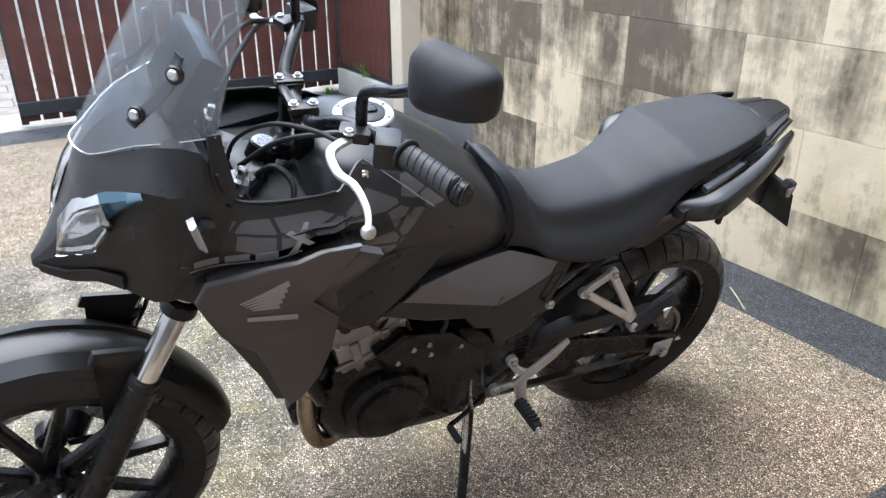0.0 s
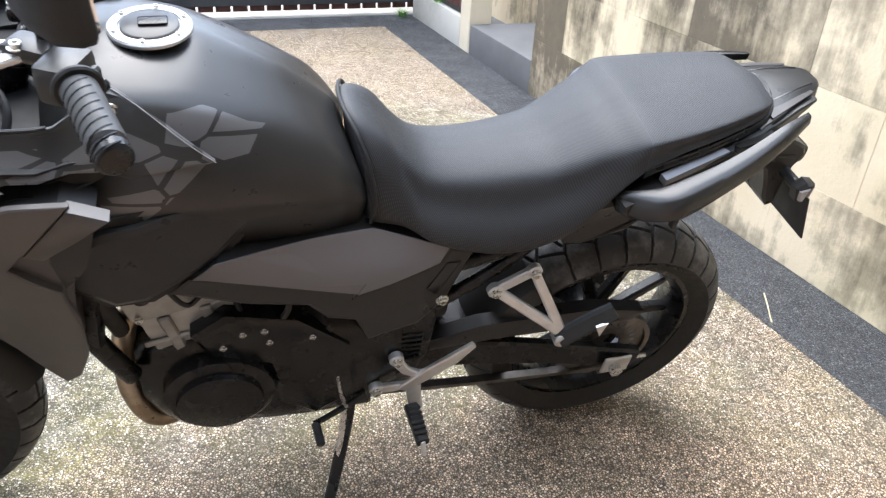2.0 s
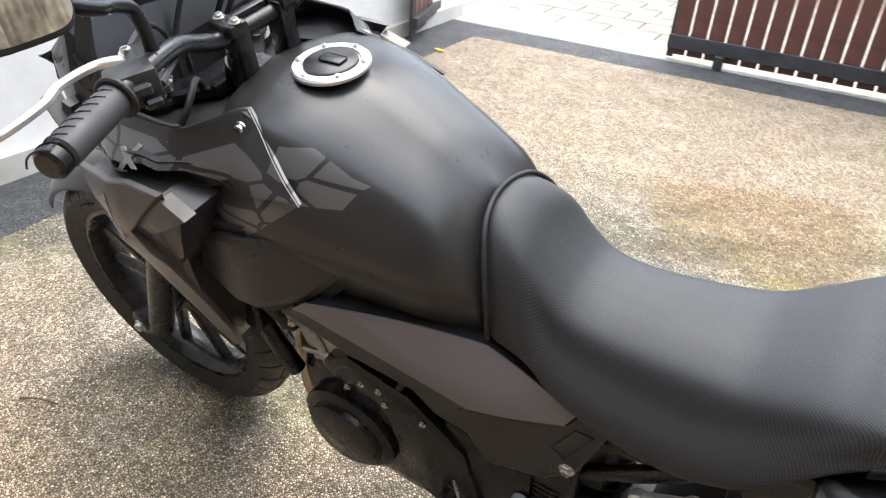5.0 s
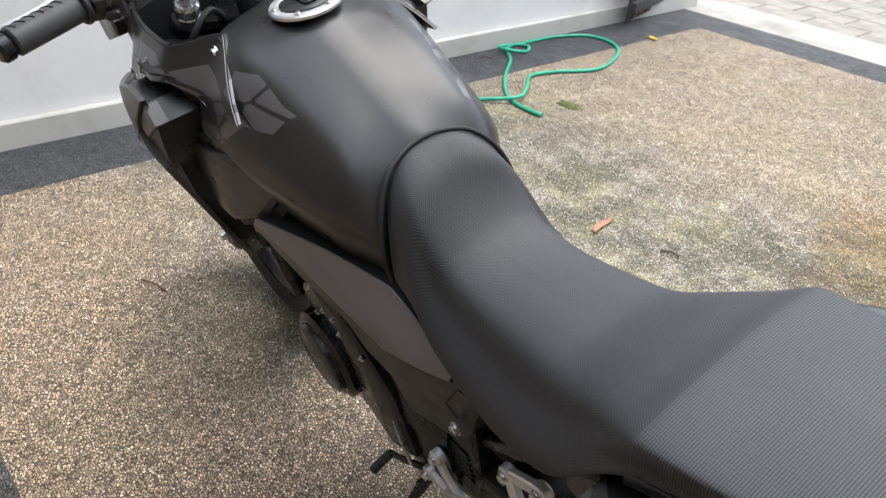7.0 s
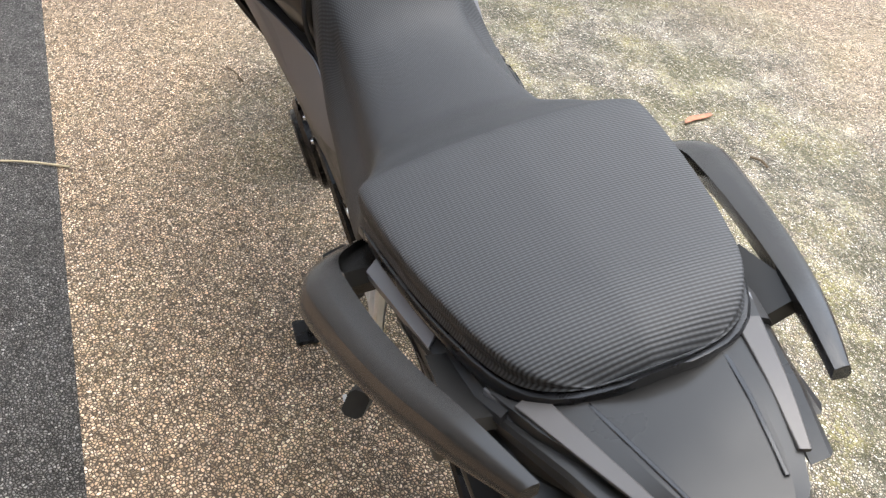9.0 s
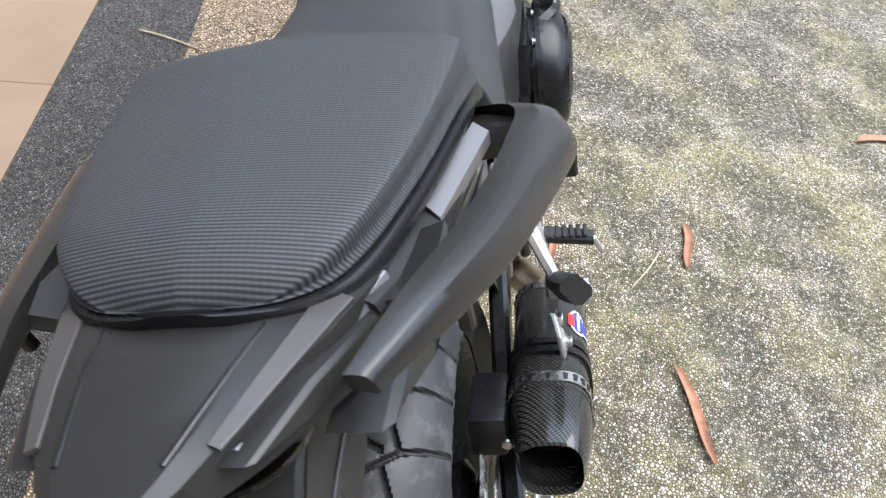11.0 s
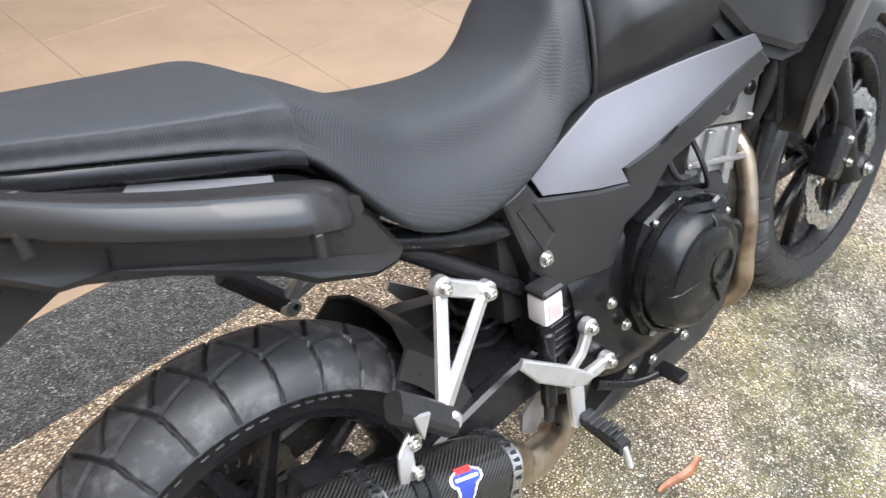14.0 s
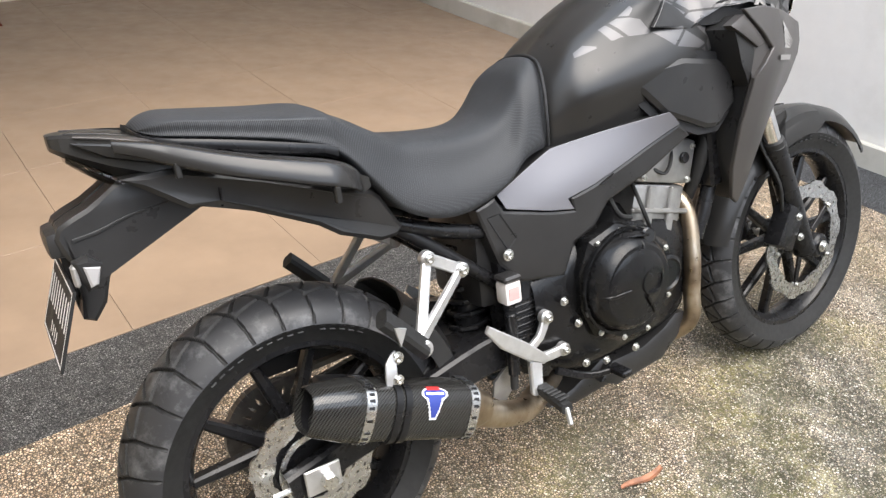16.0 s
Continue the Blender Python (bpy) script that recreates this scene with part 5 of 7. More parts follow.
MILKY = worn("pale_lens_plastic", (0.36, 0.35, 0.35), 0.12, grain=900, grain_bump=0.05, amount=0.1)
PRINT = worn("faint_grey_print", (0.20, 0.19, 0.18), 0.4, 0.2, grain=900, grain_bump=0.02, amount=0.15)
for s in (-1, 1):
    # silver side panel, black cover below it
    part("side_panel", panel_bm([(0.437, 0.688), (0.500, 0.716), (0.568, 0.746), (0.680, 0.762), (0.805, 0.778), (0.835, 0.750), (0.770, 0.722), (0.705, 0.694), (0.640, 0.668), (0.580, 0.652), (0.592, 0.629), (0.540, 0.637), (0.452, 0.659)], side_y, 0.002, 0.0008, 0.0004, s, 0.018, None, 0.018), SILVER, bike, "matt silver-grey side panel under the tank", 25)
    part("panel_backing", panel_bm([(0.442, 0.686), (0.500, 0.712), (0.568, 0.742), (0.680, 0.758), (0.800, 0.774), (0.826, 0.752), (0.770, 0.726), (0.705, 0.698), (0.640, 0.672), (0.584, 0.655), (0.586, 0.634), (0.540, 0.641), (0.456, 0.662)], lambda x, z: side_y(x, z) - 0.006, 0.05, 0.002, 0.0, s, 0.018, None, 0.018), MATT_BLACK, bike)
    sc = part("side_cover", panel_bm([(0.392, 0.668), (0.434, 0.682), (0.449, 0.655), (0.540, 0.633), (0.596, 0.624), (0.590, 0.650), (0.640, 0.664), (0.705, 0.690), (0.770, 0.718), (0.840, 0.747), (0.868, 0.722), (0.765, 0.664), (0.672, 0.628), (0.640, 0.585), (0.592, 0.562), (0.566, 0.500), (0.475, 0.510), (0.430, 0.555)], lambda x, z: side_y(x, z) - 0.005, 0.03, 0.005, 0.002, s, 0.02, None, 0.02), BLACK, bike, "black plastic frame cover", 25)
    part("cover_recess", panel_bm([(0.412, 0.650), (0.438, 0.654), (0.468, 0.600), (0.448, 0.580)], lambda x, z: side_y(x, z) - 0.001, 0.004, 0.004, -0.003, s), MATT_BLACK, sc)
    bolt(sc, (0.440, s * 0.131, 0.576), s, 0.008)
    part("vent", panel_bm([(0.652, 0.664), (0.684, 0.680), (0.664, 0.664)], lambda x, z: side_y(x, z) - 0.0005, 0.003, 0.0008, 0.0, s), GLOSS_BLACK, sc)
    # padded lower tank cover in a dark surround
    def pad_y(x, z):
        return 0.158 + 0.28 * max(0.0, min(0.15, x - 0.737))
    part("pad_surround", panel_bm([(0.716, 0.842), (0.762, 0.878), (0.846, 0.888), (0.936, 0.874), (0.990, 0.848), (1.002, 0.770), (0.945, 0.716), (0.888, 0.718), (0.796, 0.758)], lambda x, z: pad_y(x, z) - 0.009, 0.060, 0.008, 0.0, s, 0.03, None, 0.03), MATT_BLACK, bike)
    part("tank_pad", panel_bm([(0.738, 0.841), (0.772, 0.865), (0.846, 0.873), (0.930, 0.860), (0.972, 0.838), (0.985, 0.770), (0.935, 0.728), (0.895, 0.732), (0.806, 0.772)], pad_y, 0.030, 0.009, 0.004, s, 0.03, None, 0.03), BLACK, bike, "black padded plastic cover on the tank's flank", 45)
    # radiator shroud wing: widest at its middle, drawn in towards the nose and the low tip
    def wing_y(x, z):
        return 0.257 - 0.36 * max(0.0, x - 1.045) - 0.285 * max(0.0, 0.84 - z) - 0.22 * max(0.0, z - 0.905)
    wing = part("shroud", panel_bm([(0.945, 0.950), (1.005, 0.951), (1.083, 0.932), (1.168, 0.903), (1.184, 0.866), (1.149, 0.782), (1.098, 0.738), (1.083, 0.695), (1.052, 0.592), (1.036, 0.538), (1.012, 0.556), (0.986, 0.631), (0.976, 0.723), (0.978, 0.818), (1.023, 0.870)], wing_y, 0.008, 0.002, 0.0012, s, 0.03, None, 0.03), WING, bike, "matt gunmetal radiator shroud with a pale wing emblem", 25)
    part("shroud_inner", panel_bm([(0.925, 0.915), (0.960, 0.938), (1.06, 0.930), (1.150, 0.900), (1.172, 0.860), (1.164, 0.815), (1.120, 0.715), (1.082, 0.630), (1.056, 0.552), (1.036, 0.545), (1.014, 0.570), (0.992, 0.64), (0.982, 0.73), (0.984, 0.80), (0.945, 0.85)], lambda x, z: wing_y(x, z) - 0.012, 0.085, 0.004, 0.0, s, 0.03, None, 0.03), BLACK, wing)
    part("shroud_fin", panel_bm([(0.950, 0.940), (0.908, 0.924), (0.985, 0.876), (1.004, 0.884)], lambda x, z: wing_y(x, z) - 0.005, 0.02, 0.0015, 0.0006, s), WING, wing)
    # plain wing-shaped emblem: five feathers over a bar
    for k in range(5):
        x0, z0, x1, z1 = 1.125 - 0.004 * k, 0.869 - 0.0028 * k, 1.057 + 0.0035 * k, 0.908 - 0.0110 * k
        part("emblem_feather", panel_bm([(x0, z0), (x1, z1), (x1 + 0.002, z1 + 0.0085), ((x0 + x1) / 2, (z0 + z1) / 2 + 0.0062), (x0, z0 + 0.0018)], lambda x, z: wing_y(x, z) + 0.0022, 0.001, 0.0005, 0.0, s), DECAL, wing)
    part("emblem_bar", panel_bm([(1.116, 0.834), (1.047, 0.843), (1.047, 0.853), (1.116, 0.844)], lambda x, z: wing_y(x, z) + 0.0022, 0.001, 0.0006, 0.0, s), DECAL, wing)
    # upper side fairing
    def fair_y(x, z):
        k = max(0.0, min(1.0, (0.965 - x) / 0.07))
        flare = 0.034 * (1.0 - smooth_step(0.945, 0.995, z)) * smooth_step(0.895, 0.975, x) * (1.0 - smooth_step(1.04, 1.17, x))
        return 0.1875 - k * (0.009 + 0.10 * max(0.0, z - 0.90) + 4.4 * max(0.0, z - 0.90) ** 2) - 0.25 * (1 - k) * max(0.0, z - 0.97) + flare - 0.10 * max(0.0, x - 1.07)
    fair = part("side_fairing", panel_bm([(0.788, 0.938), (0.815, 0.958), (0.843, 0.979), (0.870, 0.998), (0.896, 1.012), (0.910, 1.013), (0.935, 1.006), (0.955, 1.001), (0.975, 1.000), (1.06, 1.000), (1.118, 1.012), (1.175, 0.985), (1.196, 0.905), (1.170, 0.911), (1.083, 0.941), (1.007, 0.959), (0.945, 0.957), (0.885, 0.922)], fair_y, 0.004, 0.003, 0.001, s, 0.03, None, 0.02), TANK, bike, "satin dark grey side fairing with printed bars", 25)
    part("fairing_inner", panel_bm([(0.89, 0.930), (0.945, 0.968), (1.007, 0.972), (1.10, 0.955), (1.185, 0.925), (1.180, 0.890), (1.10, 0.905), (1.00, 0.935), (0.93, 0.925)], lambda x, z: fair_y(x, 0.95) - 0.008, 0.05, 0.003, 0.0, s), MATT_BLACK, fair)
    # pale tube laid along the rear rim to paint in the light it catches
    part("fairing_rim_glint", tube_bm([(x, s * (fair_y(x, z) + 0.0022), z) for x, z in ((0.787, 0.937), (0.815, 0.957), (0.843, 0.978), (0.870, 0.997), (0.896, 1.012))], 0.0006, 6, 5), DECAL, fair, "thin pale tube painting in the lit rear rim")
    bolt(fair, (0.900, s * 0.130, 0.992), s, 0.007)
    def slanted(x0, x1, z0, h):
        return [(x0, z0), (x1, z0 + 0.26 * (x0 - x1)), (x1, z0 + 0.26 * (x0 - x1) + h), (x0, z0 + h)]
    for x0, x1, z0, h in ((1.183, 1.030, 0.9040, 0.0022), (1.176, 1.142, 0.9115, 0.011), (1.134, 1.102, 0.9215, 0.011), (1.094, 1.064, 0.9305, 0.011)):
        part("print_bar", panel_bm(slanted(x0, x1, z0, h), lambda x, z: fair_y(x, z) + 0.0030, 0.001, 0.0005, 0.0, s, 0.01, None, 0.01), PRINT, fair)
    for cross in ([(1.052, 0.940), (1.020, 0.976), (1.012, 0.975), (1.042, 0.940)], [(1.050, 0.968), (1.020, 0.951), (1.010, 0.953), (1.040, 0.970)]):
        part("print_bar", panel_bm(cross, lambda x, z: fair_y(x, z) + 0.0032, 0.001, 0.0005, 0.0, s, 0.01, None, 0.01), PRINT, fair)
    part("cockpit_rim", tube_bm([(0.962, s * 0.172, 1.001), (0.985, s * 0.176, 1.001), (1.06, s * 0.176, 1.004), (1.115, s * 0.170, 1.016), (1.132, s * 0.170, 1.06)], 0.003, 8), PAINT_GREY, fair)
    ind = part("indicator", panel_bm([(1.172, 1.012), (1.182, 1.008), (1.172, 0.972), (1.160, 0.966)], lambda x, z: 0.212, 0.022, 0.003, 0.004, s), MILKY, bike, "small pale-lens turn signal")
    part("indicator_stalk", panel_bm([(1.160, 1.000), (1.168, 0.985), (1.150, 0.970), (1.145, 0.995)], lambda x, z: 0.200, 0.03, 0.003, 0.002, s), BLACK, ind)

# nose
nose = part("nose_cowl", loft_bm([
    (1.118, [(0.160, 0.900), (0.187, 0.945), (0.184, 0.975), (0.176, 1.005), (0.130, 1.015), (0.0, 1.015)]),
    (1.150, [(0.150, 0.862), (0.184, 0.928), (0.187, 0.975), (0.178, 1.030), (0.160, 1.090), (0.0, 1.060)]),
    (1.195, [(0.140, 0.824), (0.162, 0.905), (0.174, 0.970), (0.166, 1.030), (0.120, 1.082), (0.0, 1.095)]),
    (1.232, [(0.126, 0.816), (0.142, 0.912), (0.154, 0.975), (0.146, 1.034), (0.088, 1.066), (0.0, 1.082)]),
    (1.268, [(0.098, 0.830), (0.112, 0.922), (0.120, 0.962), (0.100, 1.010), (0.060, 1.042), (0.0, 1.058)]),
    (1.298, [(0.074, 0.838), (0.086, 0.886), (0.091, 0.925), (0.072, 0.985), (0.042, 1.008), (0.0, 1.020)]),
    (1.318, [(0.058, 0.832), (0.068, 0.864), (0.072, 0.902), (0.056, 0.948), (0.032, 0.962), (0.0, 0.962)]),
    (1.356, [(0.026, 0.822), (0.034, 0.842), (0.036, 0.866), (0.028, 0.884), (0.016, 0.892), (0.0, 0.895)]),
    (1.388, [(0.004, 0.831), (0.008, 0.836), (0.010, 0.840), (0.008, 0.845), (0.005, 0.848), (0.0, 0.850)])], 2, 1), BLACK, bike, "black faceted pointed nose cowl", angle=17)
BLUE_GUIDE = worn("blue_tinted_plastic", (0.012, 0.045, 0.07), 0.12, grain=900, grain_bump=0.02)
for s in (-1, 1):
    def lamp_y(x, z):
        return 0.093 - 1.15 * (x - 1.30) - 0.12 * (z - 0.918)
    lamp = part("headlight", panel_bm([(1.350, 0.884), (1.302, 0.918), (1.272, 0.976), (1.280, 1.002), (1.314, 0.972), (1.338, 0.928)], lambda x, z: lamp_y(x, z) + 0.006, 0.03, 0.004, 0.0, s), CHROME, bike, "angular headlight with a bright reflector", 30)
    part("reflector", panel_bm([(1.334, 0.930), (1.312, 0.968), (1.284, 0.994), (1.284, 0.968), (1.306, 0.944)], lambda x, z: lamp_y(x, z) + 0.010 + 0.12 * (x - 1.30), 0.01, 0.006, -0.005, s), CHROME, lamp)
    part("lamp_divider", panel_bm([(1.342, 0.898), (1.336, 0.912), (1.306, 0.938), (1.284, 0.966), (1.280, 0.960), (1.300, 0.928)], lambda x, z: lamp_y(x, z) + 0.009, 0.01, 0.003, 0.002, s), BLACK, lamp)
    for k in range(3):
        part("reflector_rib", panel_bm([(1.298 - 0.005 * k, 0.930 + 0.010 * k), (1.290 - 0.005 * k, 0.948 + 0.010 * k), (1.2885 - 0.005 * k, 0.946 + 0.010 * k), (1.2965 - 0.005 * k, 0.928 + 0.010 * k)], lambda x, z: lamp_y(x, z) + 0.0125, 0.003, 0.0005, 0.0, s), CHROME, lamp)
    part("lens", panel_bm([(1.352, 0.882), (1.301, 0.916), (1.270, 0.976), (1.279, 1.004), (1.316, 0.974), (1.341, 0.928)], lambda x, z: lamp_y(x, z) + 0.017, 0.003, 0.004, 0.002, s), GLASS, lamp, "clear lens")
    part("light_guide", panel_bm([(1.281, 1.002), (1.273, 0.982), (1.258, 1.004), (1.230, 1.034), (1.250, 1.024)], lambda x, z: lamp_y(x, z) + 0.008, 0.03, 0.003, 0.002, s), BLUE_GUIDE, lamp, "blue-tinted light guide")
    # raised lip along the chin
    part("chin_lip", strip_bm([(1.378, s * 0.014, 0.836), (1.340, s * 0.050, 0.838), (1.304, s * 0.078, 0.852), (1.268, s * 0.108, 0.850)], (0.020, 0.030), 0.006, (0.75, s * 0.66, -0.15), 2), BLACK, nose)

for s in (-1, 1):
    part("lower_fairing", panel_bm([(1.205, 0.835), (1.175, 0.905), (1.10, 0.930), (1.05, 0.890), (1.085, 0.80), (1.15, 0.795)], lambda x, z: 0.150 + 0.10 * (z - 0.85), 0.03, 0.006, 0.003, s), BLACK, bike)
# windscreen
def screen_at(t, q):
    """A point of the screen: t from its lower edge to its top, q from side to side."""
    return (1.300 - 0.244 * t + 0.0084 * math.sin(math.pi * t) - (0.176 - 0.137 * t) * q * q, (0.1436 - 0.0224 * t) * q, 1.041 + 0.40 * t + 0.0654 * q * q * (1 - t) + 0.005 * math.cos(3 * math.pi * q) * (1 - t) ** 3 - 0.03 * q * q * t)


rings = [[screen_at(i / 12, j / 12) for j in range(-12, 13)] for i in range(13)]
scr = bmesh.new()
vs = [[scr.verts.new(p) for p in r] for r in rings]
for a, b in zip(vs, vs[1:]):
    for i in range(len(a) - 1):
        scr.faces.new((a[i], a[i + 1], b[i + 1], b[i]))
bmesh.ops.recalc_face_normals(scr, faces=scr.faces)
bmesh.ops.solidify(scr, geom=scr.faces[:], thickness=0.004)
screen = part("windscreen", scr, SCREEN, bike, "tall clear acrylic windscreen", 60)
screen.visible_shadow = False
part("screen_edge", tube_bm([(xyz[0] + 0.001, xyz[1], xyz[2]) for xyz in rings[0][::2]], 0.0012, 6, 2), CHROME, screen, "bright polished lower edge")
for s in (-1, 1):
    for t, q in ((0.133, 0.60), (0.283, 0.74)):
        c = Vector(screen_at(t, s * q))
        out = (Vector(screen_at(t, s * q + 0.05)) - c).cross(Vector(screen_at(t + 0.05, s * q)) - c).normalized()
        washer = part("screen_bolt", cyl_bm(c - out * 0.003, c + out * 0.005, 0.0125, 20, 0.002), GLOSS_BLACK, screen)
        part("bolt_head", cyl_bm(c + out * 0.004, c + out * 0.010, 0.0075, 16, 0.002), STEEL, washer)
    part("screen_side_panel", strip_bm([(1.128, s * 0.140, 1.104), (1.126, s * 0.158, 1.060), (1.120, s * 0.172, 1.014)], (0.020, 0.036), 0.006, (-0.3, s * 0.95, 0.1), 3), BLACK, bike)
    part("screen_stay", strip_bm([screen_at(0.10, s * 0.58), (1.17, s * 0.075, 1.145), screen_at(0.36, s * 0.72)], (0.018, 0.014), 0.005, (0.7, s * 0.6, 0.3), 3), BLACK, bike)
part("screen_bracket", box_bm((1.15, -0.055, 1.03), (1.18, 0.055, 1.18), 0.012, m=Matrix.Translation((0.225, 0, 0.0)) @ Matrix.Rotation(radians(-14), 4, "Y"), seg=2), BLACK, bike)
dash = part("instrument_panel", box_bm((-0.02, -0.085, -0.055), (0.02, 0.085, 0.055), 0.012, m=Matrix.Translation((1.135, 0, 1.135)) @ Matrix.Rotation(radians(-32), 4, "Y"), seg=2), BLACK, bike, "black instrument pod")
part("display", box_bm((-0.0225, -0.07, -0.042), (-0.0205, 0.07, 0.042), 0.001, m=Matrix.Translation((1.135, 0, 1.135)) @ Matrix.Rotation(radians(-32), 4, "Y")), GLOSS_BLACK, dash)

# front fork
def fork_x(z):
    return 1.206 + (0.745 - z) * 0.468
for s in (-1, 1):
    y = s * 0.098
    leg = part("fork_tube", cyl_bm((fork_x(0.985), y, 0.985), (fork_x(0.60), y, 0.60), 0.0205, 24, 0.002), CHROME, bike, "bright chromed fork tube")
    low = part("fork_slider", cyl_bm((fork_x(0.615), y, 0.615), (fork_x(0.30), y, 0.30), 0.0275, 24, 0.005), BLACK_SATIN, bike, "black lower fork leg")
    part("dust_seal", cyl_bm((fork_x(0.628), y, 0.628), (fork_x(0.600), y, 0.600), 0.0265, 24, 0.004), RUBBER, low)
    part("axle_clamp", cyl_bm((FX - 0.012, y - s * 0.02, FZ + 0.0), (FX - 0.012, y + s * 0.024, FZ + 0.0), 0.032, 24, 0.006), BLACK_SATIN, low)
    part("fork_cap", cyl_bm((fork_x(0.983), y, 0.983), (fork_x(1.004), y, 1.004), 0.0205, 18, 0.004), STEEL, leg)
    part("fork_adjuster", cyl_bm((fork_x(1.003), y, 1.003), (fork_x(1.017), y, 1.017), 0.009, 6, 0.002), BOLT, leg)
    bolt(low, (FX - 0.012, s * 0.124, FZ), s, 0.011)
part("axle", cyl_bm((FX - 0.012, -0.09, FZ), (FX - 0.012, 0.09, FZ), 0.011, 18), STEEL, bike)
for z, w in ((0.965, 0.020), (0.775, 0.024)):
    yoke = part("fork_yoke", box_bm((fork_x(z) - 0.075, -0.055, z - 0.012), (fork_x(z) - 0.020, 0.055, z + 0.012), 0.010, seg=2), BLACK_SATIN, bike)
    for s in (-1, 1):
        part("yoke_arm", strip_bm([(fork_x(z) - 0.045, s * 0.04, z), (fork_x(z) - 0.012, s * 0.085, z)], (0.050, 0.040), 0.022, (0, 0, 1), 1), BLACK_SATIN, yoke)
        part("yoke_ring", cyl_bm((fork_x(z + 0.014), s * 0.098, z + 0.014), (fork_x(z - 0.014), s * 0.098, z - 0.014), 0.030, 24, 0.004), BLACK_SATIN, yoke)
part("steering_stem", cyl_bm((1.02, 0, 0.99), (1.12, 0, 0.76), 0.026, 20), BLACK_SATIN, bike)
part("stem_nut", cyl_bm((1.025, 0, 0.978), (1.018, 0, 1.0), 0.022, 20, 0.004), STEEL, bike)
part("ignition_lock", cyl_bm((0.99, 0.0, 0.965), (0.985, 0.0, 1.0), 0.02, 20, 0.004), BLACK_SATIN, bike, "black ignition lock")

# front mudguard
rings = []
for i in range(25):
    a = radians(36 + 132 * i / 24)
    t = i / 24
    r = FR + 0.022
    hw = 0.072 - 0.012 * abs(2 * t - 1) ** 2
    cx, cz = FX, FZ
    drop = 0.055 if 0.35 < t < 0.72 else 0.030
    rings.append([(cx + (r + dr) * math.cos(a), y, cz + (r + dr) * math.sin(a)) for y, dr in ((-hw - 0.004, -drop), (-hw, -0.016), (-hw * 0.6, 0.006), (0, 0.012), (hw * 0.6, 0.006), (hw, -0.016), (hw + 0.004, -drop), (hw - 0.001, -drop), (hw - 0.004, -0.018), (hw * 0.58, 0.002), (0, 0.008), (-hw * 0.58, 0.002), (-hw + 0.004, -0.018), (-hw + 0.001, -drop))])
fender = part("front_mudguard", rings_bm(rings, True, True), PAINT_GREY, bike, "satin dark grey front mudguard", 50)
for s in (-1, 1):
    part("mudguard_stay", panel_bm([(1.235, 0.668), (1.335, 0.688), (1.345, 0.665), (1.30, 0.645), (1.345, 0.50), (1.31, 0.50), (1.265, 0.62)], lambda x, z: 0.079, 0.010, 0.004, 0.003, s), PAINT_GREY, fender)
    # flat raised flank along the mudguard's shoulder
    rib_rings = []
    for i in range(13):
        a = radians(84 + 54 * i / 12)
        grow = min(1.0, 4 * (0.5 - abs(i / 12 - 0.5)))
        rib_rings.append([(FX + (FR + 0.022 + dr) * math.cos(a), s * y, FZ + (FR + 0.022 + dr) * math.sin(a)) for y, dr in ((0.030, 0.004), (0.034, 0.010 + 0.005 * grow), (0.064, -0.004 + 0.006 * grow), (0.070, -0.014), (0.050, -0.010))])
    part("mudguard_flank", rings_bm(rib_rings), PAINT_GREY, fender, "", 25)
caliper = part("brake_caliper", box_bm((-0.035, -0.028, -0.055), (0.035, 0.02, 0.055), 0.012, m=Matrix.Translation((1.315, -0.098, 0.395)) @ Matrix.Rotation(radians(28), 4, "Y"), seg=2), BLACK_SATIN, bike, "black front brake caliper")
bolt(caliper, (1.338, -0.125, 0.42), -1, 0.007)
bolt(caliper, (1.348, -0.125, 0.365), -1, 0.007)
part("brake_hose", tube_bm([(1.30, -0.105, 0.44), (1.27, -0.115, 0.52), (1.235, -0.085, 0.62), (1.20, -0.06, 0.74), (1.10, -0.05, 0.90)], 0.0045, 8), RUBBER, bike)

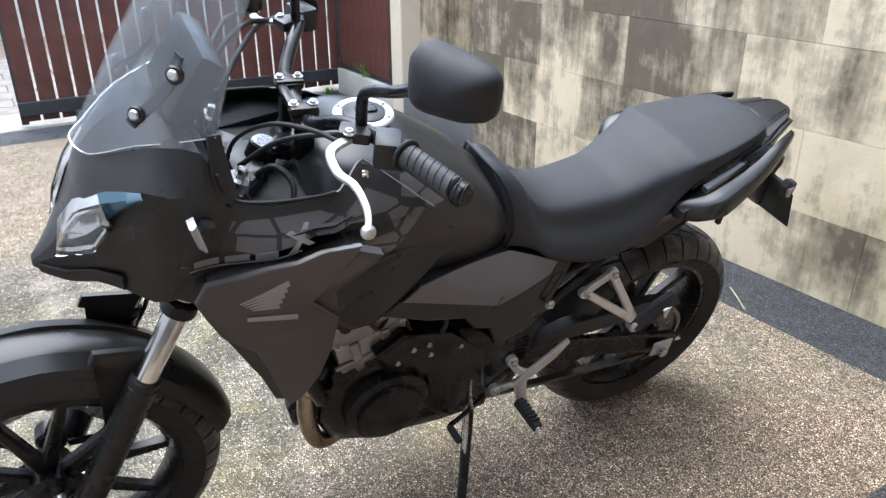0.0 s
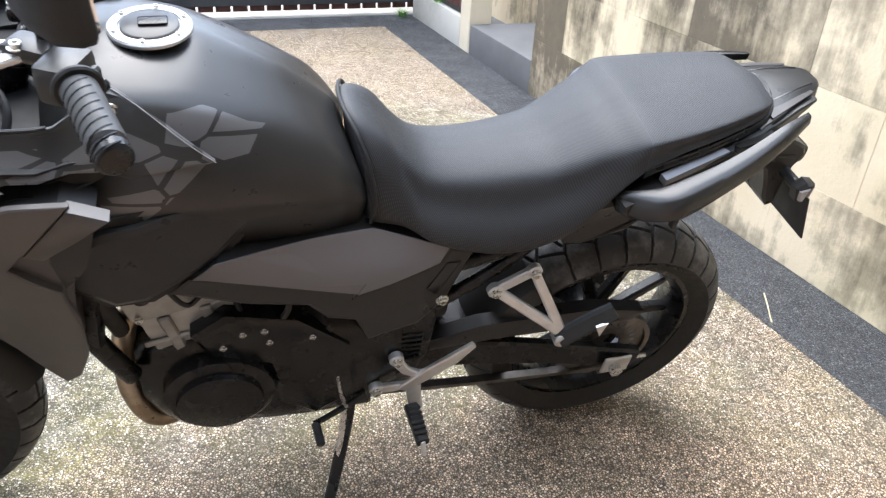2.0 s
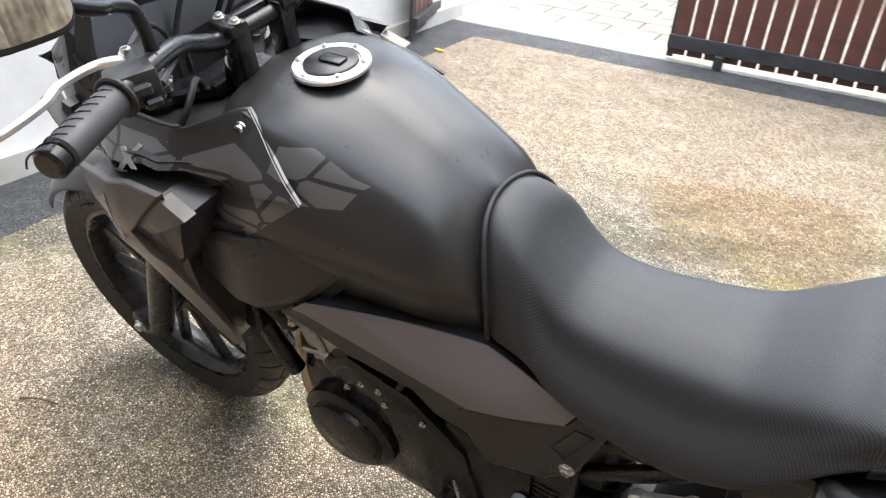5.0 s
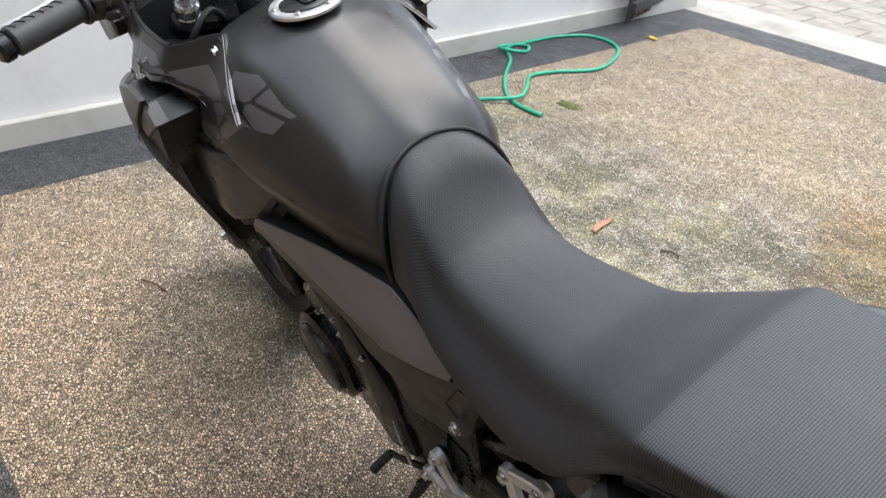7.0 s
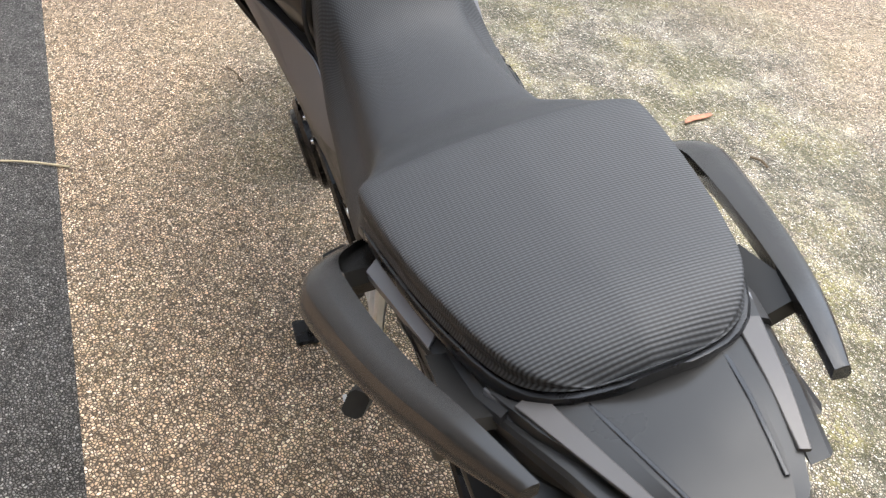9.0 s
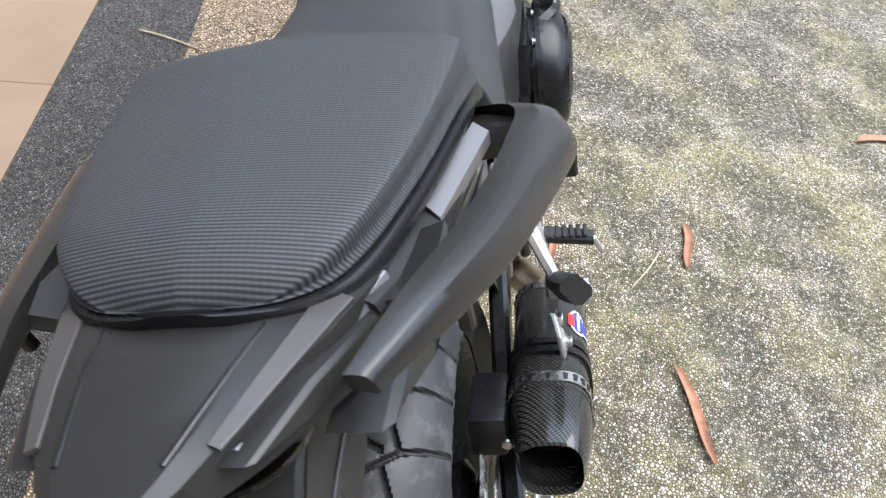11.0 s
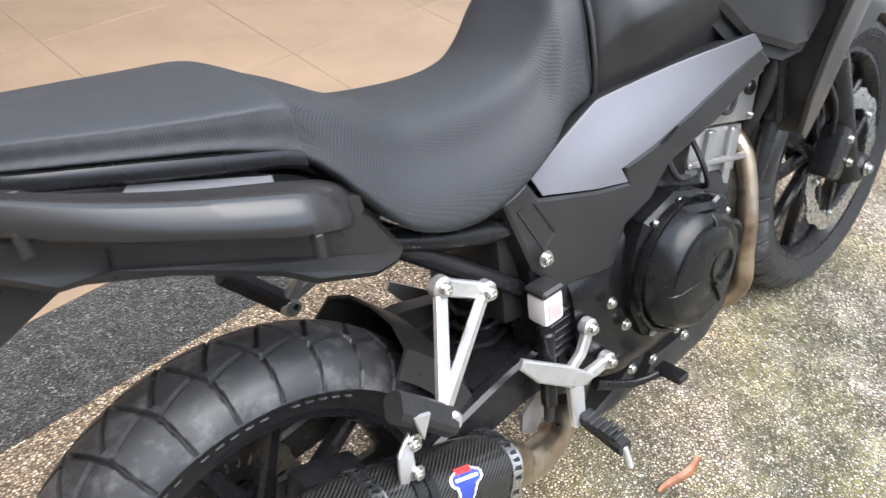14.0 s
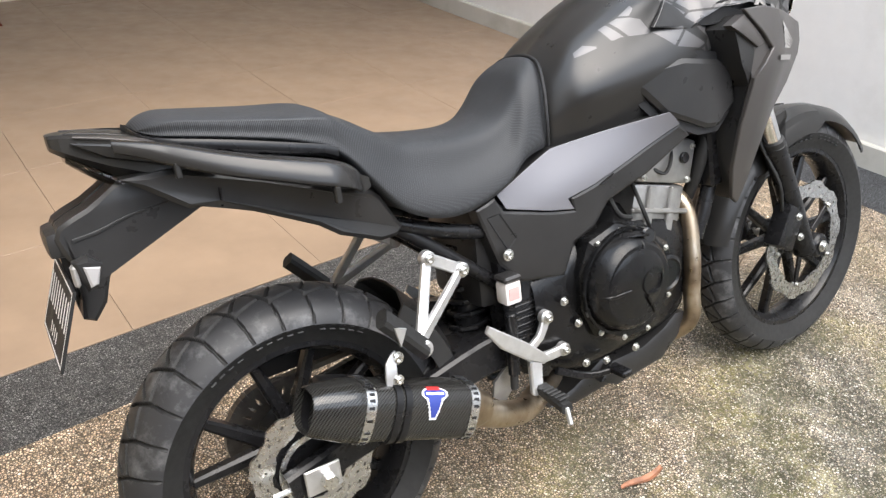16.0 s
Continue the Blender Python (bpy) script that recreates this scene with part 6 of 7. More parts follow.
# handlebar, levers, mirrors
half_bar = [(0.846, 0.364, 1.111), (0.868, 0.306, 1.112), (0.896, 0.235, 1.114), (0.935, 0.150, 1.104), (0.962, 0.095, 1.076), (0.968, 0.055, 1.064)]
bar_pts = half_bar + [(x, -y, z) for x, y, z in half_bar[::-1]]
STEER = Matrix.Translation((1.0, 0, 0)) @ Matrix.Rotation(radians(-3.5), 4, "Z") @ Matrix.Translation((-1.0, 0, 0))
bar = part("handlebar", tube_bm(bar_pts, 0.0115, 14, 6), BLACK_SATIN, bike, "black tapered handlebar")
for s in (-1, 1):
    part("bar_riser", box_bm((0.950, s * 0.040 - 0.013, 0.985), (0.986, s * 0.040 + 0.013, 1.080), 0.008, seg=2), BLACK_SATIN, bar)
    g0, g1 = Vector((0.884, s * 0.264, 1.113)), Vector((0.850, s * 0.352, 1.111))
    grip = part("grip", cyl_bm(g0, g1, 0.0178, 22, 0.003), GRIP, bar, "black ribbed rubber grip")
    d = (g1 - g0).normalized()
    for k in range(9):
        c = g0 + d * (0.012 + 0.0125 * k)
        up = Vector((0.45, 0.45 * s, 1)).normalized()
        side = d.cross(up).normalized()
        p = [c + (up * math.cos(a) + side * math.sin(a)) * 0.0180 + d * 0.006 * a for a in (-1.0, -0.5, 0.0, 0.5, 1.0)]
        part("grip_groove", tube_bm(p, 0.0011, 6, 2), GLOSS_BLACK, grip)
    part("grip_flange", cyl_bm(g0 - d * 0.005, g0 + d * 0.002, 0.024, 22, 0.002), RUBBER, grip)
    part("bar_weight", cyl_bm(g1 + d * 0.001, g1 + d * 0.020, 0.0172, 22, 0.004), BLACK_SATIN, bar)
    sw = part("switch_box", box_bm((-0.019, -0.026, -0.024), (0.019, 0.026, 0.018), 0.008, m=Matrix.Translation((0.900, s * 0.232, 1.110)) @ Matrix.Rotation(s * radians(-21), 4, "Z"), seg=2), BLACK, bar, "black switch housing")
    part("switch", box_bm((-0.030, -0.014, -0.006), (-0.020, 0.008, 0.008), 0.003, m=Matrix.Translation((0.900, s * 0.232, 1.110)) @ Matrix.Rotation(s * radians(-21), 4, "Z")), PAINT_GREY, sw)
    part("switch", box_bm((-0.032, -0.020, -0.022), (-0.020, 0.000, -0.010), 0.003, m=Matrix.Translation((0.900, s * 0.232, 1.110)) @ Matrix.Rotation(s * radians(-21), 4, "Z")), BLACK_SATIN, sw)
    perch = part("lever_perch", box_bm((-0.010, -0.016, -0.008), (0.036, 0.018, 0.010), 0.005, m=Matrix.Translation((0.922, s * 0.198, 1.112)) @ Matrix.Rotation(s * radians(-24), 4, "Z"), seg=2), PAINT_GREY, bar, "grey lever bracket with a screw")
    bolt(perch, (0.946, s * 0.202, 1.119), 1, 0.006, None, "z")
    part("lever", strip_bm([(0.946, s * 0.202, 1.110), (0.978, s * 0.224, 1.106), (0.982, s * 0.270, 1.103), (0.968, s * 0.300, 1.100), (0.966, s * 0.345, 1.094), (0.975, s * 0.378, 1.088)], (0.015, 0.008), 0.008, (0.1, 0.15 * s, 1), 5), ALU, bar, "silver alloy hand lever")
    ball = bmesh.new()
    bmesh.ops.create_uvsphere(ball, u_segments=16, v_segments=10, radius=0.0098, matrix=Matrix.Translation((0.976, s * 0.381, 1.0875)))
    part("lever_ball", ball, ALU, bar)
    # mirror
    mir = part("mirror_stem", tube_bm([(0.922, s * 0.184, 1.108), (0.924, s * 0.185, 1.150), (0.923, s * 0.192, 1.172), (0.914, s * 0.214, 1.186), (0.898, s * 0.242, 1.198), (0.888, s * 0.300, 1.232)], 0.0085, 12, 5), BLACK_SATIN, bike, "black mirror arm")
    MM = Matrix.Translation((0.873, s * 0.337, 1.250)) @ Matrix.Rotation(s * radians(22), 4, "Z") @ Matrix.Rotation(radians(4), 4, "Y") @ Matrix.Rotation(s * radians(8), 4, "X")
    rings = []
    for xx, a, b in ((-0.020, 0.066, 0.040), (-0.018, 0.0695, 0.0435), (-0.008, 0.070, 0.044), (0.008, 0.063, 0.039), (0.020, 0.043, 0.026), (0.026, 0.02, 0.012)):
        ring = []
        for q in range(40):
            t = 2 * math.pi * q / 40
            c, sn = math.cos(t), math.sin(t)
            yy, zz = a * math.copysign(abs(c) ** 0.5, c) * 0.97, b * 0.97 * math.copysign(abs(sn) ** 0.5, sn)
            ring.append(MM @ Vector((xx, s * (yy + 0.02 * zz / b * 0.35), zz * (1 - 0.16 * yy / a * 1.0))))
        rings.append(ring)
    mh = part("mirror_housing", rings_bm(rings), MATT_BLACK, mir, "matt black mirror shell", 60)
    gl = []
    for q in range(40):
        t = 2 * math.pi * q / 40
        c, sn = math.cos(t), math.sin(t)
        yy, zz = 0.061 * math.copysign(abs(c) ** 0.5, c), 0.0355 * math.copysign(abs(sn) ** 0.5, sn)
        gl.append((yy, zz))
    rings = [[MM @ Vector((xo, s * (yy + 0.007 * zz / 0.037), zz * (1 - 0.16 * yy / 0.064))) for yy, zz in gl] for xo in (-0.0225, -0.0195)]
    part("mirror_glass", rings_bm(rings), MIRROR, mir, "mirror glass")
    mir.matrix_local = STEER
bar.matrix_local = STEER
for pts, r in (([(0.968, 0.205, 1.104), (1.000, 0.165, 1.108), (1.045, 0.110, 1.092), (1.085, 0.062, 1.040), (1.10, 0.05, 0.96)], 0.0035), ([(0.900, 0.215, 1.100), (0.955, 0.150, 1.085), (1.020, 0.090, 1.050), (1.075, 0.050, 0.990)], 0.0045), ([(0.955, -0.205, 1.112), (1.010, -0.150, 1.130), (1.075, -0.090, 1.100), (1.115, -0.045, 1.010)], 0.0045),
               ([(0.930, -0.235, 1.105), (0.990, -0.165, 1.112), (1.060, -0.075, 1.075), (1.100, -0.030, 0.985)], 0.0045), ([(0.985, -0.205, 1.128), (1.050, -0.120, 1.150), (1.110, -0.020, 1.090), (1.115, 0.045, 0.990)], 0.0040), ([(1.030, 0.150, 0.935), (1.010, 0.120, 0.985), (1.030, 0.080, 1.000), (1.060, 0.050, 0.960)], 0.0050)):
    part("cable", tube_bm(pts, r, 8, 8), RUBBER, bike)
# the clamp that holds the bar: two caps joined by a bridge, four screws
for s in (-1, 1):
    cap_block = part("bar_clamp", box_bm((0.946, s * 0.046 - 0.015, 1.066), (0.992, s * 0.046 + 0.015, 1.084), 0.006, seg=2), BLACK_SATIN, bar)
    for dx in (0.954, 0.984):
        bolt(cap_block, (dx, s * 0.046, 1.084), 1, 0.0055, BOLT, "z")
part("clamp_bridge", box_bm((0.976, -0.040, 1.068), (0.990, 0.040, 1.080), 0.004, seg=2), BLACK_SATIN, bar)
part("fluid_cup", cyl_bm((0.985, -0.20, 1.135), (0.985, -0.20, 1.172), 0.022, 20, 0.004), GLOSS_BLACK, bike, "front brake fluid cup")
part("cockpit_tray", box_bm((0.955, -0.168, 0.895), (1.17, 0.168, 0.925), 0.008), MATT_BLACK, bike)
part("cockpit_liner", loft_bm([(0.96, [(0.05, 0.86), (0.13, 0.88), (0.150, 0.93), (0.12, 0.95), (0.05, 0.955)]), (1.06, [(0.05, 0.84), (0.15, 0.88), (0.165, 0.935), (0.13, 0.95), (0.05, 0.95)]), (1.16, [(0.05, 0.85), (0.14, 0.88), (0.155, 0.935), (0.12, 0.950), (0.05, 0.950)])], 3, 3), MATT_BLACK, bike)

# tail
tail = part("tail_cowl", loft_bm([
    (-0.237, [(0.010, 0.893), (0.022, 0.900), (0.020, 0.910), (0.014, 0.914), (0.0, 0.914)]),
    (-0.224, [(0.026, 0.884), (0.040, 0.893), (0.034, 0.911), (0.024, 0.915), (0.0, 0.915)]),
    (-0.170, [(0.048, 0.848), (0.070, 0.866), (0.060, 0.903), (0.042, 0.908), (0.0, 0.909)]),
    (-0.090, [(0.076, 0.812), (0.104, 0.838), (0.094, 0.880), (0.050, 0.888), (0.0, 0.889)]),
    (0.040, [(0.082, 0.758), (0.108, 0.798), (0.106, 0.846), (0.050, 0.852), (0.0, 0.853)]),
    (0.140, [(0.082, 0.705), (0.108, 0.748), (0.106, 0.806), (0.050, 0.812), (0.0, 0.814)]),
    (0.225, [(0.080, 0.662), (0.100, 0.690), (0.100, 0.742), (0.050, 0.748), (0.0, 0.750)])], 2, 1), PAINT_GREY, bike, "dark grey faceted tail unit", 16)
RAIL_ROWS = [(-0.168, 0.093, 0.904, 0.107, 0.891), (-0.140, 0.103, 0.899, 0.123, 0.882), (-0.105, 0.115, 0.891, 0.141, 0.868), (-0.045, 0.135, 0.871, 0.167, 0.845), (0.020, 0.152, 0.852, 0.189, 0.825), (0.080, 0.163, 0.837, 0.206, 0.807), (0.105, 0.166, 0.830, 0.208, 0.800), (0.128, 0.162, 0.821, 0.200, 0.791), (0.150, 0.147, 0.807, 0.178, 0.778), (0.170, 0.124, 0.790, 0.143, 0.768)]
for s in (-1, 1):
    part("tail_flash", panel_bm([(-0.212, 0.904), (-0.165, 0.896), (-0.085, 0.866), (-0.105, 0.856), (-0.175, 0.878)], lambda x, z: 0.104 + 0.36 * (x + 0.08), 0.012, 0.003, 0.003, s), PAINT_GREY, tail)
    ts = part("tail_side", panel_bm([(-0.168, 0.850), (-0.100, 0.852), (0.020, 0.815), (0.130, 0.775), (0.188, 0.757), (0.206, 0.742), (0.240, 0.682), (0.228, 0.668), (0.196, 0.668), (0.124, 0.698), (0.092, 0.722), (0.020, 0.757), (-0.047, 0.788), (-0.090, 0.792)], lambda x, z: 0.110 + 0.014 * max(0.0, 1.0 - abs(x - 0.12) / 0.16) - 0.10 * max(0.0, -0.05 - x), 0.03, 0.007, 0.005, s), BLACK, tail, "black lower tail panel")
    part("tail_seam", panel_bm([(-0.046, 0.786), (-0.043, 0.785), (-0.041, 0.812), (-0.044, 0.813)], lambda x, z: 0.1135, 0.004, 0.0006, 0.0, s), GLOSS_BLACK, ts)
    part("tail_clip", box_bm((-0.104, s * 0.138 - 0.005, 0.842), (-0.095, s * 0.138 + 0.004, 0.866), 0.002), PAINT_GREY, tail)
    part("tail_clip", box_bm((0.093, s * 0.200 - 0.008, 0.770), (0.103, s * 0.200 + 0.004, 0.796), 0.002), PAINT_GREY, tail)
    # grab rail: a sharp inner edge, a broad rounded outer face, an upright inner wall
    rings = []
    for x, y0, z0, y1, z1 in spline(RAIL_ROWS, 5):
        w, h = y1 - y0, z0 - z1
        deep = 0.55 * h + 0.006
        ring = ((-0.06 * w, 0.0), (0.28 * w, 0.0), (0.60 * w, -0.08 * h), (0.74 * w, -0.20 * h), (0.90 * w, -0.58 * h), (1.00 * w, -h), (0.99 * w, -1.18 * h), (0.88 * w, -1.30 * h), (0.45 * w, -1.15 * h), (0.06 * w, -deep), (-0.04 * w, -0.5 * deep))
        rings.append([(x, s * (y0 + a), z0 + b) for a, b in ring])
    grab = part("grab_rail", rings_bm(rings), RAIL, bike, "dark grey moulded passenger grab rail", 30)
    part("grab_arm", rings_bm([[(-0.104, s * y, z), (-0.034, s * y, z - 0.022), (-0.030, s * y, z - 0.032), (-0.038, s * y, z - 0.038), (-0.098, s * y, z - 0.020), (-0.108, s * y, z - 0.010)] for y, z in ((0.070, 0.866), (0.100, 0.876), (0.124, 0.885))]), PAINT_GREY, grab)
    part("grab_arm", rings_bm([[(0.108, s * y, z), (0.170, s * y, z - 0.030), (0.172, s * y, z - 0.045), (0.160, s * y, z - 0.052), (0.104, s * y, z - 0.028), (0.100, s * y, z - 0.012)] for y, z in ((0.080, 0.802), (0.135, 0.816), (0.162, 0.818))]), RAIL, grab)
    # dark channel under the seat's rim, pale inserts beside it
    part("tail_ledge", strip_bm([(0.160, s * 0.112, 0.780), (0.05, s * 0.110, 0.824), (-0.04, s * 0.098, 0.853), (-0.105, s * 0.080, 0.875)], (0.044, 0.034), 0.018, (0, 0.30 * s, 1), 4), MATT_BLACK, tail)
    top = [(-0.009, 0.106, 0.856), (0.104, 0.131, 0.827), (0.098, 0.143, 0.822), (-0.022, 0.119, 0.853)]
    part("tail_insert", rings_bm([[(x, s * y, z - d) for x, y, z in top] for d in (0.012, 0.001, 0.0)]), INSERT, tail, "silver-grey tail insert")
    part("tail_insert", strip_bm([(-0.086, s * 0.0965, 0.8720), (-0.159, s * 0.0685, 0.8860), (-0.204, s * 0.0490, 0.9010)], (0.013, 0.004), 0.004, (0, 0.95 * s, 0.28), 3), INSERT, tail, "silver-grey tail insert")
    part("tail_insert", strip_bm([(-0.108, s * 0.0765, 0.8890), (-0.160, s * 0.0600, 0.9020), (-0.206, s * 0.0435, 0.9105)], (0.018, 0.007), 0.003, (0, 0.12 * s, 0.99), 3), WING, tail, "gunmetal tail insert")
    part("tail_ridge", strip_bm([(-0.118, s * 0.048, 0.8935), (-0.165, s * 0.038, 0.9065), (-0.216, s * 0.025, 0.9145)], (0.004, 0.003), 0.003, (0, 0, 1), 2), GLOSS_BLACK, tail)
part("tail_light", loft_bm([(-0.222, [(0.022, 0.874), (0.034, 0.880), (0.030, 0.888), (0.0, 0.889)]), (-0.195, [(0.034, 0.850), (0.052, 0.858), (0.048, 0.868), (0.0, 0.869)]), (-0.158, [(0.035, 0.824), (0.056, 0.832), (0.052, 0.845), (0.0, 0.846)])], 3, 3), GLASS, bike, "clear tail lamp lens")
for s in (-1, 1):
    part("rear_fender", panel_bm([(-0.158, 0.848), (-0.186, 0.828), (-0.214, 0.812), (-0.238, 0.803), (-0.256, 0.794), (-0.264, 0.778), (-0.258, 0.754), (-0.250, 0.738), (-0.250, 0.690), (-0.256, 0.656), (-0.240, 0.648), (-0.220, 0.672), (-0.208, 0.706), (-0.190, 0.742), (-0.164, 0.768), (-0.136, 0.774), (-0.044, 0.784), (-0.046, 0.822), (-0.090, 0.846)], lambda x, z: 0.048 + 0.10 * max(0.0, x + 0.18), 0.045, 0.006, 0.004, s), BLACK, bike, "black number plate carrier")
    part("fender_crease", strip_bm([(-0.242, s * 0.053, 0.772), (-0.205, s * 0.054, 0.778), (-0.165, s * 0.056, 0.790), (-0.10, s * 0.060, 0.800)], (0.006, 0.003), 0.004, (0, 1, 0), 3), BLACK, bike)
    ind = part("indicator", panel_bm([(-0.254, 0.756), (-0.234, 0.760), (-0.218, 0.746), (-0.230, 0.716), (-0.244, 0.714)], lambda x, z: 0.112, 0.018, 0.005, 0.006, s), BLACK, bike, "small black turn signal with a pale lens")
    part("indicator_lens", box_bm((-0.258, s * 0.105 - 0.010, 0.722), (-0.250, s * 0.105 + 0.010, 0.752), 0.003), DECAL, ind)
    part("indicator_lens", panel_bm([(-0.243, 0.750), (-0.222, 0.745), (-0.230, 0.722), (-0.240, 0.720)], lambda x, z: 0.1195, 0.006, 0.003, 0.002, s), MILKY, ind)
    part("indicator_stalk", cyl_bm((-0.236, s * 0.04, 0.738), (-0.236, s * 0.100, 0.738), 0.011, 14, 0.003), BLACK, ind)
part("plate_lamp", box_bm((-0.276, -0.046, 0.748), (-0.240, 0.046, 0.788), 0.012, seg=2), BLACK, bike)
PM = Matrix.Translation((-0.280, 0, 0.664)) @ Matrix.Rotation(radians(22), 4, "Y")
plate = part("number_plate", box_bm((-0.004, -0.115, -0.058), (0.0, 0.115, 0.058), 0.0012, m=PM), MATT_BLACK, bike, "black number plate with pale bars")
for y0, y1, z0, z1 in ((-0.118, 0.118, 0.053, 0.056), (-0.118, 0.118, -0.056, -0.053), (-0.118, -0.115, -0.053, 0.053), (0.115, 0.118, -0.053, 0.053), *[(-0.102 + 0.026 * k, -0.094 + 0.026 * k, -0.008, 0.038) for k in range(9)], *[(-0.036 + 0.022 * k, -0.030 + 0.022 * k, -0.044, -0.026) for k in range(4)]):
    part("plate_bar", box_bm((-0.0043, y0 * 0.92, z0 * 0.97), (-0.0038, y1 * 0.92, z1 * 0.97), m=PM), WHITE, plate)

# foot controls
for s in (-1, 1):
    b1, b2, b3 = Vector((0.274, s * 0.122, 0.615)), Vector((0.340, s * 0.122, 0.575)), Vector((0.213, s * 0.178, 0.499))
    pb = part("passenger_bracket", strip_bm([b1, b2], (0.022, 0.022), 0.012, (0, 1, 0), 1), ALU, bike, "silver alloy passenger footrest bracket")
    part("bracket_leg", strip_bm([b1, b1.lerp(b3, 0.5), b3], (0.018, 0.020), 0.014, (0.1, 1, 0.25), 2), ALU, pb)
    part("bracket_leg", strip_bm([b2, b2.lerp(b3, 0.5), b3], (0.018, 0.022), 0.014, (0.1, 1, 0.25), 2), ALU, pb)
    part("bracket_boss", cyl_bm(b3 - Vector((0, s * 0.012, 0.012)), b3 + Vector((0, s * 0.016, -0.012)), 0.016, 16, 0.004), ALU, pb)
    for b in (b1, b2):
        part("boss", cyl_bm(b - Vector((0, s * 0.008, 0)), b + Vector((0, s * 0.009, 0)), 0.0145, 18, 0.003), ALU, pb)
        bolt(pb, b + Vector((0, s * 0.009, 0)), s, 0.0075)
    part("passenger_peg", strip_bm([b3 + Vector((0.004, s * 0.004, -0.016)), b3 + Vector((-0.036, s * 0.012, 0.030)), b3 + Vector((-0.076, s * 0.023, 0.074))], (0.034, 0.032), 0.026, (0.4, 0.7 * s, 0.5), 3), RUBBER, pb, "black rubber passenger peg folded up")
    part("peg_plate", panel_bm([(0.150, 0.556), (0.172, 0.548), (0.158, 0.520)], lambda x, z: 0.214, 0.004, 0.0012, 0.001, s), ALU, pb)
    f1, f2 = Vector((0.510, s * 0.138, 0.430)), Vector((0.544, s * 0.143, 0.351))
    fb = part("foot_bracket", strip_bm([f1, f1.lerp(f2, 0.45) + Vector((-0.035, 0, 0.0)), Vector((0.452, s * 0.140, 0.372))], (0.020, 0.016), 0.012, (0, 1, 0), 2), ALU, bike, "silver alloy rider footrest bracket")
    part("bracket_leg", strip_bm([f2, Vector((0.485, s * 0.142, 0.350)), Vector((0.452, s * 0.140, 0.372))], (0.022, 0.018), 0.012, (0, 1, 0), 2), ALU, fb)
    part("heel_plate", panel_bm([(0.505, 0.352), (0.455, 0.398), (0.370, 0.462), (0.362, 0.450), (0.392, 0.408), (0.45, 0.362), (0.49, 0.340)], lambda x, z: 0.150, 0.006, 0.003, 0.002, s), ALU, fb)
    part("peg_hanger", strip_bm([(0.472, s * 0.143, 0.352), (0.468, s * 0.148, 0.315), (0.462, s * 0.156, 0.288)], (0.030, 0.026), 0.014, (0, 1, 0), 2), ALU, fb)
    for b in (f1, f2):
        part("boss", cyl_bm(b - Vector((0, s * 0.010, 0)), b + Vector((0, s * 0.008, 0)), 0.014, 18, 0.003), ALU, fb)
        bolt(fb, b + Vector((0, s * 0.008, 0)), s, 0.0075)
    peg = part("foot_peg", strip_bm([(0.474, s * 0.158, 0.296), (0.468, s * 0.236, 0.288)], (0.028, 0.024), 0.020, (0, 0, 1), 1), RUBBER, bike, "black rubber-topped foot peg")
    for k in range(6):
        part("peg_rib", box_bm((0.458, s * (0.168 + 0.011 * k) - 0.0035, 0.300), (0.484, s * (0.168 + 0.011 * k) + 0.0035, 0.306), 0.0015), RUBBER, peg)
    part("peg_feeler", cyl_bm((0.468, s * 0.234, 0.290), (0.465, s * 0.248, 0.260), 0.005, 10, 0.002), ALU, peg)
# gear lever and side stand on the left
sl = part("gear_lever", strip_bm([(0.560, 0.135, 0.330), (0.610, 0.150, 0.312), (0.662, 0.160, 0.290)], (0.014, 0.011), 0.009, (0, 1, 0), 3), BLACK_SATIN, bike, "black gear lever")
part("toe_peg", cyl_bm((0.660, 0.158, 0.290), (0.655, 0.205, 0.285), 0.0085, 14, 0.003), RUBBER, sl)
part("gear_linkage", tube_bm([(0.60, 0.150, 0.316), (0.612, 0.150, 0.36), (0.62, 0.148, 0.42)], 0.004, 8, 2), STEEL, sl)
stand = part("side_stand", strip_bm([(0.585, 0.110, 0.300), (0.600, 0.150, 0.235), (0.640, 0.232, 0.135), (0.668, 0.284, 0.088)], (0.026, 0.020), 0.016, (0.2, 1, 0.9), 3), BLACK_SATIN, bike, "black steel side stand, down")
foot_m = Matrix.Translation((0.672, 0.293, 0.0815)) @ Matrix.Rotation(radians(LEAN), 4, "X")
part("stand_foot", box_bm((-0.035, -0.022, -0.006), (0.030, 0.026, 0.004), 0.003, m=foot_m), BLACK_SATIN, stand)
part("stand_spring", tube_bm([(0.60, 0.125, 0.305), (0.606, 0.150, 0.25), (0.62, 0.185, 0.19)], 0.007, 8, 2), STEEL, stand)
part("stand_bracket", box_bm((0.545, 0.085, 0.275), (0.625, 0.125, 0.335), 0.008, seg=2), BLACK_SATIN, bike)
# rear brake pedal and fluid bottle on the right
bp = part("brake_pedal", strip_bm([(0.535, -0.130, 0.300), (0.60, -0.150, 0.272), (0.655, -0.165, 0.270)], (0.016, 0.012), 0.009, (0, 1, 0), 3), BLACK_SATIN, bike, "black rear brake pedal")
part("pedal_pad", box_bm((0.645, -0.205, 0.266), (0.672, -0.155, 0.280), 0.003), BLACK_SATIN, bp)
cup = part("brake_fluid_bottle", box_bm((0.416, -0.148, 0.484), (0.452, -0.114, 0.528), 0.006, seg=2), worn("milky_plastic", (0.72, 0.68, 0.66), 0.35, grain=700, grain_bump=0.05, amount=0.06), bike, "milky white brake fluid bottle with a black lid")
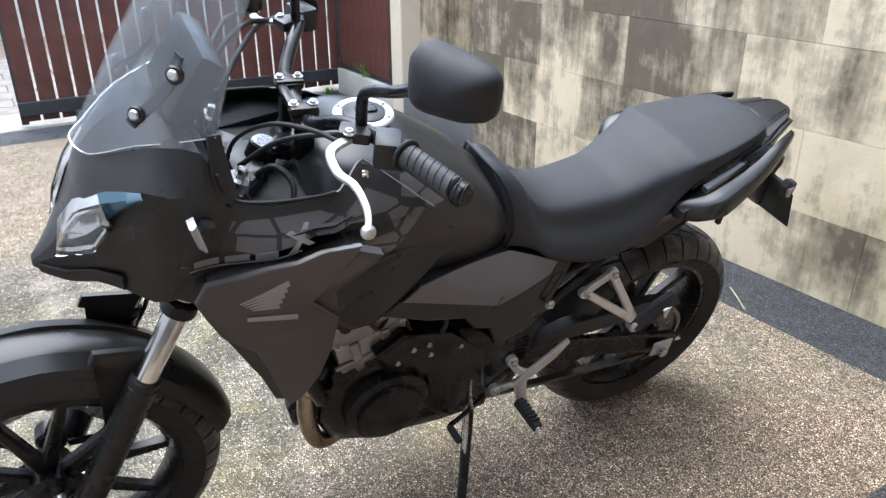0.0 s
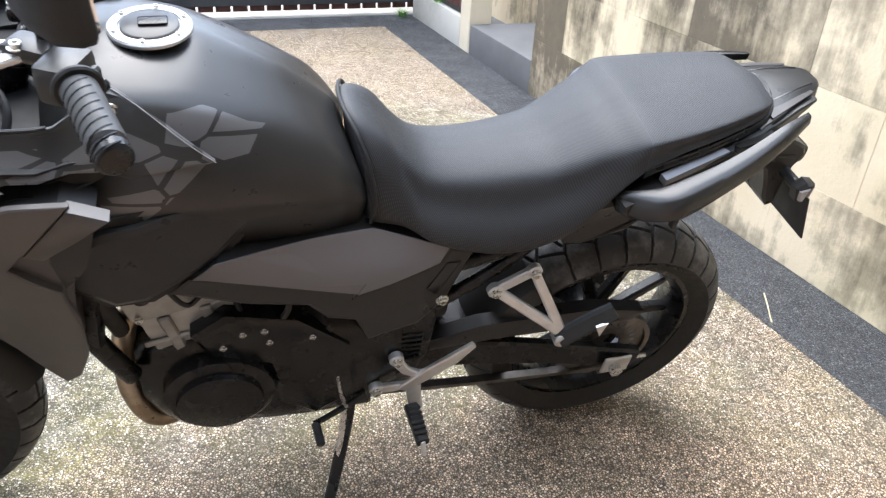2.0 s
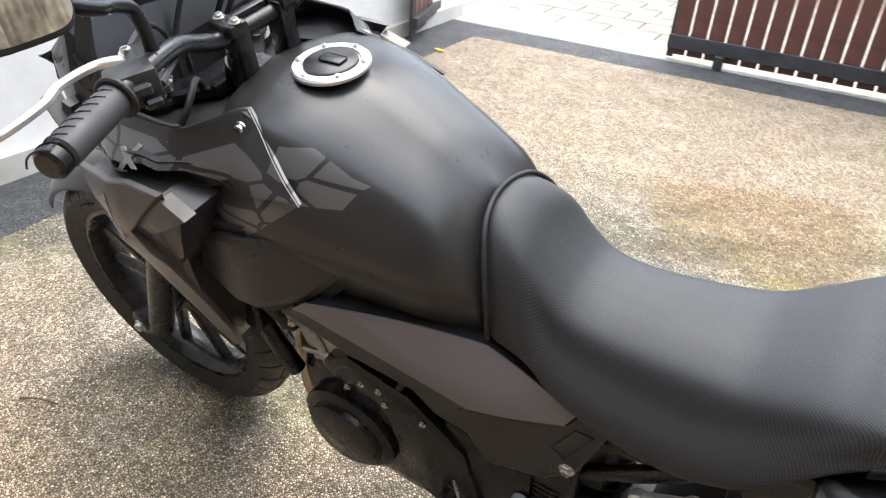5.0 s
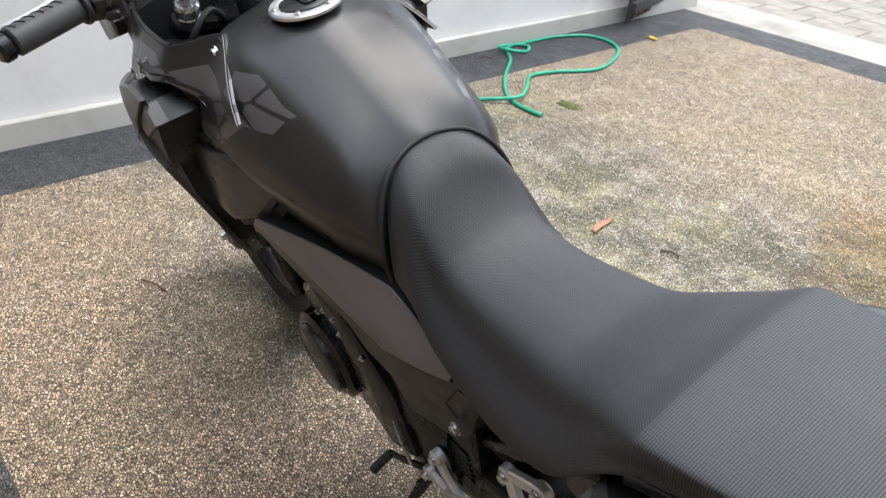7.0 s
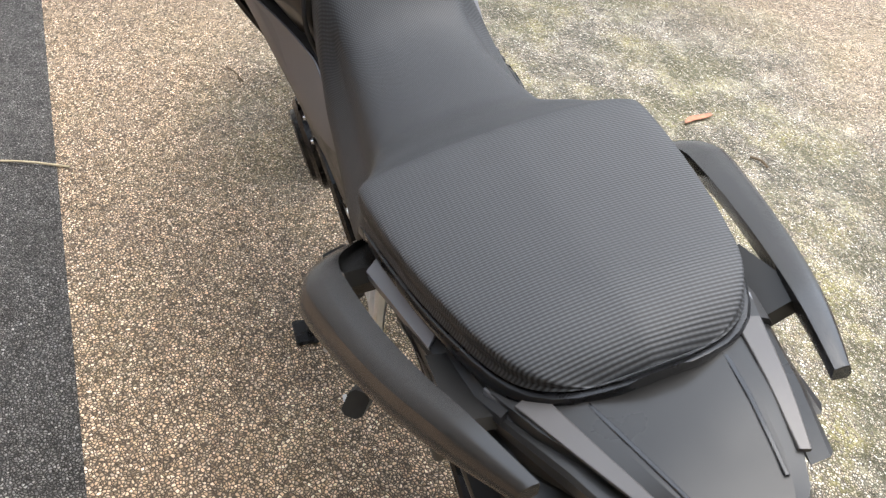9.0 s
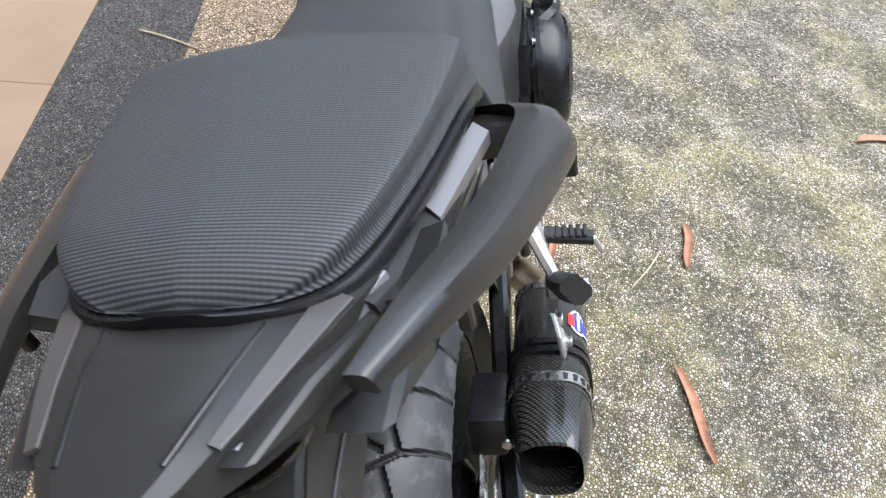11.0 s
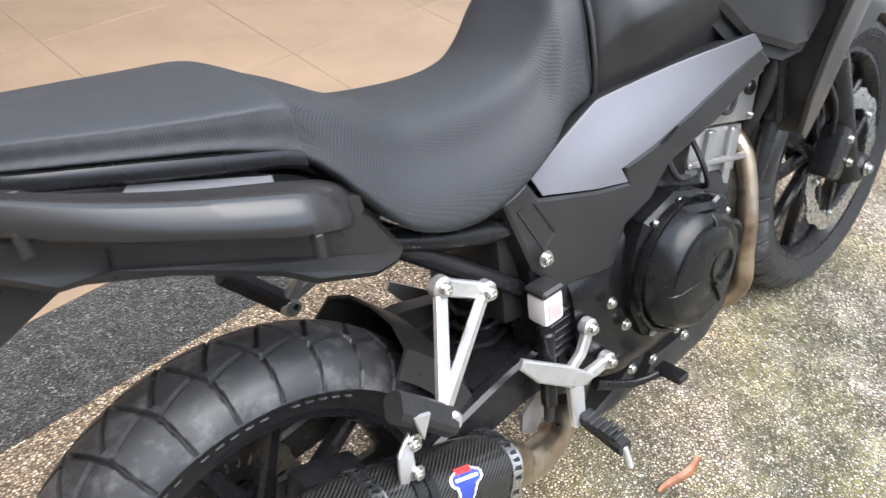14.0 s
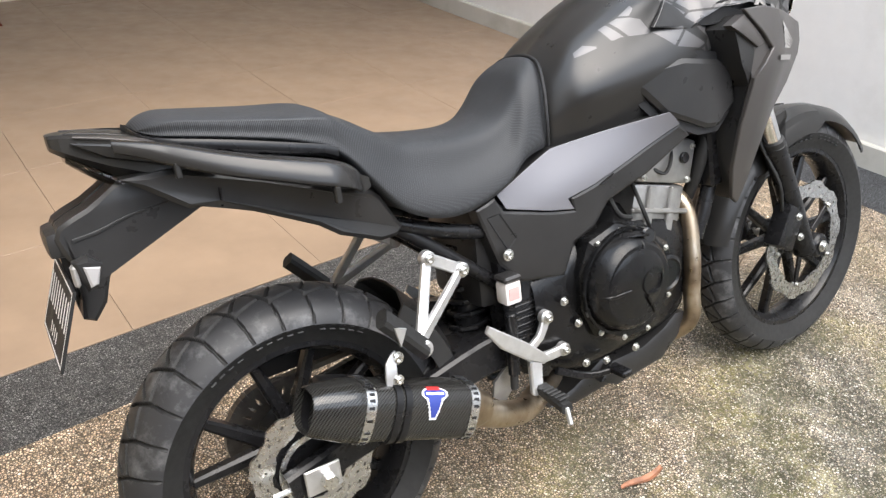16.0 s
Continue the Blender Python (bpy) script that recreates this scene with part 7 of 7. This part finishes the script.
part("bottle_lid", box_bm((0.414, -0.150, 0.528), (0.454, -0.112, 0.540), 0.004), BLACK, cup)
part("bottle_print", box_bm((0.422, -0.1495, 0.494), (0.445, -0.1480, 0.518)), worn("pink_print", (0.62, 0.38, 0.36), 0.5, grain=700, grain_bump=0.02), cup)
part("master_cylinder", cyl_bm((0.432, -0.128, 0.33), (0.436, -0.128, 0.46), 0.012, 16, 0.003), BLACK_SATIN, bike)
part("cylinder_boot", cyl_bm((0.430, -0.128, 0.30), (0.432, -0.128, 0.345), 0.008, 12, 0.002), RUBBER, bike)
part("exhaust_bracket", panel_bm([(0.40, 0.315), (0.44, 0.345), (0.452, 0.30), (0.42, 0.262), (0.395, 0.285)], lambda x, z: 0.105, 0.006, 0.003, 0.0, -1), ALU_ENGINE, bike)
rc = part("rear_caliper", box_bm((-0.045, -0.025, -0.025), (0.045, 0.02, 0.03), 0.01, m=Matrix.Translation((0.085, -0.092, 0.415)) @ Matrix.Rotation(radians(20), 4, "Y"), seg=2), BLACK_SATIN, bike, "black rear brake caliper")
part("caliper_slide", cyl_bm((0.06, -0.115, 0.415), (0.04, -0.115, 0.425), 0.007, 12, 0.002), STEEL, rc)


# ---------------------------------------------------------------- loose things on the ground
def lot_tube(name, pts, r, mat, label, category, n=10):
    ob = part(name, tube_bm(pts, r, n, 6), mat)
    ob.matrix_world = LOT
    return tagged(ob, label, category)


hose_pts = [(1.98, -1.77), (2.20, -1.79), (2.42, -1.98), (2.62, -2.23), (2.76, -2.34), (2.80, -2.46), (2.74, -2.50), (2.68, -2.42), (2.70, -2.31), (2.78, -2.30), (2.80, -2.50), (2.795, -2.80), (2.70, -3.02), (2.51, -3.02), (2.36, -2.84), (2.27, -2.55), (2.36, -2.30), (2.38, -2.13), (2.27, -1.98), (2.17, -1.80), (2.30, -1.60), (2.36, -1.2)]
lot_tube("garden_hose", [(x, y, 0.0105 + (0.018 if i in (8, 9, 19) else 0.0)) for i, (x, y) in enumerate(hose_pts)], 0.0095, HOSE, "thin green garden hose lying in loops on the pebbles", "hose")


def long_leaf(a, b, w, mat=None, label="dry red-brown leaf lying on the pebbles", curl=0.006):
    """A narrow curled dry leaf from a to b on the ground."""
    a, b = Vector((*a, 0.0)), Vector((*b, 0.0))
    d = b - a
    s = Vector((-d.y, d.x, 0)).normalized()
    rings = []
    for i in range(9):
        t = i / 8
        hw = w * (0.25 + 0.75 * math.sin(math.pi * (0.1 + 0.85 * t)) ** 0.7) / 2
        c = a + d * t + s * 0.006 * math.sin(t * 5)
        lift = 0.006 + curl * abs(t - 0.5)
        rings.append([c + s * (hw * q) + Vector((0, 0, lift + curl * 0.8 * q * q)) for q in (-1, -0.5, 0, 0.5, 1)] + [c + s * (hw * q) + Vector((0, 0, lift - 0.0025 + curl * 0.8 * q * q)) for q in (1, 0.5, 0, -0.5, -1)])
    ob = part("dry_leaf", rings_bm(rings), mat or LEAF_DRY)
    return tagged(ob, label, "leaf", "dry leaves on the driveway")


long_leaf((0.791, -0.173), (0.668, -0.176), 0.017)
long_leaf((0.861, -0.492), (0.732, -0.485), 0.020)
long_leaf((0.465, -0.416), (0.268, -0.466), 0.020)
long_leaf((1.268, -1.030), (1.308, -1.150), 0.024)
long_leaf((2.81, -3.14), (2.73, -3.13), 0.040, LEAF_YELLOW, "yellow fallen leaf near the gate")


def twig(pts, r, mat, label):
    ob = part("twig", tube_bm([(x, y, r + 0.001 + 0.006 * (i % 2)) for i, (x, y) in enumerate(pts)], r, 7, 3), mat)
    return tagged(ob, label, "twig", "twigs on the driveway")


twig([(1.744, 0.34), (1.70, 0.318), (1.655, 0.30)], 0.0025, TWIG, "thin dark twig on the pebbles")
twig([(1.075, -1.145), (1.045, -1.162), (1.016, -1.169)], 0.004, TWIG, "short dark stick on the pebbles")
twig([(1.345, 0.93), (1.323, 0.857), (1.297, 0.762)], 0.003, STRAW, "pale dry stalk across the dark border")
twig([(-0.841, -0.318), (-0.80, -0.25), (-0.757, -0.171)], 0.0025, STRAW, "pale dry stalk on the dark border strip")
twig([(0.658, -0.350), (0.71, -0.390), (0.770, -0.424)], 0.002, STRAW, "thin dry stalk on the pebbles")

twig([(2.88, -1.91), (2.905, -1.895), (2.93, -1.87)], 0.003, TWIG, "dry stick on the damp dark border")

# low moss cushion on the pebbles
rnd = random.Random(8)
moss_bm = bmesh.new()
mid = LOT @ Vector((2.01, -2.0, 0.0))
ring_a, ring_b = [], []
for i in range(26):
    a = 2 * math.pi * i / 26
    r = rnd.uniform(0.75, 1.15)
    ring_a.append(moss_bm.verts.new((mid.x + 0.070 * r * math.cos(a), mid.y + 0.042 * r * math.sin(a), 0.0005)))
    ring_b.append(moss_bm.verts.new((mid.x + 0.050 * r * math.cos(a), mid.y + 0.030 * r * math.sin(a), 0.010 + rnd.uniform(-0.003, 0.003))))
top = moss_bm.verts.new((mid.x, mid.y, 0.013))
for i in range(26):
    j = (i + 1) % 26
    moss_bm.faces.new((ring_a[i], ring_a[j], ring_b[j], ring_b[i]))
    moss_bm.faces.new((ring_b[i], ring_b[j], top))
tagged(part("moss_patch", moss_bm, MOSS), "small dark green moss cushion on the pebbles", "moss", "", "stuff")

# a tuft at the foot of the gate and a sprig on the kerb
def blades(name, at, n, height, spread, label, seed, mat=GREEN, width=0.008):
    rnd = random.Random(seed)
    bm = bmesh.new()
    for _ in range(n):
        a = rnd.uniform(0, 6.283)
        lean, h = rnd.uniform(0.1, spread), height * rnd.uniform(0.5, 1.0)
        p0 = Vector(at) + Vector((rnd.uniform(-1, 1), rnd.uniform(-1, 1), 0)) * 0.03
        d = Vector((math.cos(a), math.sin(a), 0))
        s = Vector((-d.y, d.x, 0)) * width / 2
        pts = [p0 + d * lean * t * t + Vector((0, 0, h * t)) for t in (0, 0.5, 1.0)]
        q = [[bm.verts.new(p - s * w), bm.verts.new(p + s * w)] for p, w in zip(pts, (1, 0.9, 0.1))]
        for u, v in zip(q, q[1:]):
            bm.faces.new((u[0], u[1], v[1], v[0]))
    ob = part(name, bm, mat)
    ob.matrix_world = LOT
    return tagged(ob, label, "plant", "", "stuff")


blades("grass_tuft", (-0.98, -4.20, 0.0), 40, 0.07, 0.06, "small bright green weed at the foot of the gate", 3)
blades("weed_sprig", (-1.10, -3.75, 0.195), 26, 0.16, 0.09, "thin green weed growing on the kerb", 5)

# ---------------------------------------------------------------- pieces of walls, floors and pavements
def piece_mesh(name, size, mat, bevel):
    bm = box_bm((0, 0, 0), size, bevel)
    finish(bm)
    me = bpy.data.meshes.new(name)
    bm.to_mesh(me)
    bm.free()
    me.materials.append(mat)
    return me


rnd = random.Random(11)
# porch tiles
TILE_W = 0.5988
tile_me = piece_mesh("tile", (TILE_W, TILE_W, 0.0085), PORCH_TILE, 0.0006)
nu, nv = int((U_FRONT - U_WALL) / 0.6) + 1, int((V_BACK - V_TILE) / 0.6) + 1
for i in range(nu):
    for j in range(nv):
        u, v = U_WALL + 0.002 + 0.43 - 0.6 + 0.6 * i, V_TILE + 0.003 + 0.6 * j
        if u < U_WALL or u + TILE_W > U_FRONT or v + TILE_W > V_BACK:
            lo = max(u, U_WALL + 0.002)
            hi = min(u + TILE_W, U_FRONT - 0.002)
            top = min(v + TILE_W, V_BACK - 0.002)
            if hi - lo < 0.02 or top - v < 0.02:
                continue
            me = piece_mesh("tile", (hi - lo, top - v, 0.0085), PORCH_TILE, 0.0012)
            u = lo
        else:
            me = tile_me
        ob = new("tile", me)
        ob.parent = floor
        ob.location = (u, v, -0.0065 + rnd.uniform(-0.0004, 0.0004))
# wall blocks
block_me = piece_mesh("block", (0.0125, 0.5988, 0.2988), WALL_STAINED, 0.0008)
half_me = piece_mesh("block", (0.0125, 0.2988, 0.2988), WALL_STAINED, 0.0008)
for k in range(8):
    v = -2.295
    first = k % 2 == 1
    while v < 1.9:
        w = 0.3 if first else 0.6
        ob = new("block", half_me if first else block_me)
        ob.parent = wall_rear
        ob.location = (U_WALL - 0.0125 + rnd.uniform(-0.001, 0.0), v + 0.001, 0.001 + 0.3 * k)
        v += w
        first = False
# paving stones of the lane
paver_me = [piece_mesh("paver", (0.392 + 0.004 * q, 0.292, 0.035), PAVER, 0.006) for q in range(2)]
for j in range(9):
    for i in range(20):
        ob = new("paver", paver_me[(i + j) % 2])
        ob.parent = pavement
        ob.location = (-3.4 + 0.4 * i + (0.2 if j % 2 else 0.0), -5.08 - 0.3 * j, -0.034 + rnd.uniform(-0.002, 0.002))
